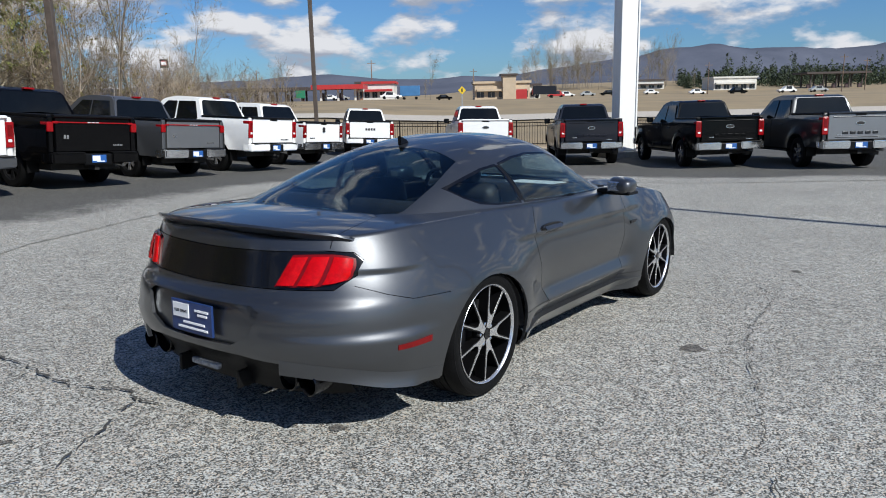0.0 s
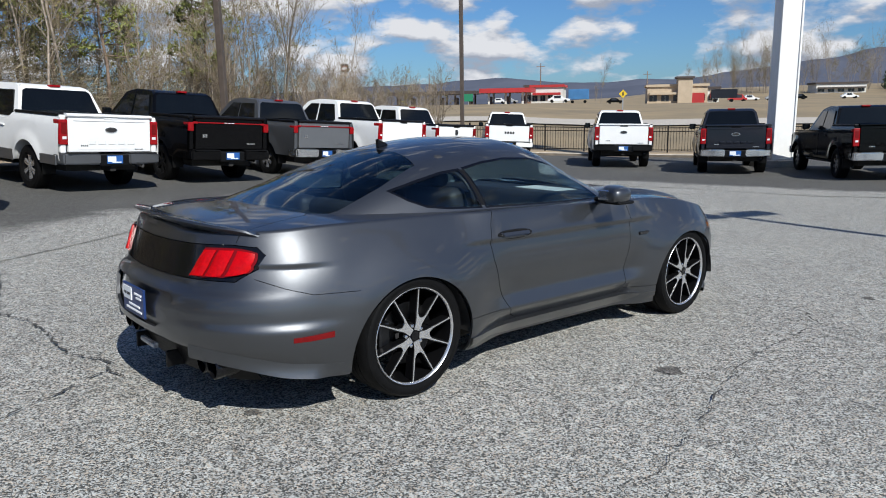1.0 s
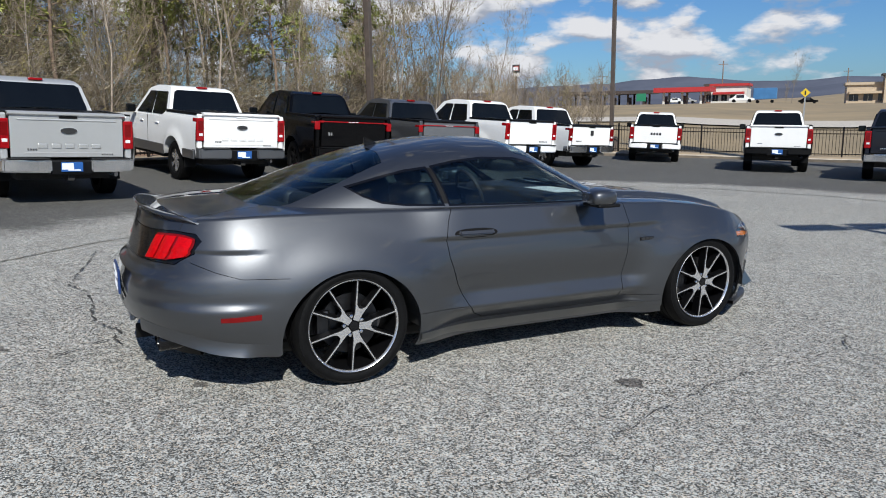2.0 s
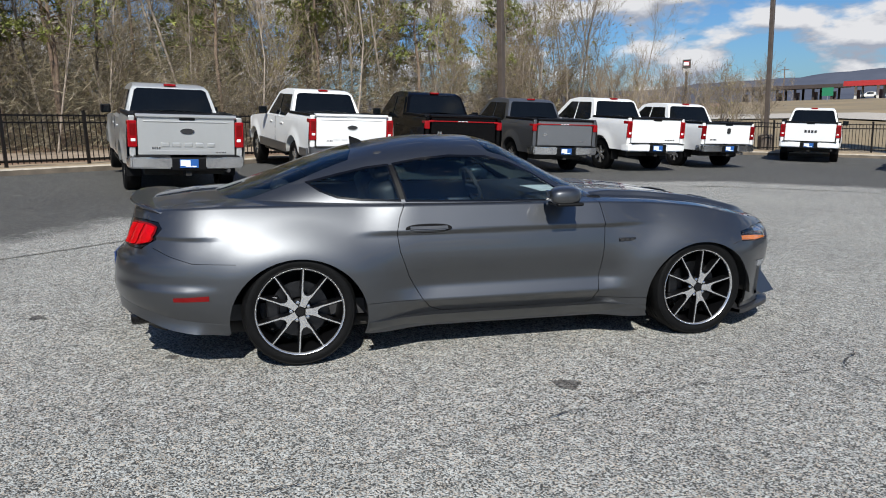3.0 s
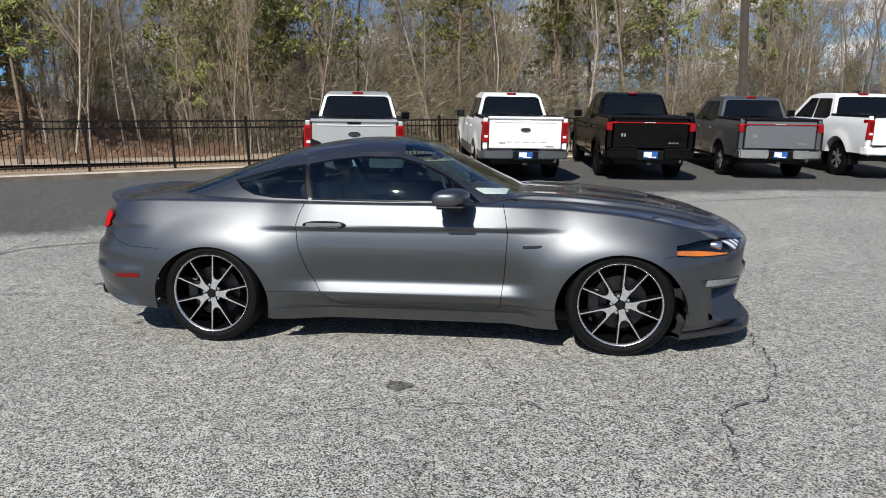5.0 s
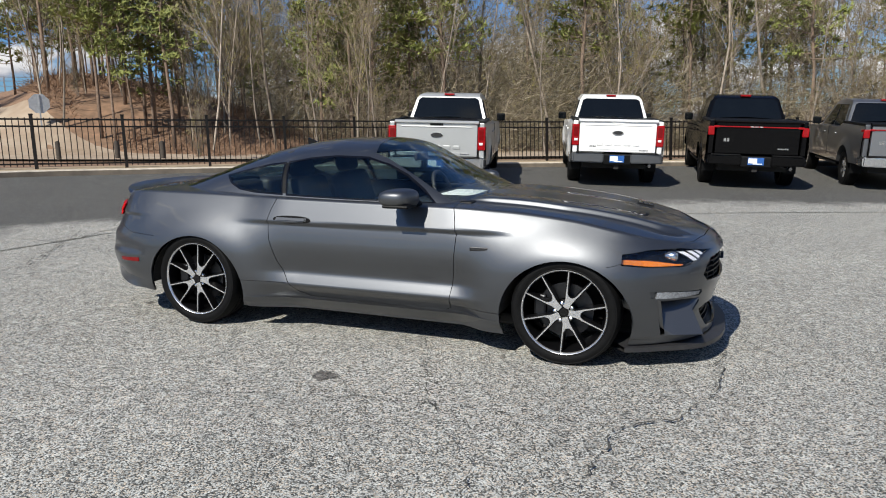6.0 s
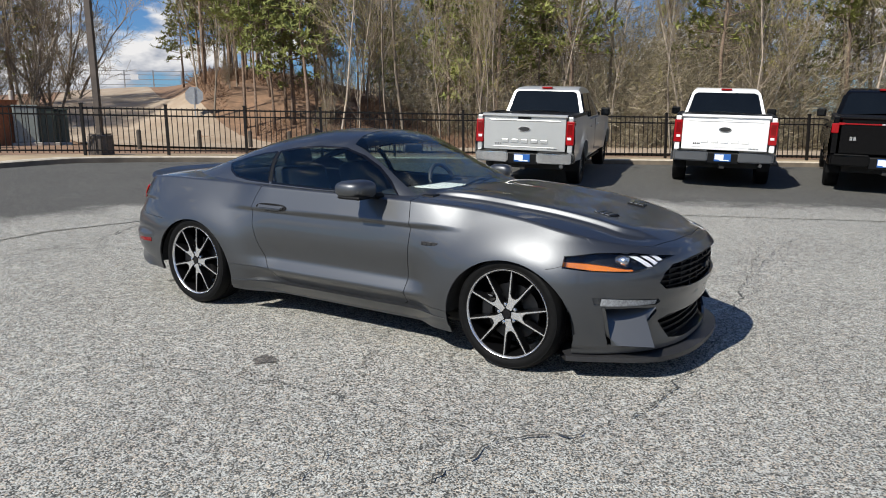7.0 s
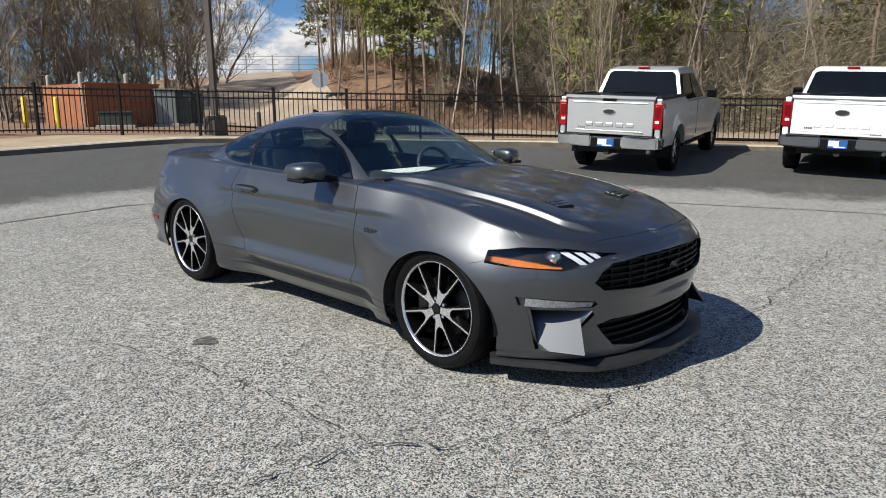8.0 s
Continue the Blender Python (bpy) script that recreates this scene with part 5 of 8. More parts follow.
def coupe_shell():
    bm = bmesh.new()
    ss = [k / 24 for k in range(24)] + [1 + k / 64 for k in range(64)] + [2 + k / 28 for k in range(29)]
    NT, NQ = 60, 30
    rows = []
    for s in ss:
        zt = body_top(s)
        xm = car_plan(s, 0.4)[0]
        zb = CAR_BOT(xm)
        col = []
        for k in range(NT + 1):
            z = zb + (zt - zb) * k / NT
            x, y = car_plan(s, z)
            col.append(bm.verts.new((x, -y, z)))
        xe, ye = col[-1].co.x, -col[-1].co.y
        yr = min(0.66 - 0.115 * (min(max(xe, 1.9), 3.5) - 2.0), 0.72 * ye)
        band = min(0.010, 0.1 * ye)
        stops = [ye + (yr + band - ye) * ((k + 1) / 10) for k in range(10)] + [yr + band - 2 * band * (k + 1) / 4 for k in range(4)] + [(yr - band) * (1 - (k + 1) / 16) for k in range(16)]
        for y in stops:
            col.append(bm.verts.new((xe, -y, hood_z(xe, y, max(ye, 1e-5), zt))))
        rows.append(col)
    for a, b in zip(rows, rows[1:]):
        for k in range(NT + NQ):
            if (a[k].co - a[k + 1].co).length < 1e-6 and (b[k].co - b[k + 1].co).length < 1e-6:
                continue
            bm.faces.new((a[k], b[k], b[k + 1], a[k + 1]))
    return shell(bm, 0.016)


ROOF = spline((-0.64, -0.45, -0.2, 0.1, 0.4, 0.7, 0.95, 1.2, 1.36, 1.55, 1.75, 1.95, 2.14), (0.965, 1.010, 1.095, 1.205, 1.295, 1.350, 1.372, 1.372, 1.350, 1.262, 1.155, 1.055, 0.955))
CABIN_Y = spline((-0.64, -0.4, -0.1, 0.3, 0.7, 1.2, 1.7, 2.0, 2.14), (0.60, 0.655, 0.715, 0.765, 0.79, 0.80, 0.795, 0.775, 0.70))


def cabin_shell():
    bm = bmesh.new()
    rows = []
    n = 78
    for k in range(n + 1):
        x = -0.64 + 2.78 * k / n
        zc, yb, zb = ROOF(x), CABIN_Y(x), 0.90
        H = zc - zb
        p = ((yb, zb), (yb * 0.865, zb + 0.74 * H), (yb * 0.64, zc), (0.0, zc))
        col = []
        for j in range(25):
            t = (j / 24) ** 0.9
            c = ((1 - t) ** 3, 3 * (1 - t) ** 2 * t, 3 * (1 - t) * t * t, t ** 3)
            y = sum(w * q[0] for w, q in zip(c, p))
            z = sum(w * q[1] for w, q in zip(c, p))
            col.append(bm.verts.new((x, -y, z)))
        rows.append(col)
    for a, b in zip(rows, rows[1:]):
        for k in range(24):
            bm.faces.new((a[k], b[k], b[k + 1], a[k + 1]))
    return shell(bm, 0.006)


def boolean_mesh(solid, cutter_bm, op):
    a = bpy.data.objects.new("cut_a", solid)
    cm = bpy.data.meshes.new("cutter")
    bmesh.ops.recalc_face_normals(cutter_bm, faces=cutter_bm.faces)
    cutter_bm.to_mesh(cm)
    cutter_bm.free()
    b = bpy.data.objects.new("cut_b", cm)
    scene.collection.objects.link(a)
    scene.collection.objects.link(b)
    md = a.modifiers.new("cut", "BOOLEAN")
    md.object, md.operation, md.solver = b, op, "EXACT"
    dg = bpy.context.evaluated_depsgraph_get()
    me = bpy.data.meshes.new_from_object(a.evaluated_get(dg), depsgraph=dg)
    for o in (a, b):
        bpy.data.objects.remove(o)
    bpy.data.meshes.remove(cm)
    return me


class Skin:
    """An outer skin, its solid, and the smooth normals that cut panels take over."""
    def __init__(self, outer, solid):
        self.solid, self.outer = solid, outer
        self.co = [v.co.copy() for v in outer.vertices]
        self.no = [v.normal.copy() for v in outer.vertices]
        self.polys = [tuple(p.vertices) for p in outer.polygons]
        self.tree = BVHTree.FromPolygons(self.co, self.polys)

    def normal_at(self, p):
        loc, no, idx, dist = self.tree.find_nearest(p)
        vs = self.polys[idx]
        w = poly_3d_calc([self.co[i] for i in vs], loc)
        n = Vector((0, 0, 0))
        for i, k in zip(vs, w):
            n += self.no[i] * k
        return n.normalized(), dist

    def panel(self, name, cutter, op, mat, parent, label=""):
        cutters = cutter if isinstance(cutter, list) else [cutter]
        me = self.solid
        for c in cutters:
            me = boolean_mesh(me, c, op)
        me.materials.clear()
        me.materials.append(mat)
        me.shade_smooth()
        normals = [None] * len(me.loops)
        cache = {}
        for p in me.polygons:
            for li in p.loop_indices:
                vi = me.loops[li].vertex_index
                if vi not in cache:
                    cache[vi] = self.normal_at(me.vertices[vi].co)
                n, d = cache[vi]
                if d < 0.004 and n.dot(p.normal) > 0.6:
                    normals[li] = n
                else:
                    normals[li] = p.normal.copy()
        if len(me.loops):
            me.normals_split_custom_set(normals)
        ob = new(name, me)
        ob.parent = parent
        if label:
            ob["label"] = label
        return ob


def grown(poly, d):
    """A polygon with its edges moved outwards by d."""
    n = len(poly)
    area = sum(poly[k][0] * poly[(k + 1) % n][1] - poly[(k + 1) % n][0] * poly[k][1] for k in range(n))
    sg = 1 if area > 0 else -1
    out = []
    for k in range(n):
        p0, p1, p2 = Vector(poly[k - 1]), Vector(poly[k]), Vector(poly[(k + 1) % n])
        a, b = (p1 - p0).normalized(), (p2 - p1).normalized()
        na, nb = Vector((a.y, -a.x)) * sg, Vector((b.y, -b.x)) * sg
        m = (na + nb)
        m = m / max(0.35, m.dot(na)) if m.length > 1e-6 else na
        out.append(tuple(p1 + m * d))
    return out


def mirrored(half):
    """Closed outline from the half with y >= 0, in order, by reflection."""
    return list(half) + [(p[0], -p[1]) for p in reversed(half) if abs(p[1]) > 1e-6]


def mirrored_yz(half):
    return list(half) + [(-p[0], p[1]) for p in reversed(half) if abs(p[0]) > 1e-6]


def sheet(quads_fn, nu, nv, thick_dir=None):
    """A closed thin patch: quads_fn(u, v) outer point, thick_dir(u, v) inner point."""
    bm = bmesh.new()
    o = [[bm.verts.new(quads_fn(i / nu, j / nv)) for j in range(nv + 1)] for i in range(nu + 1)]
    for i in range(nu):
        for j in range(nv):
            bm.faces.new((o[i][j], o[i + 1][j], o[i + 1][j + 1], o[i][j + 1]))
    if thick_dir:
        q = [[bm.verts.new(thick_dir(i / nu, j / nv)) for j in range(nv + 1)] for i in range(nu + 1)]
        for i in range(nu):
            for j in range(nv):
                bm.faces.new((q[i][j], q[i][j + 1], q[i + 1][j + 1], q[i + 1][j]))
        rim = [(i, 0) for i in range(nu)] + [(nu, j) for j in range(nv)] + [(i, nv) for i in range(nu, 0, -1)] + [(0, j) for j in range(nv, 0, -1)]
        for a, b in zip(rim, rim[1:] + rim[:1]):
            bm.faces.new((o[a[0]][a[1]], q[a[0]][a[1]], q[b[0]][b[1]], o[b[0]][b[1]]))
    return bm


def nose_patch(y0, y1, z0, z1, off, depth, n=12, m=2, fn=nose_point):
    """A block that follows the nose (or tail) between heights; z0, z1 may be functions of y."""
    f0 = z0 if callable(z0) else (lambda y: z0)
    f1 = z1 if callable(z1) else (lambda y: z1)

    def pt(u, v, o):
        y = y0 + (y1 - y0) * u
        return fn(y, f0(y) + (f1(y) - f0(y)) * v, o)
    return sheet(lambda u, v: pt(u, v, off), n, m, lambda u, v: pt(u, v, off - depth))


def slant_patch(c, w, lean, z0, z1, off, depth, fn):
    """A leaning bar on the nose or tail."""
    def pt(u, v, o):
        return fn(c + w * (u - 0.5) + lean * (v - 0.5), z0 + (z1 - z0) * v, o)
    return sheet(lambda u, v: pt(u, v, off), 4, 4, lambda u, v: pt(u, v, off - depth))


def coupe_wheel(parent, x, y, side):
    """19 inch wheel: tyre, black barrel, ten machined spokes in five pairs, brake disc and caliper."""
    R, w = 0.343, 0.255
    o = side
    tyre = bmesh.new()
    h = w / 2
    half_side = [(0.262, 0.86), (0.267, 0.965), (0.274, 0.985), (0.277, 0.97), (0.292, 1.02), (0.310, 1.01), (0.318, 0.975), (0.322, 0.985), (0.334, 0.84), (0.342, 0.62), (0.343, 0.42), (0.336, 0.40), (0.336, 0.36), (0.343, 0.34), (0.343, 0.04), (0.336, 0.02)]
    lathe(tyre, [(r, -h * q) for r, q in half_side] + [(r, h * q) for r, q in reversed(half_side)], 72)
    wheel = part("wheel", tyre, M_RUBBER, parent, "low-profile black tyre on a machined wheel", True, 40)
    wheel.matrix_local = pose(x, y, R)
    f = o * h
    rim = bmesh.new()
    lathe(rim, [(0.263, f * 0.90), (0.267, f * 0.975), (0.265, f * 0.995), (0.2585, f * 0.96), (0.2555, f * 0.88)], 72)
    part("rim_lip", rim, M_ALLOY, wheel, "machined bright rim lip", True, 50)
    bar = bmesh.new()
    lathe(bar, [(0.255, f * 0.88), (0.246, f * 0.6), (0.236, 0.0), (0.238, -f * 0.8)], 60)
    part("barrel", bar, M_BLACKWHEEL, wheel, "gloss black barrel", True, 50)
    # spokes: five forked webs, dark flanks with bright faces
    dark, bright = bmesh.new(), bmesh.new()

    def polar(r, a):
        return (math.sin(a) * r, math.cos(a) * r)
    for k in range(5):
        base = 2 * math.pi * k / 5 + 0.384
        for sg in (-1, 1):
            p0, pm, p1 = (Vector(polar(r, base + sg * a)) for r, a in ((0.118, 0.265), (0.18, 0.28), (0.257, 0.292)))
            for bm, w0, wm, w1, fa, fb in ((dark, 0.0115, 0.0098, 0.0090, 0.45, 0.885), (bright, 0.0046, 0.0034, 0.0030, 0.86, 0.905)):
                rings = []
                for p, ww in ((p0, w0), (pm, wm), (p1, w1)):
                    t = (p1 - p0).normalized()
                    nn = Vector((-t.y, t.x)) * ww
                    rings.append([bm.verts.new((q.x, f * d2, q.y)) for q, d2 in ((p + nn, fb), (p - nn, fb), (p - nn * 1.25, fa), (p + nn * 1.25, fa))])
                for a, b in zip(rings, rings[1:]):
                    for j in range(4):
                        bm.faces.new((a[j], a[(j + 1) % 4], b[(j + 1) % 4], b[j]))
                bm.faces.new(rings[0])
                bm.faces.new(rings[-1][::-1])
        # the solid fork near the hub
        for bm, fa, fb, g in ((dark, 0.5, 0.882, 0.05), (bright, 0.84, 0.904, 0.0)):
            prism(bm, [polar(r, base + a) for r, a in ((0.036, -0.55 - g), (0.036, 0.55 + g), (0.075, 0.29 + g), (0.128, 0.295 + g), (0.127, 0.235), (0.106, 0.13), (0.102, 0.0), (0.106, -0.13), (0.127, -0.235), (0.128, -0.295 - g), (0.075, -0.29 - g))], f * fa, f * fb)
    lathe(dark, [(0.070, f * 0.5), (0.066, f * 0.74), (0.034, f * 0.82), (0.029, f * 0.88), (0.001, f * 0.88)], 32)
    part("spoke_flank", dark, M_BLACKWHEEL, wheel, "gloss black spoke pockets")
    part("spoke_face", bright, M_ALLOY, wheel, "machined bright spoke faces")
    for k in range(5):
        a = 2 * math.pi * (k + 0.5) / 5 + 0.384
        nut = bmesh.new()
        lathe(nut, [(0.011, f * 0.72), (0.011, f * 0.87), (0.006, f * 0.89), (0.001, f * 0.89)], 6)
        part("lug_nut", nut, M_CHROME, wheel).matrix_local = pose(0.056 * math.sin(a), 0, 0.056 * math.cos(a))
    part("hub_cap", lathe(bmesh.new(), [(0.026, f * 0.86), (0.025, f * 0.905), (0.001, f * 0.91)], 24), M_GLOSSBLACK, wheel, "black centre cap", True)
    disc = bmesh.new()
    lathe(disc, [(0.075, f * 0.30), (0.172, f * 0.30), (0.172, f * 0.10), (0.075, f * 0.10)], 48)
    part("brake_disc", disc, M_DISC, wheel)
    cal = bmesh.new()
    box(cal, -0.20, -0.12, min(f * 0.05, f * 0.5), max(f * 0.05, f * 0.5), -0.05, 0.09, 0.015)
    part("brake_caliper", cal, M_DISC, wheel, "grey brake caliper")


def build_coupe():
    h = radians(54.44)
    m = lot_pose(-0.541 + 1.36 * math.cos(h), 4.165 + 1.36 * math.sin(h), 54.44) @ Matrix.Translation((-1.36, 0, 0))
    car = thing("coupe", m, "dark metallic grey two-door sports coupe on ten-spoke black and silver wheels", "car")
    body_skin = Skin(*coupe_shell())
    cabin_skin = Skin(*cabin_shell())

    # outlines of what is cut from the skins
    door = [(0.655, 1.10), (0.655, 0.955), (0.622, 0.88), (0.602, 0.80), (0.618, 0.68), (0.675, 0.52), (0.755, 0.38), (0.815, 0.31), (0.90, 0.272), (1.90, 0.255), (1.955, 0.285), (1.985, 0.5), (2.005, 0.78), (1.985, 0.90), (1.94, 1.10)]
    hood = mirrored([(2.00, 0.0), (2.00, 0.745), (2.5, 0.785), (2.9, 0.80), (3.18, 0.775), (3.34, 0.68), (3.44, 0.52), (3.50, 0.28), (3.525, 0.0)])
    deck = mirrored([(-0.43, 0.0), (-0.40, 0.50), (-0.43, 0.54), (-0.66, 0.60), (-0.90, 0.64), (-1.2, 0.64), (-1.2, 0.0)])
    grille = mirrored_yz([(0.0, 0.695), (0.30, 0.693), (0.50, 0.672), (0.565, 0.630), (0.60, 0.578), (0.545, 0.535), (0.30, 0.522), (0.0, 0.520)])
    intake = mirrored_yz([(0.0, 0.365), (0.46, 0.368), (0.54, 0.345), (0.44, 0.225), (0.30, 0.205), (0.0, 0.200)])
    lamp = [(0.955, 0.682), (0.90, 0.712), (0.80, 0.740), (0.68, 0.742), (0.56, 0.722), (0.44, 0.716), (0.56, 0.700), (0.615, 0.672), (0.72, 0.645), (0.86, 0.650), (0.945, 0.668)]
    fog = [(0.862, 0.503), (0.58, 0.482), (0.56, 0.462), (0.58, 0.446), (0.850, 0.458)]
    pocket = [(0.825, 0.448), (0.585, 0.430), (0.560, 0.405), (0.70, 0.222), (0.775, 0.222)]
    tail = [(0.0, 0.866), (0.42, 0.874), (0.62, 0.884), (0.715, 0.876), (0.752, 0.842), (0.745, 0.780), (0.690, 0.722), (0.45, 0.716), (0.0, 0.708)]
    plate_rec = mirrored_yz([(0.0, 0.638), (0.36, 0.640), (0.41, 0.615), (0.36, 0.500), (0.25, 0.448), (0.0, 0.442)])
    valance = mirrored_yz([(0.0, 0.405), (0.30, 0.405), (0.40, 0.395), (0.60, 0.380), (0.68, 0.33), (0.72, 0.20), (0.70, 0.10), (0.0, 0.10)])
    arch_poly = [(0.408 * math.cos(a * math.pi / 30), 0.290 + 0.378 * math.sin(a * math.pi / 30)) for a in range(60)]

    def flip(p):
        return [(-a, b) for a, b in p]

    cut = bmesh.new()
    for cx in (0.0, 2.72):
        for s in (-1, 1):
            prism(cut, [(cx + a, b) for a, b in arch_poly], s * 0.55, s * 1.3)
    for s in (-1, 1):
        prism(cut, grown(door, 0.0045), s * 0.735, s * 1.3)
    def slit(pts, w=0.0014):
        up = [(x + w * 0.4, z + w) for x, z in pts]
        dn = [(x - w * 0.4, z - w) for x, z in reversed(pts)]
        return up + dn
    cut_slit = bmesh.new()
    for s in (-1, 1):
        prism(cut_slit, slit([(-0.83, 0.735), (-0.72, 0.69), (-0.60, 0.655), (-0.36, 0.648)]), s * 0.6, s * 1.3)
        prism(cut_slit, slit([(0.40, 0.372), (0.50, 0.370), (0.752, 0.366)]), s * 0.6, s * 1.3)
        prism(cut_slit, slit([(1.985, 0.300), (2.15, 0.298), (2.33, 0.297)]), s * 0.6, s * 1.3)
        prism(cut_slit, slit([(3.06, 0.672), (3.01, 0.655), (2.965, 0.645)]), s * 0.6, s * 1.3)
    cut_top, cut_ends, cut_tail, cut_cabin = bmesh.new(), bmesh.new(), bmesh.new(), bmesh.new()
    prism(cut_cabin, mirrored([(-0.42, 0.0), (-0.42, 0.50), (-0.1, 0.62), (0.4, 0.70), (1.0, 0.725), (1.85, 0.715), (1.97, 0.55), (2.02, 0.0)]), 0.75, 1.3, "z")
    prism(cut_top, grown(hood, 0.004), 0.68, 1.3, "z")
    prism(cut_top, grown(deck, 0.004), 0.895, 1.3, "z")
    for p, a, b in ((grille, 3.2, 3.9), (intake, 3.2, 3.9), (grown(lamp, 0.004), 3.05, 3.9), (grown(flip(lamp), 0.004), 3.05, 3.9), (pocket, 3.0, 3.9), (flip(pocket), 3.0, 3.9), (fog, 3.0, 3.9), (flip(fog), 3.0, 3.9), (plate_rec, -0.95, -1.4), (valance, -0.7, -1.4)):
        prism(cut_ends, p, a, b, "x")
    prism(cut_tail, grown(mirrored_yz(tail), 0.004), -0.62, -1.4, "x")
    body_skin.panel("body", [cut, cut_slit, cut_top, cut_ends, cut_tail, cut_cabin], "DIFFERENCE", P_COUPE, car)
    for s in (-1, 1):
        d = body_skin.panel("door", prism(bmesh.new(), door, s * 0.739, s * 1.3), "INTERSECT", P_COUPE, car)
        hb = bmesh.new()
        prism(hb, [(0.672, 0.822), (0.692, 0.840), (0.908, 0.840), (0.928, 0.822), (0.908, 0.808), (0.692, 0.808)], s * (car_y(0.8, 0.82) - 0.01), s * (car_y(0.8, 0.82) + 0.030))
        bmesh.ops.bevel(hb, geom=list(hb.edges), offset=0.008, segments=2, affect="EDGES")
        for v in hb.verts:
            # the pull leans back towards its upper edge
            if abs(v.co.y) > car_y(0.8, 0.82) + 0.010:
                v.co.y -= s * 0.020 * smooth01(0.808, 0.842, v.co.z)
        part("door_handle", hb, P_COUPE, d, "body-coloured pull handle", True)
        # a thin black oval on the door skin stands in for the handle's shade
        part("handle_recess", prism(bmesh.new(), [(0.80 + 0.148 * math.copysign(abs(math.cos(a * math.pi / 16)) ** 0.7, math.cos(a * math.pi / 16)), 0.817 + 0.028 * math.sin(a * math.pi / 16)) for a in range(32)], s * 0.86, s * (car_y(0.8, 0.816) + 0.0045)), M_GLOSSBLACK, d, "black oval plate that paints the shade round the handle")
    hd = body_skin.panel("hood", prism(bmesh.new(), hood, 0.68, 1.3, "z"), "INTERSECT", P_COUPE, car, "sculpted hood with two vents")
    for s in (-1, 1):
        z_at = hood_z(3.08, 0.31, 0.86, CAR_SH(3.08))
        tilt = math.degrees(math.atan2(hood_z(3.02, 0.31, 0.86, CAR_SH(3.02)) - hood_z(3.14, 0.31, 0.86, CAR_SH(3.14)), 0.12))
        ven = part("hood_vent", box_bm(-0.058, 0.058, -0.062, 0.062, -0.012, 0.003, bevel=0.003), M_BLACKPLASTIC, hd, "black hood vent")
        ven.matrix_local = pose(3.08, s * 0.31, z_at + 0.002, 0, tilt, s * 8)
        for k in range(3):
            part("vent_slat", box_bm(-0.052 + 0.036 * k, -0.026 + 0.036 * k, -0.060, 0.060, 0.002, 0.008, bevel=0.002), P_COUPE, ven)
    body_skin.panel("trunk_lid", prism(bmesh.new(), deck, 0.895, 1.3, "z"), "INTERSECT", P_COUPE, car)

    # cabin: glass and its black surrounds
    quarter = [(0.095, 1.085), (0.16, 1.045), (0.26, 1.008), (0.40, 0.992), (0.635, 0.985), (0.585, 1.185), (0.45, 1.168), (0.28, 1.130)]
    front_w = [(0.690, 0.983), (1.2, 0.975), (1.800, 0.966), (1.705, 1.035), (1.57, 1.12), (1.42, 1.19), (1.25, 1.235), (1.0, 1.240), (0.80, 1.222), (0.635, 1.192)]
    screen = mirrored([(2.075, 0.0), (2.05, 0.35), (1.93, 0.690), (1.66, 0.605), (1.40, 0.550), (1.295, 0.525), (1.265, 0.40), (1.25, 0.0)])
    back = mirrored([(0.395, 0.0), (0.385, 0.30), (0.345, 0.475), (0.05, 0.535), (-0.25, 0.565), (-0.40, 0.545), (-0.455, 0.35), (-0.47, 0.0)])
    pillar = [(0.647, 0.985), (0.678, 0.985), (0.624, 1.192), (0.598, 1.192)]
    cc, cp = bmesh.new(), bmesh.new()
    for s in (-1, 1):
        prism(cc, grown(quarter, 0.014), s * 0.45, s * 1.2)
        prism(cc, grown(front_w, 0.014), s * 0.45, s * 1.2)
        prism(cp, grown(pillar, 0.001), s * 0.45, s * 1.2)
    c2, c3 = bmesh.new(), bmesh.new()
    prism(c2, grown(screen, 0.010), 0.93, 1.6, "z")
    prism(c2, grown(back, 0.010), 0.93, 1.6, "z")
    box(c3, -0.72, 2.3, -0.85, 0.85, 0.5, 0.905)
    cabin_skin.panel("roof", [cc, cp, c2, c3], "DIFFERENCE", P_COUPE, car, "fastback roof with slim pillars")
    for s in (-1, 1):
        for nm, poly in (("quarter_window", quarter), ("door_window", front_w)):
            g = cabin_skin.panel(nm, prism(bmesh.new(), grown(poly, 0.001), s * 0.45, s * 1.2), "INTERSECT", M_TINT, car, "tinted side glass")
            g.visible_shadow = False
            ring = bmesh.new()
            a = [ring.verts.new((p, s * 0.4, q)) for p, q in grown(poly, 0.0135)]
            b = [ring.verts.new((p, s * 1.2, q)) for p, q in grown(poly, 0.0135)]
            c = [ring.verts.new((p, s * 0.4, q)) for p, q in grown(poly, 0.0012)]
            d = [ring.verts.new((p, s * 1.2, q)) for p, q in grown(poly, 0.0012)]
            n = len(a)
            for k in range(n):
                j = (k + 1) % n
                for q in ((a[k], a[j], b[j], b[k]), (c[k], d[k], d[j], c[j]), (b[k], b[j], d[j], d[k]), (a[k], c[k], c[j], a[j])):
                    ring.faces.new(q)
            cabin_skin.panel("window_trim", ring, "INTERSECT", M_GLOSSBLACK, car, "glossy black window trim")
    for s in (-1, 1):
        cabin_skin.panel("pillar_trim", prism(bmesh.new(), pillar, s * 0.45, s * 1.2), "INTERSECT", M_BLACKPLASTIC, car, "black strip on the door pillar")
    ws = cabin_skin.panel("windscreen", prism(bmesh.new(), grown(screen, 0.008), 0.93, 1.6, "z"), "INTERSECT", M_SCREEN, car, "clear raked windscreen")
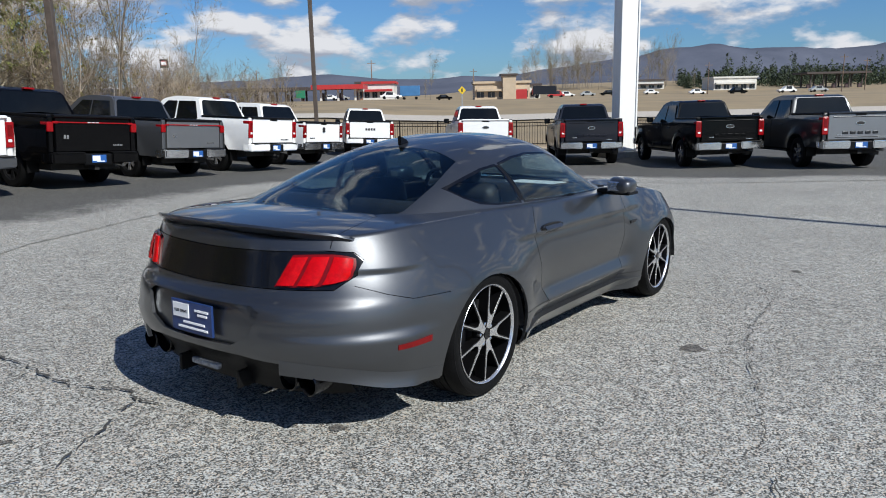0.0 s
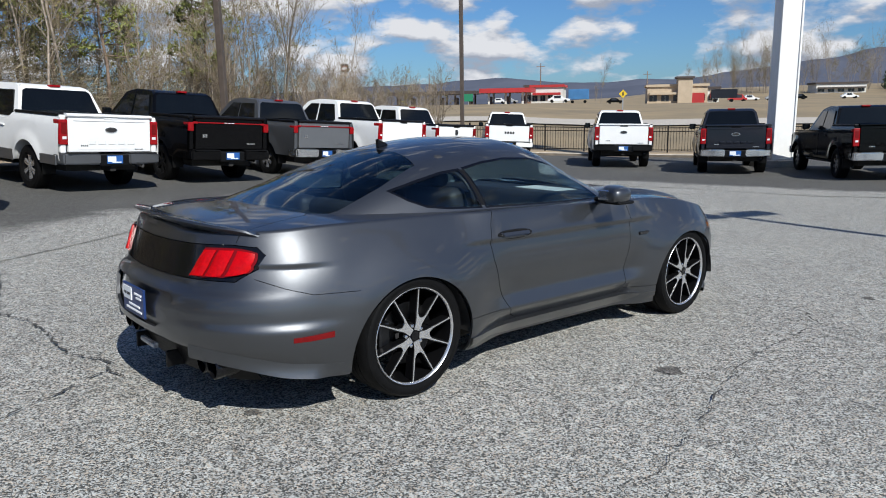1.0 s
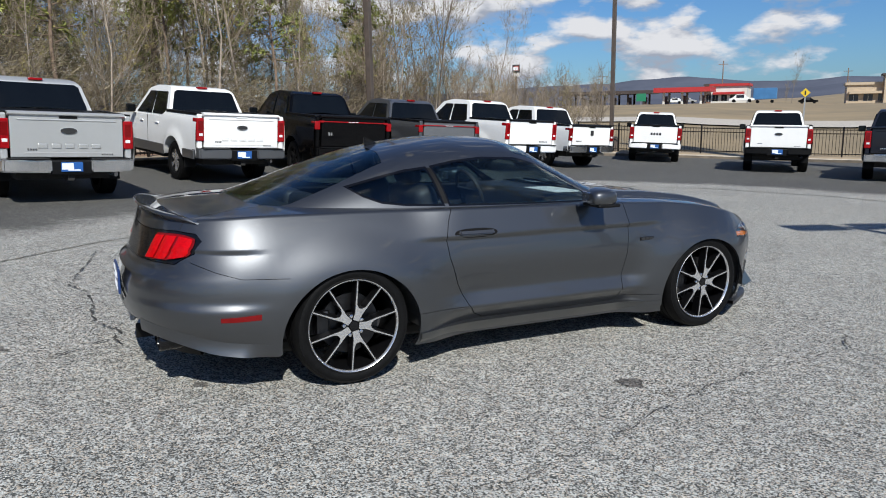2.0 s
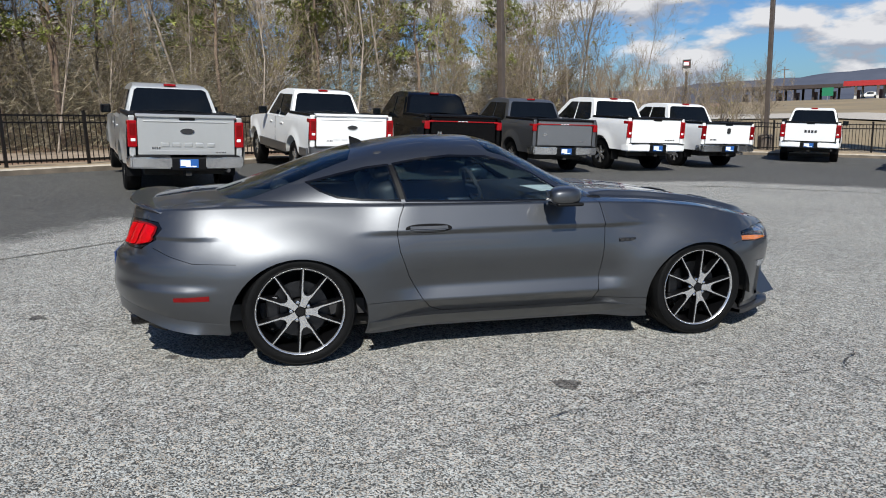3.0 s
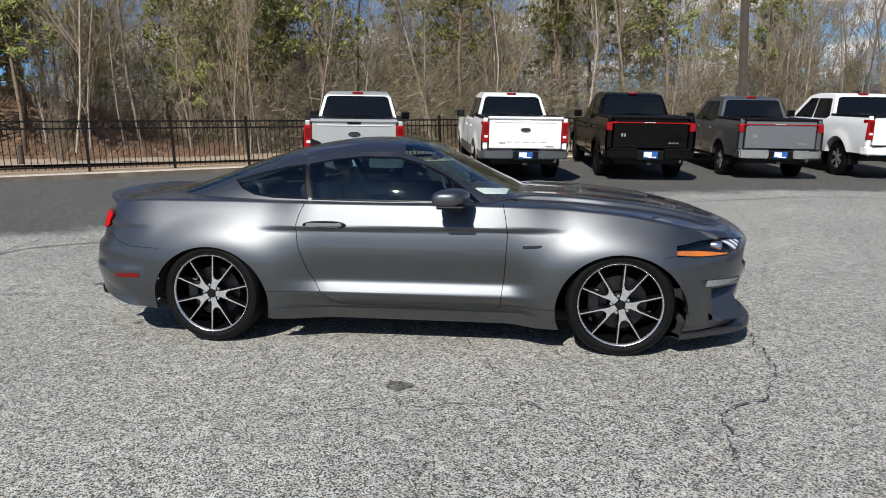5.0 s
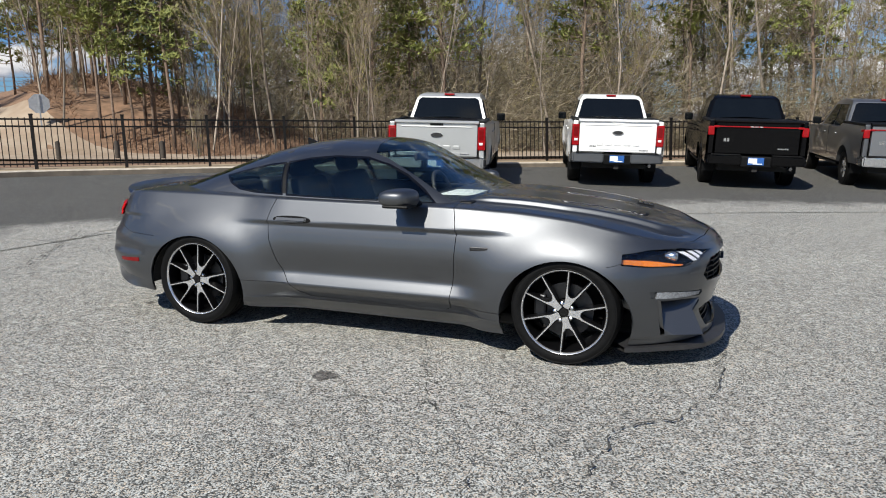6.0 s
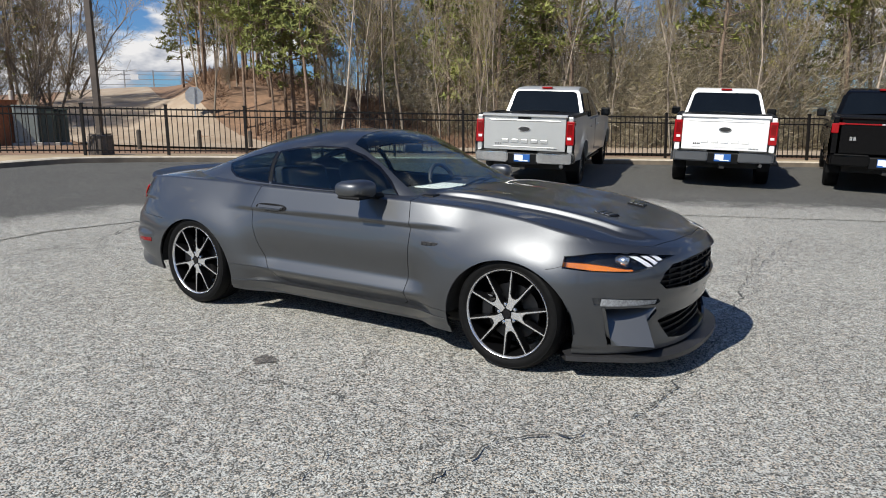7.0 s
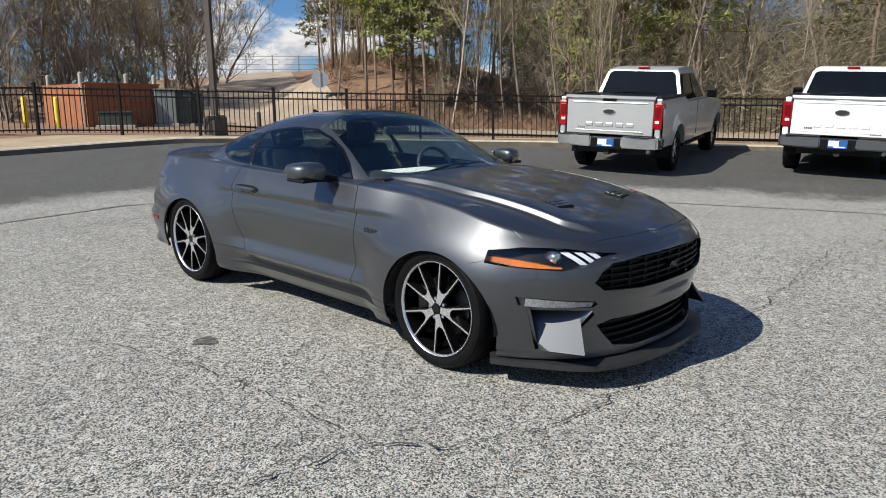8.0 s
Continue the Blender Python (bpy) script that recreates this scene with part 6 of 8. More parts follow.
    rw = cabin_skin.panel("rear_window", prism(bmesh.new(), grown(back, 0.008), 0.93, 1.6, "z"), "INTERSECT", M_TINTREAR, car, "sloping tinted rear window")
    ws.visible_shadow = rw.visible_shadow = False

    # tail: gloss panel, lamps of three bars, spoiler, valance, exhausts, plate
    tl = mirrored_yz(tail)
    body_skin.panel("tail_panel", prism(bmesh.new(), tl, -0.62, -1.4, "x"), "INTERSECT", M_GLOSSBLACK, car, "gloss black panel round the tail lamps")

    def lamp_skin(u, v, o, s):
        v2 = 0.5 + (v - 0.5) * (1 - 0.38 * u ** 5)
        z = 0.726 + 0.012 * u + (0.140 + 0.002 * u) * v2
        return tail_point(s * ((0.440 + 0.058 * v) * (1 - u) + (0.728 + 0.012 * math.sin(math.pi * v)) * u), z, o)
    for s in (-1, 1):
        lp = part("tail_lamp", sheet(lambda u, v: lamp_skin(u, v, 0.006, s), 14, 6, lambda u, v: lamp_skin(u, v, -0.012, s)), M_DARKRED, car, "red tail lamp with three leaning bars", True, 40)
        for c in (0.03, 0.36, 0.69):
            def bar(u, v, o):
                return lamp_skin(c + 0.27 * u, 0.06 + 0.88 * v, o, s)
            part("lamp_bar", sheet(lambda u, v: bar(u, v, 0.008 + 0.012 * math.sin(math.pi * min(1.0, 0.15 + u * 0.8))), 5, 5, lambda u, v: bar(u, v, 0.0)), M_RED, lp, "", True, 50)
    sp = bmesh.new()
    rows = []
    for k in range(41):
        y = -0.70 + 1.40 * k / 40
        u = abs(y) / 0.70
        xe = tail_point(y, 0.93).x
        z = 0.965 - 0.035 * u ** 3
        end = 1 - smooth01(0.93, 1.0, u) * 0.75
        rows.append([sp.verts.new(p) for p in ((xe + 0.115, y, z - 0.002), (xe + 0.05, y, z + 0.008 * end), (xe - 0.022, y, z + 0.026 * end), (xe - 0.028, y, z + 0.016 * end), (xe + 0.010, y, z - 0.018), (xe + 0.08, y, z - 0.032))])
    for a, b in zip(rows, rows[1:]):
        for j in range(6):
            sp.faces.new((a[j], a[(j + 1) % 6], b[(j + 1) % 6], b[j]))
    sp.faces.new(rows[0])
    sp.faces.new(rows[-1][::-1])
    part("spoiler", sp, P_COUPE, car, "lip spoiler on the trunk edge", True, 40)
    part("rear_valance", nose_patch(-0.74, 0.74, 0.215, 0.425, -0.035, 0.04, 30, 4, tail_point), M_BLACKPLASTIC, car, "black rear diffuser", True)
    # the bumper's flared lower lip, from the wheel arch round over the tailpipes
    for s in (-1, 1):
        def lip(u, v, o):
            g = 1.026 - 0.70 * u
            z0 = CAR_BOT(car_plan(g, 0.3)[0])
            z = z0 - 0.008 + 0.070 * v
            (xa, ya), (xb, yb) = car_plan(g, z), car_plan(g + 0.01, z)
            t = Vector((xb - xa, yb - ya)).normalized()
            k = o + 0.042 * smooth01(0.0, 0.14, u) * (1 - v) ** 1.2 + 0.001
            return (xa - t.y * k, s * (ya + t.x * k), z)
        part("bumper_lip", sheet(lambda u, v: lip(u, v, 0.0), 40, 4, lambda u, v: lip(u, v, -0.02)), P_COUPE, car, "flared lower edge of the rear bumper", True, 40)
    part("plate_pan", nose_patch(-0.43, 0.43, 0.43, 0.65, -0.022, 0.02, 16, 2, tail_point), P_COUPE, car, "body-coloured recess for the plate", True)
    for y in (-0.22, 0.22):
        part("diffuser_fin", box_bm(-1.07, -0.85, y - 0.010, y + 0.010, 0.215, 0.30, bevel=0.004), M_BLACKPLASTIC, car)
    part("reflector", box_bm(-1.09, -1.06, -0.10, 0.10, 0.285, 0.315, bevel=0.008), M_FOG, car, "small reversing lamp in the diffuser")
    for s in (-1, 1):
        for y in (0.475, 0.60):
            tip = bmesh.new()
            lathe(tip, [(0.044, -0.66), (0.054, -0.90), (0.057, -0.955), (0.051, -0.96), (0.046, -0.93), (0.045, -0.78), (0.001, -0.78)], 24, "x")
            part("exhaust_tip", tip, M_GLOSSBLACK, car, "dark round tailpipe", True).matrix_local = pose(-0.03, s * y, 0.292)

        def marker(u, v, o):
            x = -0.715 + 0.20 * u
            z = 0.437 + 0.004 * u + (0.024 + 0.006 * u) * v
            k = max(0.0, (XA_R - x) / (XA_R - TAIL_X(z)))
            return (x, s * (car_y(x, z) * (1 - k ** N_R) ** (1 / N_R) + o), z)
        part("side_marker", sheet(lambda u, v: marker(u, v, 0.004), 8, 2, lambda u, v: marker(u, v, -0.02)), M_DARKRED, car, "red rear side marker", True)
    plate = part("plate", box_bm(-1.145, -1.132, -0.152, 0.152, 0.465, 0.617, bevel=0.003), M_NAVYPLATE, car, "blue dealer plate with a white panel reading TEST DRIVE")
    part("plate_panel", box_bm(-1.149, -1.144, 0.015, 0.135, 0.535, 0.603), M_PLATEWHITE, plate)
    for y0, y1, z in ((-0.13, -0.03, 0.575), (-0.12, -0.05, 0.555), (-0.12, 0.10, 0.485), (-0.10, 0.06, 0.51)):
        part("print_bar", box_bm(-1.1485, -1.144, y0, y1, z, z + 0.010), M_WHITETEXT, plate)
    txt = bpy.data.curves.new("plate_words", "FONT")
    txt.body, txt.size, txt.align_x, txt.extrude = "TEST DRIVE", 0.019, "CENTER", 0.0006
    txt.materials.append(M_CABIN)
    words = new("plate_words", txt)
    words.parent = plate
    words.matrix_local = Matrix.Translation((-1.1502, 0.075, 0.560)) @ Euler((radians(90), 0, radians(-90))).to_matrix().to_4x4()

    # nose: grille, intake, lamps, splitter
    part("grille_back", nose_patch(-0.62, 0.62, 0.49, 0.705, -0.055, 0.02, 26, 3), M_BLACKPLASTIC, car, "black grille backing", True)
    for k in range(5):
        z = 0.540 + 0.032 * k
        lim = 0.52 if k in (0, 4) else 0.575
        part("grille_bar", nose_patch(-lim, lim, z, z + 0.009, -0.030, 0.03, 26, 1), M_BLACKPLASTIC, car)
    for k in range(9):
        y = -0.48 + 0.12 * k
        part("grille_rib", nose_patch(y - 0.006, y + 0.006, 0.51, 0.692, -0.026, 0.03, 1, 1), M_BLACKPLASTIC, car)
    badge = bmesh.new()
    prism(badge, [(-0.075, 0.585), (-0.03, 0.600), (-0.005, 0.580), (0.02, 0.585), (0.06, 0.570), (0.035, 0.605), (0.075, 0.628), (0.03, 0.632), (0.0, 0.622), (-0.035, 0.630), (-0.06, 0.610)], 3.612, 3.632, "x")
    bmesh.ops.scale(badge, vec=(1, 0.72, 0.72), verts=badge.verts, space=Matrix.Translation((0, 0, -0.605)))
    part("grille_badge", badge, M_DISC, car, "small chrome emblem in the grille")
    part("intake_back", nose_patch(-0.60, 0.60, 0.17, 0.40, -0.085, 0.02, 26, 3), M_BLACKPLASTIC, car, "black lower intake", True)
    for k in range(4):
        z = 0.225 + 0.036 * k
        part("intake_bar", nose_patch(-0.50, 0.50, z, z + 0.010, -0.045, 0.03, 26, 1), M_BLACKPLASTIC, car)
    for s in (-1, 1):
        lens = body_skin.panel("headlamp", prism(bmesh.new(), [(s * a, b) for a, b in lamp], 3.054, 3.9, "x"), "INTERSECT", M_LENS, car, "swept headlamp with three white bars and amber corner")
        part("lamp_housing", nose_patch(s * 0.46, s * 0.925, lambda y: 0.625, lambda y: 0.735, -0.060, 0.015, 16, 3), M_BLACKPLASTIC, lens, "", True)
        part("amber_strip", nose_patch(s * 0.73, s * 0.925, lambda y: 0.650 + 0.018 * smooth01(0.84, 0.925, abs(y)), lambda y: 0.656 + 0.027 * smooth01(0.73, 0.86, abs(y)) - 0.004 * smooth01(0.88, 0.925, abs(y)), -0.012, 0.02, 14, 1), M_AMBER, lens, "amber turn signal", True)
        for c in (0.555, 0.610, 0.665):
            part("daytime_bar", slant_patch(s * c, 0.034, s * 0.055, 0.668, 0.724, -0.020, 0.02, nose_point), M_WHITELAMP, lens, "white daytime light bar")
        pr = bmesh.new()
        lathe(pr, [(0.034, 0.0), (0.034, 0.05), (0.026, 0.062), (0.001, 0.070)], 24, "x")
        pj = part("projector", pr, M_CHROME, lens, "round projector lens", True)
        q = nose_point(s * 0.765, 0.695, -0.085)
        pj.matrix_local = Matrix.Translation(q) @ Matrix.Rotation(s * radians(20), 4, "Z")
        part("fog_lamp", nose_patch(s * 0.59, s * 0.842, lambda y: 0.452 + 0.01 * (abs(y) - 0.59), lambda y: 0.476 + 0.075 * (abs(y) - 0.59), -0.010, 0.02, 12, 1), M_FOG, car, "slim clear fog lamp strip", True)
        part("fog_surround", nose_patch(s * 0.55, s * 0.875, 0.435, 0.515, -0.026, 0.02, 12, 1), P_COUPE, car, "recess round the fog lamp")
        # a flat facet under the fog lamp that leans back, with an open slot along its outer edge
        fn = Vector((0.36, s * 0.77, 0.53)).normalized()
        p0 = nose_point(s * 0.592, 0.43, -0.030)

        def facet(u, v, o):
            y = s * ((0.690 + 0.076 * u) * (1 - v) + (0.600 + 0.211 * u) * v)
            z = 0.228 + 0.204 * v
            return Vector((p0.x - (fn.y * (y - p0.y) + fn.z * (z - p0.z)) / fn.x, y, z)) + fn * o
        part("bumper_facet", sheet(lambda u, v: facet(u, v, 0.0), 6, 6, lambda u, v: facet(u, v, -0.012)), P_COUPE, car, "sloping facet under the fog lamp", True)

        def cheek(u, v, o):
            a = nose_point(s * (0.716 - 0.136 * v), 0.224 + 0.206 * v, -0.004)
            return a.lerp(facet(0.0, v, 0.0), u) + Vector((-0.3, -s * 0.9, 0)) * o
        part("pocket_cheek", sheet(lambda u, v: cheek(u, v, 0.0), 4, 6, lambda u, v: cheek(u, v, 0.01)), P_COUPE, car, "inner wall of the bumper pocket", True)

        def outer_wall(u, v, o):
            a = nose_point(s * (0.777 + 0.050 * v), 0.222 + 0.226 * v, -0.003)
            return a.lerp(facet(1.0, v, 0.0), u) + Vector((0, -s, 0)) * o
        part("pocket_wall", sheet(lambda u, v: outer_wall(u, v, 0.0), 4, 6, lambda u, v: outer_wall(u, v, 0.006)), P_COUPE, car, "outer wall of the bumper pocket", True)
        part("pocket_back", nose_patch(s * 0.56, s * 0.88, 0.21, 0.45, -0.20, 0.01, 10, 3), M_BLACKPLASTIC, car)
    sb = bmesh.new()
    rows = []
    for k in range(61):
        s = 2.15 + 0.85 * k / 60
        rows.append(s)
    ring_o, ring_i = [], []
    for s in rows:
        x, y = car_plan(s, 0.19)
        ring_o.append((x + 0.075 * smooth01(2.25, 2.6, s), y + 0.018 * (1 - smooth01(2.7, 3, s))))
        ring_i.append((x - 0.16, max(0, y - 0.16)))
    outline = [(x, -y) for x, y in ring_o] + [(x, y) for x, y in reversed(ring_o[:-1])]
    inner = [(x, -y) for x, y in ring_i] + [(x, y) for x, y in reversed(ring_i[:-1])]
    vo = [[sb.verts.new((x, y, z)) for x, y in outline] for z in (0.124, 0.152)]
    vi = [[sb.verts.new((x, y, z)) for x, y in inner] for z in (0.124, 0.182)]
    for k in range(len(outline) - 1):
        sb.faces.new((vo[0][k], vo[0][k + 1], vo[1][k + 1], vo[1][k]))
        sb.faces.new((vo[1][k], vo[1][k + 1], vi[1][k + 1], vi[1][k]))
        sb.faces.new((vo[0][k], vi[0][k], vi[0][k + 1], vo[0][k + 1]))
    part("splitter", sb, M_SATIN, car, "black chin splitter", True, 30)

    # sides: sills, mirrors, badges, liners
    for s in (-1, 1):
        sk = bmesh.new()
        rows = []
        for k in range(25):
            x = 0.415 + (2.315 - 0.415) * k / 24
            fl = 1 - smooth01(0.42, 0.75, x)
            yo = car_y(x, 0.25) + 0.040 * smooth01(0.42, 0.85, x) * (1 - smooth01(2.0, 2.22, x))
            rows.append([sk.verts.new((x, s * yy, z)) for yy, z in ((yo - 0.05, 0.262), (yo + 0.004 + 0.006 * fl, 0.250), (yo - 0.022 + 0.022 * fl, 0.212), (yo - 0.066 + 0.02 * fl, 0.166), (yo - 0.15, 0.156))])
        for a, b in zip(rows, rows[1:]):
            for j in range(4):
                sk.faces.new((a[j], a[j + 1], b[j + 1], b[j]))
        part("side_sill", sk, P_COUPE, car, "flared side sill", True, 28)
        mir = bmesh.new()
        bmesh.ops.create_uvsphere(mir, u_segments=28, v_segments=16, radius=1)
        for v in mir.verts:
            x, y, z = v.co
            sx = math.copysign(abs(x) ** 0.75, x)
            sy = math.copysign(abs(y) ** 0.6, y)
            sz = math.copysign(abs(z) ** 0.7, z)
            v.co = (1.660 + 0.105 * sx - 0.03 * sy, s * (0.995 + 0.098 * sy), 1.012 + 0.060 * sz * (1 - 0.12 * sy))
        mr = part("mirror", mir, P_COUPE, car, "body-coloured door mirror", True, 60)
        part("mirror_base", nose_arm(s), M_BLACKPLASTIC, mr, "black mirror foot", True)
        part("mirror_lower", box_bm(1.575, 1.755, min(s * 0.91, s * 1.08), max(s * 0.91, s * 1.08), 0.952, 0.975, bevel=0.012), M_BLACKPLASTIC, mr)
        part("mirror_glass", box_bm(1.556, 1.575, min(s * 0.925, s * 1.06), max(s * 0.925, s * 1.06), 0.978, 1.046, bevel=0.008), M_CHROME, mr, "mirror pane")
        bd = bmesh.new()
        yb = car_y(2.17, 0.70)
        box(bd, 2.105, 2.225, s * yb - 0.004, s * yb + 0.003, 0.686, 0.711, 0.003)
        bge = part("fender_badge", bd, M_DISC, car, "small chrome fender badge")
        for k in range(3):
            part("badge_mark", box_bm(2.117 + 0.035 * k, 2.140 + 0.035 * k, min(s * yb, s * (yb + 0.0045)), max(s * yb, s * (yb + 0.0045)), 0.690, 0.707), M_CABIN, bge)
        for cx in (0.0, 2.72):
            ln = bmesh.new()
            pts = [(cx + 0.415 * math.cos(math.pi * k / 20), 0.285 + 0.385 * math.sin(math.pi * k / 20)) for k in range(21)]
            a = [ln.verts.new((p, s * 0.925, q)) for p, q in pts]
            b = [ln.verts.new((p, s * 0.52, q)) for p, q in pts]
            for k in range(20):
                ln.faces.new((a[k], a[k + 1], b[k + 1], b[k]))
            ln.faces.new(b)
            part("wheel_liner", ln, M_UNDER, car)
        coupe_wheel(car, 0.0, s * 0.815, s)
        coupe_wheel(car, 2.72, s * 0.800, s)
    part("underbody", box_bm(-0.55, 3.30, -0.66, 0.66, 0.155, 0.235, bevel=0.02), M_UNDER, car, "dark floor pan")
    ant = bmesh.new()
    prism(ant, [(0.43, 1.30), (0.52, 1.315), (0.50, 1.335), (0.425, 1.362)], -0.012, 0.012)
    bmesh.ops.bevel(ant, geom=list(ant.edges), offset=0.005, segments=2, affect="EDGES")
    part("antenna_fin", ant, M_GLOSSBLACK, car, "black shark-fin antenna", True)
    # cabin fittings seen through the glass
    for s in (-1, 1):
        seat = part("seat", box_bm(0.75, 1.28, s * 0.37 - 0.25, s * 0.37 + 0.25, 0.36, 0.60, bevel=0.07, seg=3), M_SEAT, car, "black leather front seat", True)
        bk = box_bm(-0.07, 0.09, -0.24, 0.24, 0.0, 0.58, bevel=0.06, seg=3)
        part("backrest", bk, M_SEAT, seat, "", True).matrix_local = pose(0.76, s * 0.37, 0.52, 0, -18, 0)
        part("headrest", box_bm(-0.05, 0.06, -0.13, 0.13, 0.58, 0.78, bevel=0.045, seg=3), M_SEAT, seat, "", True).matrix_local = pose(0.75, s * 0.37, 0.52, 0, -16, 0)
        part("rear_backrest", box_bm(-0.12, 0.02, s * 0.30 - 0.27, s * 0.30 + 0.27, 0.50, 1.02, bevel=0.05, seg=3), M_SEAT, car, "", True)
    part("dashboard", box_bm(1.60, 2.03, -0.70, 0.70, 0.62, 0.982, bevel=0.05, seg=3), M_SEAT, car, "black dashboard", True)
    sw = bmesh.new()
    bmesh.ops.create_circle(sw, segments=8, radius=0.015)
    bmesh.ops.delete(sw, geom=list(sw.verts))
    ring = []
    for k in range(33):
        a = 2 * math.pi * k / 32
        ring.append((0.0, 0.18 * math.cos(a), 0.18 * math.sin(a)))
    tube(sw, ring, 0.016, 8)
    box(sw, -0.01, 0.02, -0.17, 0.17, -0.02, 0.03)
    part("steering_wheel", sw, M_SEAT, car, "", True).matrix_local = pose(1.47, 0.37, 0.92, 0, -22, 0)
    part("cabin_floor", box_bm(-0.55, 2.0, -0.74, 0.74, 0.26, 0.36), M_SEAT, car)
    part("parcel_shelf", box_bm(-0.50, -0.02, -0.60, 0.60, 0.88, 0.935, bevel=0.02), M_SEAT, car)
    part("paper_sheet", box_bm(1.72, 1.97, -0.42, -0.02, 0.985, 0.989), M_PAPER, car, "white sheet of paper on the dashboard")
    part("mirror_inside", box_bm(1.40, 1.43, -0.12, 0.12, 1.20, 1.26, bevel=0.015), M_SEAT, car)
    for s in (-1, 1):
        part("wiper", tube(bmesh.new(), [(2.04, s * 0.10 - 0.2, 0.995), (1.98, s * 0.1 + 0.1, 1.02), (1.97, s * 0.1 + 0.25, 1.02)], 0.008, 6), M_BLACKPLASTIC, car, "black wiper arm")
    part("cowl", box_bm(1.96, 2.06, -0.70, 0.70, 0.93, 0.975, bevel=0.015), M_BLACKPLASTIC, car)
    return car


def nose_arm(s):
    bm = bmesh.new()
    tube(bm, [(1.72, s * 0.80, 0.955), (1.70, s * 0.86, 0.965), (1.68, s * 0.93, 0.975)], 0.028, 8, 0.8)
    return bm


build_coupe()


# ---------- sealed lanes, cracks, stains ----------
def ray_hit(origin, d, a, b):
    e = b - a
    den = d.x * e.y - d.y * e.x
    if abs(den) < 1e-9:
        return None
    w = a - origin
    t = (w.x * e.y - w.y * e.x) / den
    u = (w.x * d.y - w.y * d.x) / den
    return t if t > 0 and 0 <= u <= 1 else None


SEAL_EDGE = [Vector(p) for p in ((14, -30), (7, -13), (3, -6), (-1.0, -1.6), (-3.6, -0.4), (-5.2, 1.1), (-5.6, 3.2), (-6.0, 5), (-6.2, 8), (-5.8, 10.5), (-5.0, 13.5), (-4.2, 16.3), (-2.3, 18.6), (0.5, 19.6), (3.2, 19.0), (6, 17.3), (11, 16.0), (20, 14.0), (36, 10))]


def build_sealed():
    """The sealed surface round the worn middle of the lot: one thin sheet whose coat wears out towards its inner edge."""
    vs, fs, coat = [], [], []
    n = 420
    steps = [0.25 * q for q in range(11)]
    cols = []
    loop = [Vector(p) for p in KERB]
    for k in range(n + 1):
        a = radians(10 + 285 * k / n)
        d = Vector((math.cos(a), math.sin(a)))
        inner = [t for p, q in zip(SEAL_EDGE, SEAL_EDGE[1:]) if (t := ray_hit(CENTRE, d, p, q))]
        outer = [t for p, q in zip(loop, loop[1:] + loop[:1]) if (t := ray_hit(CENTRE, d, p, q))]
        if not inner or not outer or min(inner) >= max(outer) - 0.05:
            cols.append(None)
            continue
        r0 = min(inner) - 1.5
        r1 = max(outer) - 0.002
        ids = []
        for st in [r0 + q for q in steps] + [max(r0 + 2.6, r0 + 2.5 + (r1 - r0 - 2.5) * q / 24) for q in range(1, 25)]:
            p = CENTRE + d * min(st, r1)
            ids.append(len(vs))
            coat.append(min(1.10, max(-0.6, (st - r0 - 1.25) / 1.3 + 0.5)))
            vs.append((p.x, p.y, lot_z(p.x, p.y) + 0.008))
        cols.append(ids)
    for a, b in zip(cols, cols[1:]):
        if a and b:
            for j in range(len(a) - 1):
                fs.append((a[j], a[j + 1], b[j + 1], b[j]))
    ob = part("pavement_sealed", (vs, fs), M_SEAL)
    at = ob.data.attributes.new("coat", "FLOAT", "POINT")
    at.data.foreach_set("value", coat)
    ob.data.shade_smooth()
    tagged(ob, "darker sealed asphalt under the parked trucks, worn along its edge", "pavement", kind="structure")


build_sealed()


def crack(points, width, seed):
    """A jagged crack: a thin dark ribbon that wanders and changes width."""
    rng = random.Random(seed)
    pts = [Vector(p) for p in points]
    path = []
    for a, b in zip(pts, pts[1:]):
        n = max(2, int((b - a).length / 0.035))
        s = Vector((-(b - a).y, (b - a).x)).normalized()
        for k in range(n):
            u = k / n
            w = noise.noise((seed * 3.1 + a.x * 2 + u * n * 0.11, a.y, 0)) * 0.05 + rng.gauss(0, 0.009)
            path.append(a + (b - a) * u + s * w)
    path.append(pts[-1])
    vs, fs = [], []
    for k, p in enumerate(path):
        d = (path[min(k + 1, len(path) - 1)] - path[max(0, k - 1)]).normalized()
        s = Vector((-d.y, d.x))
        w = 0.82 * width * rng.uniform(0.1, 1.3) * (0.55 + 0.6 * abs(noise.noise((k * 0.09, seed, 2))))
        for g in (-1, 1):
            q = p + s * w * g * 0.5
            vs.append((q.x, q.y, lot_z(q.x, q.y) + 0.016))
    for k in range(len(path) - 1):
        if rng.random() < 0.86:
            fs.append((2 * k, 2 * k + 1, 2 * k + 3, 2 * k + 2))
    ob = part("crack", (vs, fs), M_CRACK)
    tagged(ob, "jagged dark crack in the asphalt", "crack", "asphalt cracks", kind="structure")


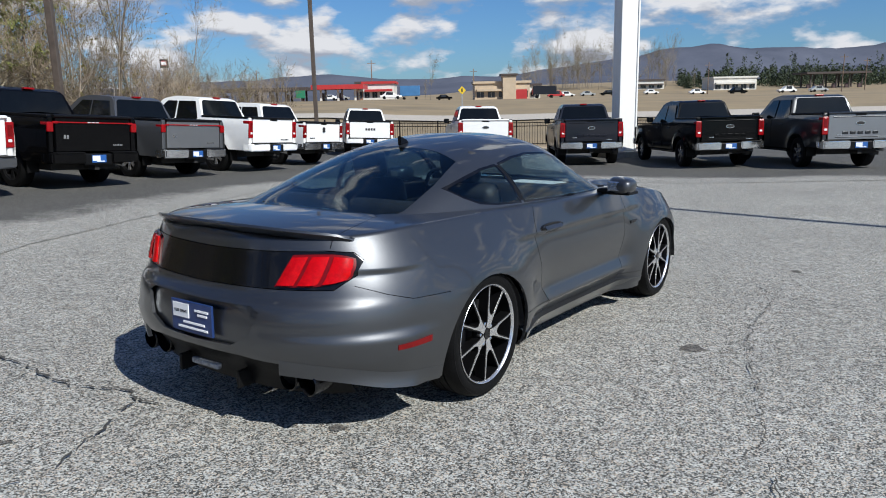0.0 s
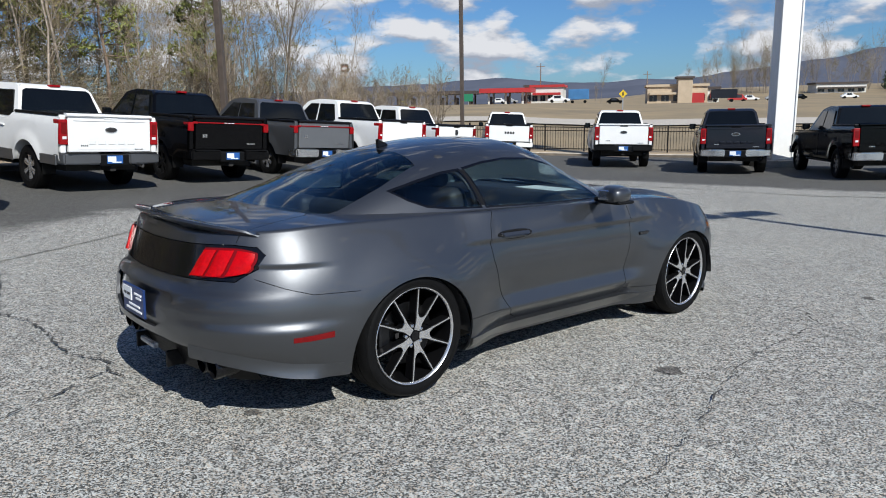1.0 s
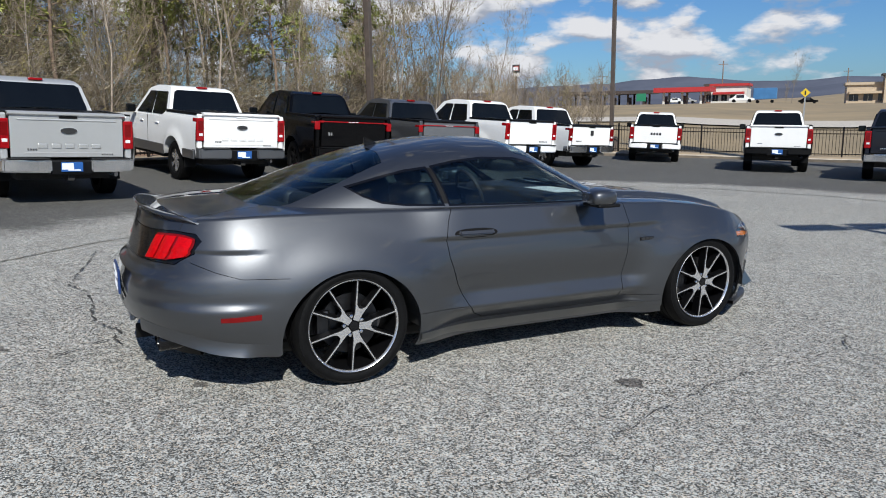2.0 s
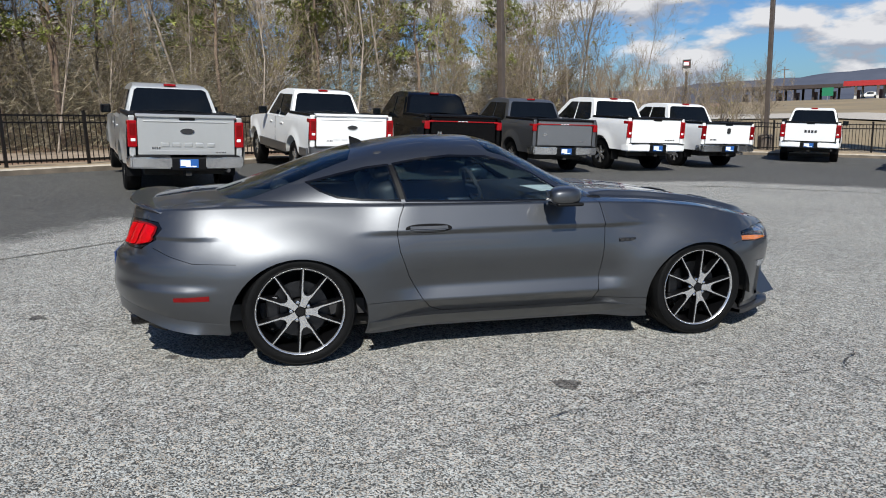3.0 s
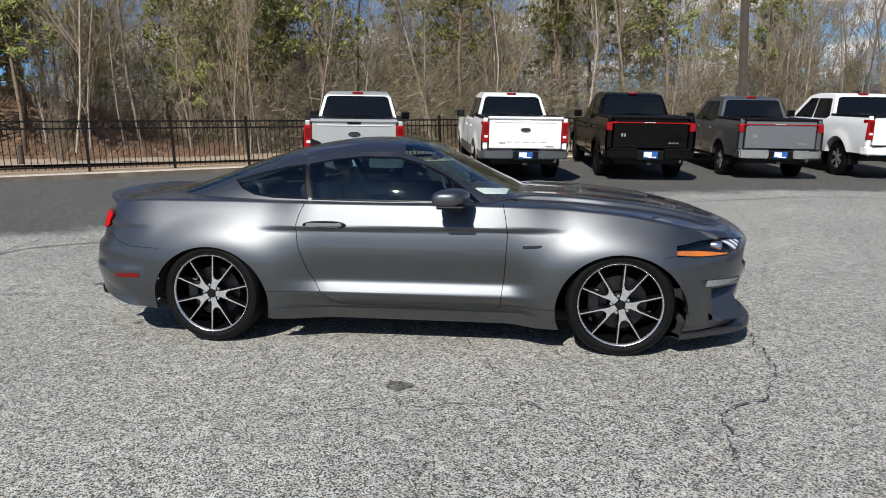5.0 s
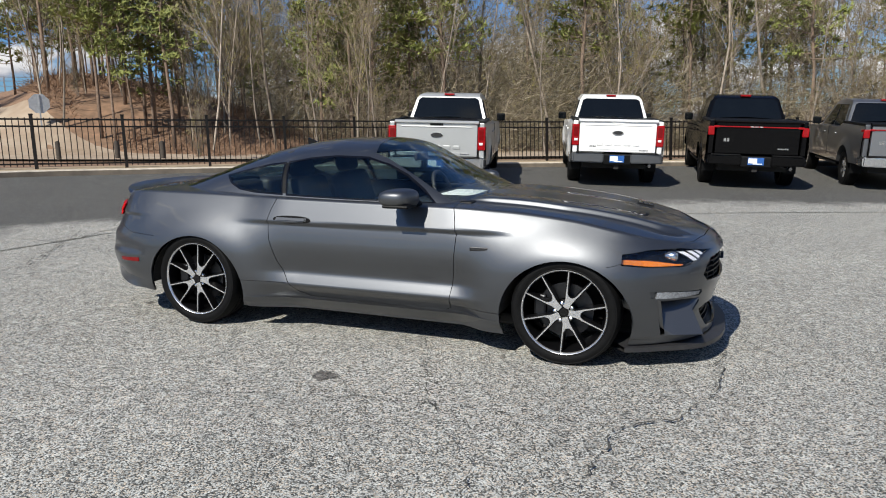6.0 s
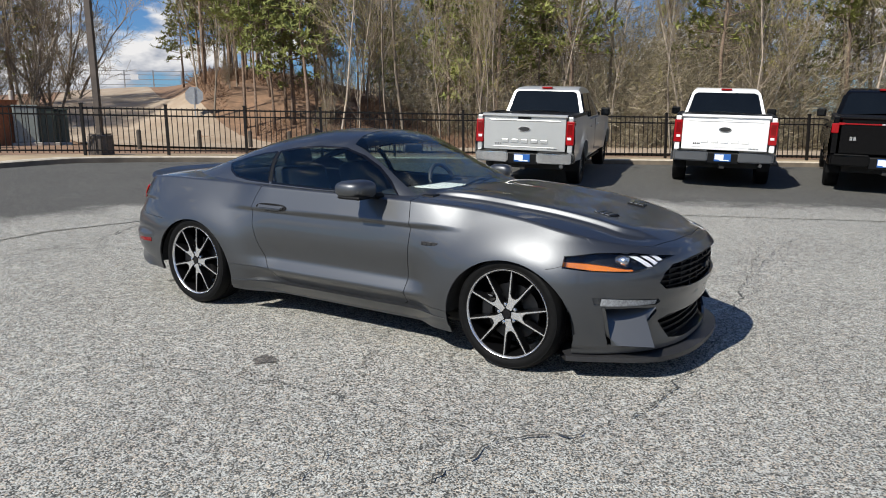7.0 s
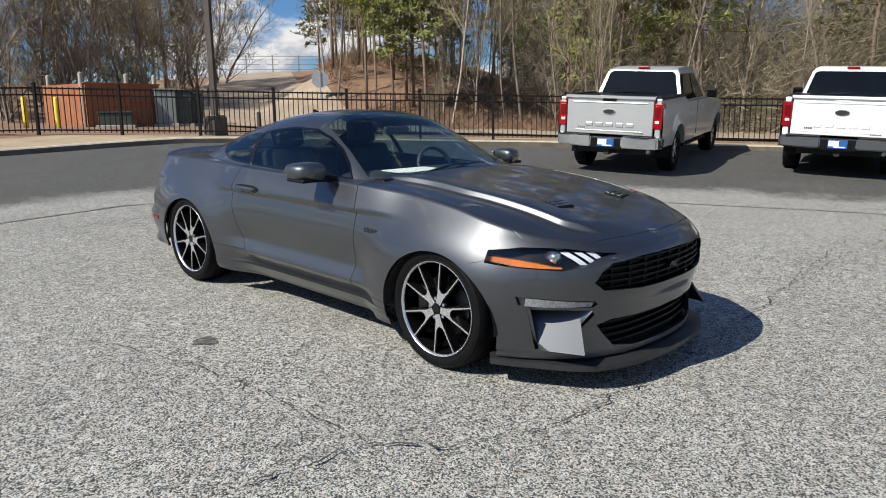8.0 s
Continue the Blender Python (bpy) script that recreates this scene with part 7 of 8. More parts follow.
crack([(-1.95, 2.2), (-1.79, 2.61), (-1.64, 2.77), (-1.63, 3.08), (-1.62, 3.5), (-1.7, 3.65), (-2.05, 3.71), (-2.39, 3.94), (-2.75, 4.21), (-3.15, 4.3), (-4.2, 5.37)], 0.030, 1)
crack([(-1.62, 3.5), (-1.48, 3.44), (-1.15, 3.38)], 0.022, 2)
crack([(-1.95, 2.2), (-1.91, 1.5), (-2.41, 1.85), (-3.69, 1.85), (-5.2, 2.6)], 0.026, 3)
crack([(-0.8, 0.2), (-1.28, 0.68), (-1.65, 1.41), (-1.95, 2.2)], 0.022, 4)
crack([(0.6, 0.9), (1.0, 1.7), (1.19, 2.31), (1.39, 2.87), (1.66, 3.53), (1.84, 4.15), (2.2, 4.88), (2.75, 5.7)], 0.013, 5)
crack([(3.3, 5.2), (2.75, 5.7), (2.75, 5.99), (2.5, 6.44), (2.09, 6.77), (1.56, 7.19), (0.43, 7.88), (-2.54, 9.64)], 0.020, 6)
crack([(-3.69, 1.85), (-4.4, 0.9), (-5.46, 0.71)], 0.024, 7)
crack([(-2.4, 3.94), (-2.5, 3.2), (-2.9, 2.6), (-3.69, 1.85)], 0.018, 8)
crack([(-4.01, 0.52), (-4.61, 0.78), (-5.43, 1.01), (-5.72, 1.58)], 0.022, 10)
crack([(-1.85, 1.39), (-2.29, 1.78), (-3.48, 1.88), (-4.51, 1.92)], 0.024, 11)
crack([(-4.4, 0.99), (-4.09, 1.5), (-3.77, 1.84)], 0.018, 12)
crack([(-2.1, 1.84), (-2.01, 2.19), (-1.79, 2.6)], 0.020, 13)
crack([(-0.49, 8.43), (-1.81, 9.37), (-2.61, 10.06)], 0.022, 14)
crack([(0.9, 5.2), (2.2, 4.88), (3.0, 4.9), (3.6, 4.4)], 0.012, 9)


def stain(x, y, r, seed):
    vs, fs = [(x, y, lot_z(x, y) + 0.004)], []
    for k in range(28):
        a = 2 * math.pi * k / 28
        rr = r * (0.75 + 0.5 * noise.noise((math.cos(a) * 1.6 + seed, math.sin(a) * 1.6, seed)))
        p, q = x + rr * math.cos(a) * 1.25, y + rr * math.sin(a)
        vs.append((p, q, lot_z(p, q) + 0.004))
        fs.append((0, 1 + k, 1 + (k + 1) % 28))
    tagged(part("oil_stain", (vs, fs), M_STAIN), "dark oil stain soaked into the asphalt", "stain", "oil stains", kind="structure")


M_STAIN = paving_material("stained_asphalt", ((0.075, 0.072, 0.068), (0.03, 0.03, 0.03), (0.20, 0.195, 0.185)))
stain(1.60, 4.40, 0.085, 1)
stain(-0.53, 3.2, 0.05, 2)
stain(-2.05, 3.0, 0.07, 3)
stain(3.4, 6.7, 0.06, 4)


# a twin-headed lamp post of the lot, south-east of the coupe; its shadow falls across the asphalt ahead of it
def twin_pole(x, y, height):
    root = thing("light_pole", pose(x, y, lot_z(x, y), 0, 0, 35), "bronze light pole with two lamp heads", "light pole", "lot light poles")
    part("shaft", box_bm(-0.075, 0.075, -0.075, 0.075, 0.6, height, bevel=0.015), M_BRONZE, root)
    part("footing", lathe(bmesh.new(), [(0.001, -0.2), (0.30, -0.2), (0.30, 0.58), (0.27, 0.62), (0.001, 0.62)], 28, "z"), M_FOOTING, root, "", True)
    for s in (-1, 1):
        part("lamp_head", box_bm(min(s * 0.1, s * 1.0), max(s * 0.1, s * 1.0), -0.22, 0.22, height - 0.1, height + 0.08, bevel=0.04), M_BRONZE, root)


twin_pole(9.1, 5.7, 8.4)


# ---------- beyond the fence, west ----------
M_RUST = material("rust_brown_boards", (0.38, 0.14, 0.06), 0.8, second=(0.26, 0.098, 0.048), scale=3, bump=0.4)
M_TIMBER = material("dark_timber", (0.05, 0.04, 0.032), 0.9, vary=0.4, scale=8, bump=0.3)
M_GREENBOX = material("green_cabinet_paint", (0.045, 0.065, 0.05), 0.5, vary=0.2, scale=4)
M_GREYBOX = material("grey_cabinet_paint", (0.24, 0.27, 0.25), 0.5, vary=0.15, scale=4)
M_YELLOW = material("yellow_paint", (0.72, 0.50, 0.03), 0.5, vary=0.15, scale=9)
M_GALV = material("galvanised_steel", (0.42, 0.43, 0.44), 0.45, 0.6, vary=0.2, scale=9)
M_SIGNRED = material("sign_red", (0.45, 0.02, 0.02), 0.5, vary=0.1)
M_SIGNGREEN = material("sign_green", (0.02, 0.20, 0.10), 0.5)


def ribbon(name, pts, width, mat, label, lift=0.07):
    line = [Vector(p) for p in pts]
    dense = []
    for k in range(len(line) - 1):
        p0, p1, p2, p3 = line[max(0, k - 1)], line[k], line[k + 1], line[min(len(line) - 1, k + 2)]
        for j in range(14):
            u = j / 14
            dense.append(0.5 * (2 * p1 + (p2 - p0) * u + (2 * p0 - 5 * p1 + 4 * p2 - p3) * u * u + (3 * p1 - p0 - 3 * p2 + p3) * u ** 3))
    dense.append(line[-1])
    vs, fs = [], []
    for k, p in enumerate(dense):
        d = (dense[min(k + 1, len(dense) - 1)] - dense[max(0, k - 1)]).normalized()
        s = Vector((-d.y, d.x))
        for j in range(5):
            q = p + s * width * (j / 4 - 0.5)
            vs.append((q.x, q.y, land_z(q.x, q.y) + lift))
    for k in range(len(dense) - 1):
        for j in range(4):
            fs.append((5 * k + j, 5 * k + j + 1, 5 * k + j + 6, 5 * k + j + 5))
    ob = part(name, (vs, fs), mat)
    ob.data.shade_smooth()
    tagged(ob, label, "road", kind="structure")


ribbon("road_hill", [(-17.5, 24), (-18.6, 14), (-19.5, 6), (-21.5, -1), (-26, -6.0), (-34, -10.0), (-45, -14.5), (-56, -18.6), (-66, -22)], 5.8, M_DRIVE, "pale gravel drive that climbs the hill")
ribbon("road_highway", [(-160, 92), (-70, 80), (0, 74), (80, 76), (220, 92)], 13, M_CONC, "pale two-lane highway across the fields", 0.12)


def stop_sign(x, y, z):
    g = land_z(x, y)
    root = thing("stop_sign", pose(x, y, g, 0, 0, 14), "stop sign seen from its bare metal back", "road sign")
    bm = bmesh.new()
    prism(bm, [(0.40 * math.cos(radians(22.5 + 45 * k)), z - g + 0.40 * math.sin(radians(22.5 + 45 * k))) for k in range(8)], -0.006, 0.006, "x")
    part("panel", bm, M_GALV, root, "grey octagonal panel")
    part("post", box_bm(0.008, 0.055, -0.03, 0.03, -0.1, z - g + 0.35, bevel=0.005), M_GALV, root)


stop_sign(-26.7, -3.7, 2.95)


def enclosure(x, y, rz):
    """Two boarded walls that meet in a corner, with a pale coping and posts."""
    root = thing("bin_enclosure", pose(x, y, land_z(x, y), 0, 0, rz), "rust-brown boarded bin enclosure with posts", "enclosure")
    for k in range(14):
        part("board", box_bm(0.21 * k, 0.21 * k + 0.20, -0.03, 0.03, -0.15, 1.50, bevel=0.006), M_RUST, root)
    for k in range(12):
        part("side_board", box_bm(-0.06, 0.0, 0.05 + 0.22 * k, 0.26 + 0.22 * k, -0.15, 1.50, bevel=0.006), M_RUST, root)
    part("coping", box_bm(-0.05, 2.98, -0.06, 0.06, 1.50, 1.545, bevel=0.01), M_RUST, root)
    for px, py in ((-0.02, 0.16), (1.7, 0.14), (2.86, 0.14), (0.14, 2.6)):
        part("post", lathe(bmesh.new(), [(0.075, -0.1), (0.075, 1.86), (0.001, 1.9)], 14, "z"), M_CONC, root, "round post", True).matrix_local = pose(px, py, 0)


enclosure(-18.09, -9.51, 154)


def utility_cabinet(x, y, w, d, h, rz, mat, label):
    root = thing("utility_cabinet", pose(x, y, land_z(x, y), 0, 0, rz), label, "utility cabinet", "utility cabinets")
    part("case", box_bm(-w / 2, w / 2, -d / 2, d / 2, 0.1, h, bevel=0.03), mat, root)
    part("plinth", box_bm(-w / 2 - 0.08, w / 2 + 0.08, -d / 2 - 0.08, d / 2 + 0.08, -0.1, 0.1, bevel=0.02), M_CONC, root)
    part("lid", box_bm(-w / 2 - 0.03, w / 2 + 0.03, -d / 2 - 0.03, d / 2 + 0.03, h, h + 0.05, bevel=0.015), mat, root)
    part("door_seam", box_bm(-0.006, 0.006, -d / 2 - 0.004, -d / 2 + 0.002, 0.15, h - 0.05), M_BLACKPLASTIC, root)


utility_cabinet(-20.76, -8.0, 0.75, 0.7, 1.35, 118, M_GREYBOX, "tall grey-green utility cabinet")
utility_cabinet(-21.23, -7.55, 0.62, 0.7, 1.3, 118, M_GREENBOX, "tall dark green utility cabinet")
utility_cabinet(-21.81, -7.29, 0.5, 0.7, 1.25, 118, M_GREENBOX, "dark green utility cabinet")
utility_cabinet(-17.49, -8.04, 1.05, 0.7, 0.5, 118, M_GREENBOX, "low dark green transformer box")


def bollard(x, y, h, r, mat, label):
    root = thing("bollard", pose(x, y, land_z(x, y)), label, "bollard", "bollards")
    part("pipe", lathe(bmesh.new(), [(r, -0.1), (r, h - 0.05), (r * 0.7, h - 0.01), (0.001, h)], 16, "z"), mat, root, "", True)


for p in ((-15.2, -10.9), (-15.9, -10.2), (-16.5, -9.5)):
    bollard(p[0], p[1], 1.0, 0.08, M_YELLOW, "yellow painted steel bollard")
for p in ((-18.6, -1.4), (-18.9, 0.2), (-18.3, 1.6), (-17.6, -3.0)):
    bollard(p[0], p[1], 0.62, 0.07, M_TIMBER, "short dark timber bollard")


def hill_gate():
    root = thing("field_gate", pose(-66, -22.5, land_z(-66, -22.5), 0, 0, 110), "pale wire gate and fence on the hill top", "gate")
    for k in range(8):
        part("post", box_bm(-9 + 2.6 * k, -8.88 + 2.6 * k, -0.06, 0.06, 0, 1.9), M_GALV, root)
    for z in (0.5, 1.0, 1.45, 1.8):
        part("rail", box_bm(-9, 9.2, -0.025, 0.025, z, z + 0.05), M_GALV, root)
    for x in (-3.0, 0.2, 2.0):
        part("notice", box_bm(x, x + 0.7, -0.05, -0.03, 1.0, 1.5), M_PLATEWHITE, root, "white notice board")


hill_gate()


# ---------- far side of the fields, north ----------
M_ROOFDARK = material("dark_canopy_roof", (0.06, 0.045, 0.04), 0.7, vary=0.2, scale=0.5)
M_REDTRIM = material("red_fascia", (0.42, 0.03, 0.03), 0.5, vary=0.1, scale=0.3)
M_TAN = material("tan_stucco", (0.48, 0.38, 0.27), 0.8, vary=0.12, scale=0.5)
M_BRICK = material("brown_brick_far", (0.24, 0.13, 0.09), 0.85, vary=0.2, scale=1.5)
M_PALEWALL = material("pale_wall", (0.62, 0.60, 0.55), 0.8, vary=0.1, scale=0.4)
M_BLUEBOX = material("blue_trailer_paint", (0.05, 0.17, 0.36), 0.5, vary=0.15, scale=0.6)
# the haze of distance is mixed into the hills' blue-grey base colour
M_HAZE_HILLS = material("haze_tinted_hills", (0.105, 0.115, 0.15), 1.0, second=(0.075, 0.085, 0.115), scale=0.006, spec=0.0)
M_FARGLASS = material("far_window_glass", (0.03, 0.035, 0.045), 0.1)


def far_x(px, d):
    return d * (px - 784) / 1269


def canopy(px0, px1, d, z_top, fascia, mat, label, posts):
    x0, x1 = far_x(px0, d), far_x(px1, d)
    g = land_z((x0 + x1) / 2, d)
    root = thing("canopy", pose(0, 0, 0), label, "canopy", "far buildings")
    part("roof", box_bm(x0, x1, d, d + 11, z_top - fascia, z_top), mat, root)
    for k in range(posts):
        x = x0 + (x1 - x0) * (k + 0.5) / posts
        part("post", box_bm(x - 0.22, x + 0.22, d + 1.5, d + 1.9, g - 0.3, z_top - fascia), M_PALEWALL if mat is M_REDTRIM else M_ROOFDARK, root)
        part("post", box_bm(x - 0.22, x + 0.22, d + 8.5, d + 8.9, g - 0.3, z_top - fascia), M_PALEWALL if mat is M_REDTRIM else M_ROOFDARK, root)
        part("pump", box_bm(x - 0.5, x + 0.5, d + 3, d + 3.8, g - 0.3, g + 1.7), M_DARKPUMP, root)


M_DARKPUMP = material("dark_fuel_pump", (0.08, 0.05, 0.05), 0.5, vary=0.2)
canopy(395, 556, 175, 5.0, 0.8, M_ROOFDARK, "long dark canopy on posts across the fields", 6)
canopy(562, 652, 165, 5.2, 1.0, M_REDTRIM, "red fuel station canopy across the fields", 3)


def shop(px0, px1, d, height, wall, trim, label, windows, deep=12, roof_over=0.4):
    x0, x1 = far_x(px0, d), far_x(px1, d)
    g = min(land_z(x0, d), land_z(x1, d)) - 0.3
    root = thing("building", pose(0, 0, 0), label, "building", "far buildings")
    part("wall", box_bm(x0, x1, d, d + deep, g, g + height), wall, root)
    part("roof", box_bm(x0 - roof_over, x1 + roof_over, d - roof_over, d + deep + roof_over, g + height, g + height + 0.6), trim, root)
    part("awning", box_bm(x0 + 0.5, x1 - 0.5, d - 1.2, d, g + height * 0.55, g + height * 0.68), trim, root)
    w = (x1 - x0) / windows
    for k in range(windows):
        pw = part("window", box_bm(x0 + w * (k + 0.18), x0 + w * (k + 0.82), d - 0.06, d + 0.05, g + 0.8, g + height * 0.52), M_FARGLASS, root)
        part("frame", box_bm(x0 + w * (k + 0.49), x0 + w * (k + 0.51), d - 0.09, d - 0.05, g + 0.8, g + height * 0.52), M_PALEWALL, pw)
    return root


shop(652, 706, 185, 4.2, M_PALEWALL, M_REDTRIM, "red-roofed shop beside the fuel station", 4)
shop(640, 690, 215, 5.0, M_BRICK, M_ROOFDARK, "brown brick building behind the shop", 4)
rest = shop(845, 940, 195, 4.4, M_TAN, M_TAN, "tan restaurant with a corner tower and red awnings", 5)
part("tower", box_bm(far_x(893, 194), far_x(916, 194), 193.4, 199, 0, 7.2, bevel=0.1), M_TAN, rest, "square tan tower")
part("tower_cap", box_bm(far_x(890, 194), far_x(919, 194), 193.0, 199.4, 7.2, 7.7), M_ROOFDARK, rest)
part("red_wall", box_bm(far_x(900, 193), far_x(936, 193), 193.6, 194.6, 0.5, 3.6), M_REDTRIM, rest)
shop(940, 958, 196, 3.6, M_PALEWALL, M_ROOFDARK, "pale annexe beside the restaurant", 2)
shop(1258, 1332, 265, 4.6, M_PALEWALL, M_PALEWALL, "long white shed on the hill", 5)
shop(1100, 1172, 290, 3.6, M_PALEWALL, M_ROOFDARK, "pale shed on the hill", 5)
canopy(1418, 1530, 265, 8.2, 0.7, M_ROOFDARK, "open barn on the hill", 5)


def far_vehicle(px, d, mat, length, height, label, lift=0.0):
    x = far_x(px, d)
    g = land_z(x, d) + 0.08
    root = thing("vehicle", pose(x, d, g, 0, 0, 180 if int(px) % 2 else 0), label, "vehicle", "far vehicles")
    L, H = length / 2, height
    bm = bmesh.new()
    if height > 2.2:
        prism(bm, [(-L, 0.9), (-L, H), (L, H), (L, 0.9)], -1.1, 1.1)
    else:
        prism(bm, [(-L, 0.35), (-L, 0.85), (-L * 0.75, 0.95), (-L * 0.45, H), (L * 0.2, H), (L * 0.5, 0.95), (L, 0.8), (L, 0.35)], -0.85, 0.85)
    bmesh.ops.bevel(bm, geom=list(bm.edges), offset=0.06, segments=1, affect="EDGES")
    part("body", bm, mat, root)
    if height <= 2.2:
        for s in (-1, 1):
            part("side_window", box_bm(-L * 0.42, L * 0.2, s * 0.85 - 0.012, s * 0.85 + 0.012, 0.97, H - 0.08), M_FARGLASS, root)
    for wx in (-L * 0.62, L * 0.62):
        for s in (-1, 1):
            w = bmesh.new()
            lathe(w, [(0.001, -0.1), (0.36, -0.1), (0.36, 0.1), (0.001, 0.1)], 16)
            part("wheel", w, M_RUBBER, root).matrix_local = pose(wx, s * 0.82, 0.34)


for px, d, mt, L, H, lb in ((733, 186, M_BLUEBOX, 5.0, 3.4, "blue box trailer at the roadside"), (593, 205, P_WHITE, 4.6, 1.5, "white car at the fuel station"), (614, 207, P_SILVER, 4.6, 1.5, "silver car at the fuel station"),
                            (700, 176, P_WHITE, 5.2, 1.7, "white car by the shop"), (792, 220, P_BLACK, 4.8, 1.6, "dark car by the road"), (965, 188, P_NAVY, 6.0, 3.0, "dark blue lorry by the restaurant"),
                            (985, 225, M_REDTRIM, 5.2, 2.0, "red pickup far off"), (1004, 230, P_WHITE, 5.0, 1.7, "white car far off"), (1040, 235, P_SILVER, 4.8, 1.6, "silver car far off"),
                            (1075, 238, P_BLACK, 5.0, 1.7, "black car far off"), (1150, 240, P_WHITE, 4.8, 1.6, "white car on the slope"), (1300, 215, P_BLACK, 5.2, 1.8, "dark pickup on the road"), (1230, 220, P_WHITE, 4.8, 1.6, "white car on the road"),
                            (1385, 205, P_WHITE, 5.0, 1.8, "white van on the road"), (1440, 200, P_SILVER, 4.8, 1.6, "silver car on the road")):
    far_vehicle(px, d, mt, L, H, lb)


def road_sign(x, y, h, shape, size, mat, label):
    root = thing("road_sign", pose(x, y, land_z(x, y)), label, "road sign", "road signs")
    part("post", box_bm(-0.05, 0.05, 0.03, 0.1, -0.2, h), M_GALV, root)
    bm = bmesh.new()
    if shape == "diamond":
        prism(bm, [(-size, h), (0, h + size), (size, h), (0, h - size)], -0.02, 0.02)
    else:
        prism(bm, [(-size, h - size * 0.8), (-size, h + size * 0.8), (size, h + size * 0.8), (size, h - size * 0.8)], -0.02, 0.02)
    part("panel", bm, mat, root)
    if shape == "diamond":
        part("panel_mark", box_bm(-size * 0.15, size * 0.15, -0.03, -0.018, h - size * 0.45, h + size * 0.45), M_CABIN, root)


road_sign(1.9, 62, 2.9, "diamond", 0.34, M_YELLOW, "yellow diamond warning sign by the highway")
road_sign(-28.4, 150, 1.5, "square", 0.95, M_SIGNGREEN, "green road sign by the highway")


def tall_sign(x, y, top):
    root = thing("roadside_sign", pose(x, y, land_z(x, y), 0, 0, 20), "tall red roadside sign on a pole", "sign")
    part("pole", box_bm(-0.25, 0.25, -0.2, 0.2, -0.2, top - 1.4), M_BRONZE, root)
    part("sign_box", box_bm(-0.95, 0.95, -0.25, 0.25, top - 2.0, top, bevel=0.06), M_CABIN, root, "dark sign box")
    part("sign_face", box_bm(-0.6, 0.6, -0.28, -0.24, top - 1.5, top - 0.4, bevel=0.02), M_SIGNRED, root, "red panel on the sign")
    part("sign_mark", box_bm(-0.7, 0.5, -0.34, -0.29, top - 1.4, top - 0.6), M_PLATEWHITE, root)
    part("lower_board", box_bm(-0.8, 0.8, -0.2, 0.2, top - 2.9, top - 2.15, bevel=0.04), M_PALEWALL, root)


tall_sign(-66, 178, 10.6)


def utility_pole(px, d, h):
    x = far_x(px, d)
    root = thing("utility_pole", pose(x, d, land_z(x, d)), "timber utility pole with a crossarm", "utility pole", "utility poles")
    part("pole", lathe(bmesh.new(), [(0.16, -0.3), (0.11, h), (0.001, h)], 8, "z"), M_PINEBARK, root)
    part("crossarm", box_bm(-1.1, 1.1, -0.06, 0.06, h - 0.9, h - 0.75), M_PINEBARK, root)


for px, d, h in ((668, 190, 10), (1248, 210, 9), (1480, 200, 10), (843, 220, 9), (470, 210, 9), (1520, 230, 10)):
    utility_pole(px, d, h)


def ridge(name, d, x0, x1, base, rough, seed, f, label):
    """A far ridge: a long wooded slope with an uneven crest; its haze is in the base colour."""
    vs, fs = [], []
    n = 160
    for k in range(n + 1):
        x = x0 + (x1 - x0) * k / n
        h = f(x) * (1 + rough * noise.noise((x * 0.0016, seed, 0)) + rough * 0.5 * noise.noise((x * 0.006, seed, 3)) + rough * 0.12 * noise.noise((x * 0.03, seed, 5)))
        for j, (dy, q) in enumerate(((-500, 0.0), (-240, 0.45), (-80, 0.85), (0, 1.0), (250, 0.5))):
            vs.append((x, d + dy + 90 * noise.noise((x * 0.003, j, seed)), base + h * q))
    for k in range(n):
        for j in range(4):
            fs.append((5 * k + j, 5 * k + 5 + j, 5 * k + 6 + j, 5 * k + 1 + j))
    ob = part(name, (vs, fs), M_HAZE_HILLS)
    ob.data.shade_smooth()
    tagged(ob, label, "hills", kind="structure")


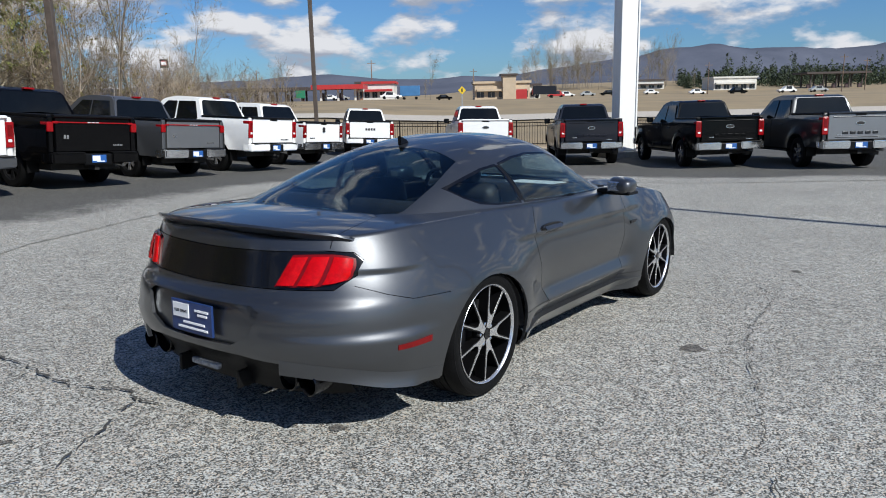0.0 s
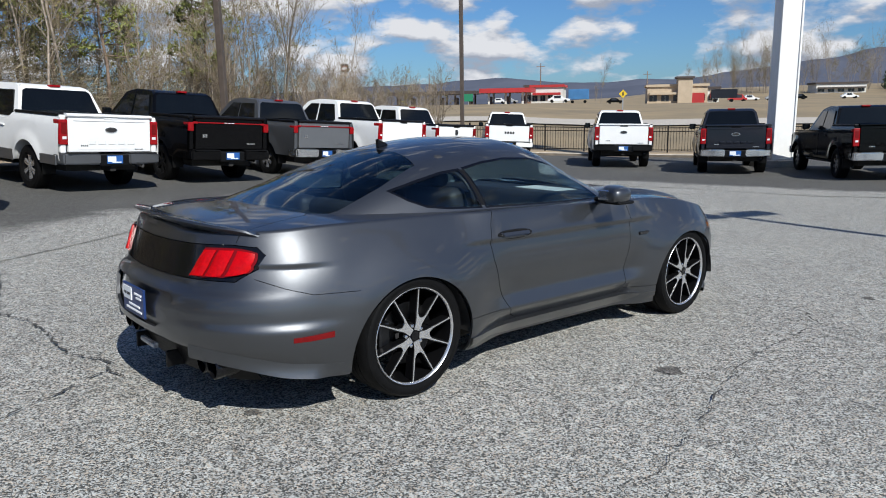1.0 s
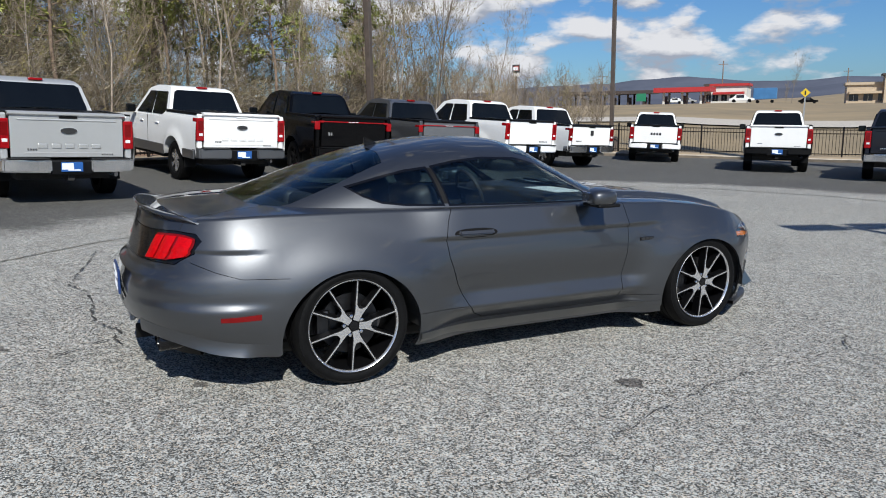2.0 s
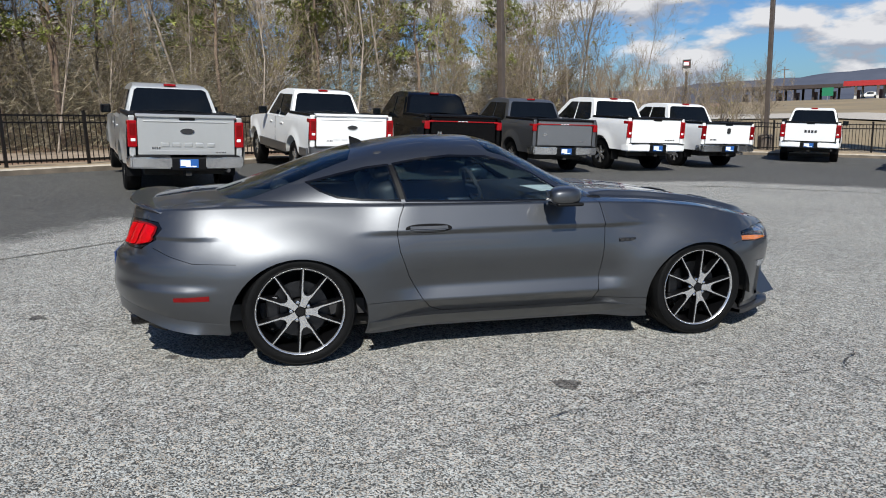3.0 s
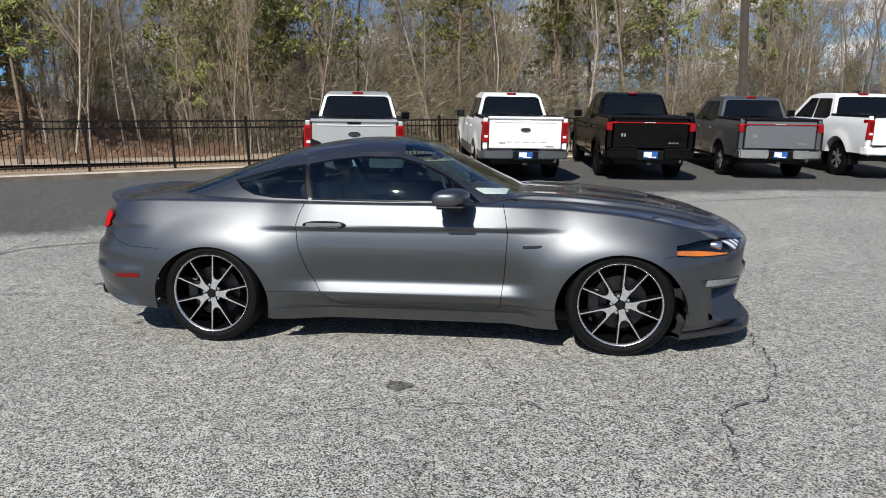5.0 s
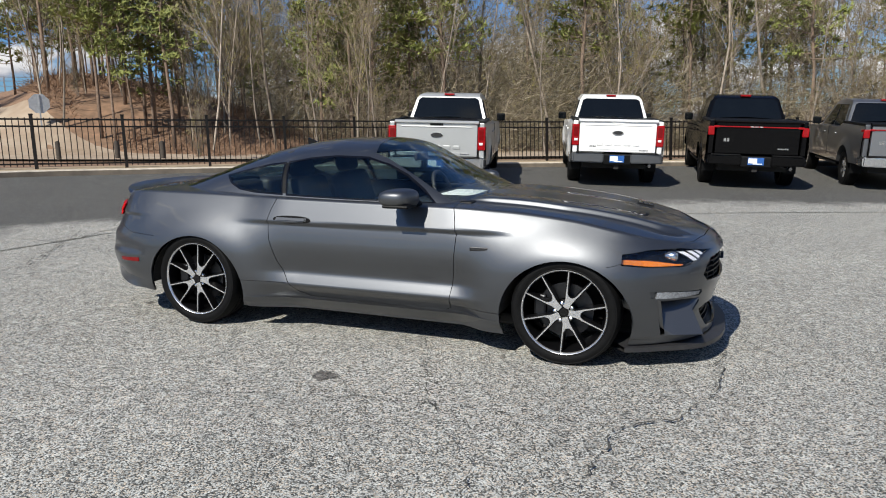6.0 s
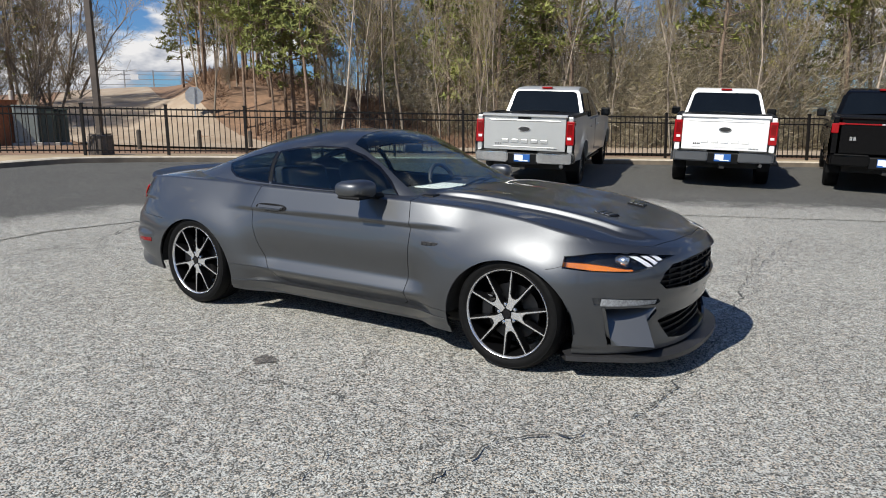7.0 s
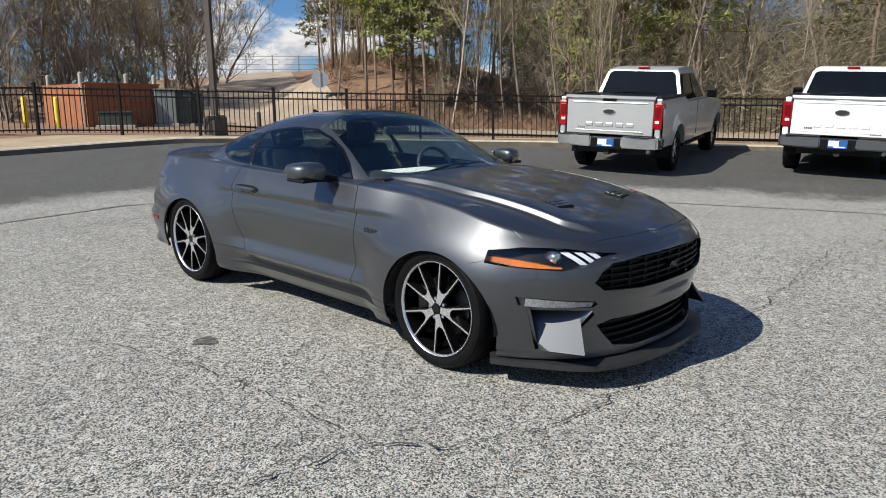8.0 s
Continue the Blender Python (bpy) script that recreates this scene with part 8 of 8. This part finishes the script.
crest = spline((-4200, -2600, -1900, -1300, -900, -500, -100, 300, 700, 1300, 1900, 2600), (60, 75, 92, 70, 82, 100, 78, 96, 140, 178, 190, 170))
ridge("backdrop_ridge_far", 2900, -4200, 2600, 0, 0.30, 2, crest, "mountain ridge on the horizon with haze painted in blue-grey")
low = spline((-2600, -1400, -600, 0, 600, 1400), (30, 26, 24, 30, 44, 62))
ridge("backdrop_ridge_near", 1500, -2600, 1500, 0, 0.5, 7, low, "low wooded hills before the mountains, tinted blue-grey for haze")


def far_trees():
    rng = random.Random(9)
    for k in range(58):
        px = rng.choice((rng.uniform(895, 1100), rng.uniform(930, 1050), rng.uniform(990, 1110), rng.uniform(1120, 1190)))
        d = rng.uniform(290, 330)
        x = far_x(px, d)
        plant("bare_tree", BARE[rng.randrange(5)], x, d, rng.uniform(0, 360), rng.uniform(1.2, 1.8), "leafless tree on the far hill", "far trees")
    # a dense belt of dark evergreens along the far hill
    vs, fs = [], []
    for k in range(520):
        px = rng.uniform(1195, 1760)
        d = rng.uniform(285, 350)
        x = far_x(px, d)
        g = land_z(x, d)
        tall = rng.random() < 0.06
        H = (rng.uniform(9, 14) if tall else rng.uniform(4.0, 8.0)) * (0.6 + 0.4 * smooth01(1195, 1300, px))
        for _ in range(75):
            h = rng.random() ** 1.3
            rad = (0.05 + 0.26 * (1 - h)) * min(H, 8.0) * rng.uniform(0.2, 1.0)
            a = rng.uniform(0, 6.28)
            c = Vector((x + rad * math.cos(a), d + rad * math.sin(a), g + H * h))
            n0 = len(vs)
            for _k in range(3):
                vs.append(tuple(c + Vector((rng.uniform(-1, 1), rng.uniform(-1, 1), rng.uniform(-1, 1))) * 0.55))
            fs.append((n0, n0 + 1, n0 + 2))
    tagged(part("evergreen_belt", (vs, fs), M_FARGREEN), "dense belt of dark evergreens on the far hill", "evergreens", kind="stuff")
    for px, d, s in ((768, 230, 1.0), (760, 236, 0.8), (480, 240, 1.0), (845, 260, 0.8), (1225, 240, 0.9)):
        plant("bare_tree", BARE[int(px) % 5], far_x(px, d), d, px, s, "leafless tree by the far buildings", "far trees")
    # low trees and scrub to the north-west, seen past the woods
    for k in range(14):
        a = radians(rng.uniform(12, 22))
        d = rng.uniform(42, 85)
        plant("bare_shrub", SHRUB[rng.randrange(3)], -d * math.sin(a), d * math.cos(a), rng.uniform(0, 360), rng.uniform(0.9, 1.5), "leafless scrub at the field edge", "field scrub")


far_trees()
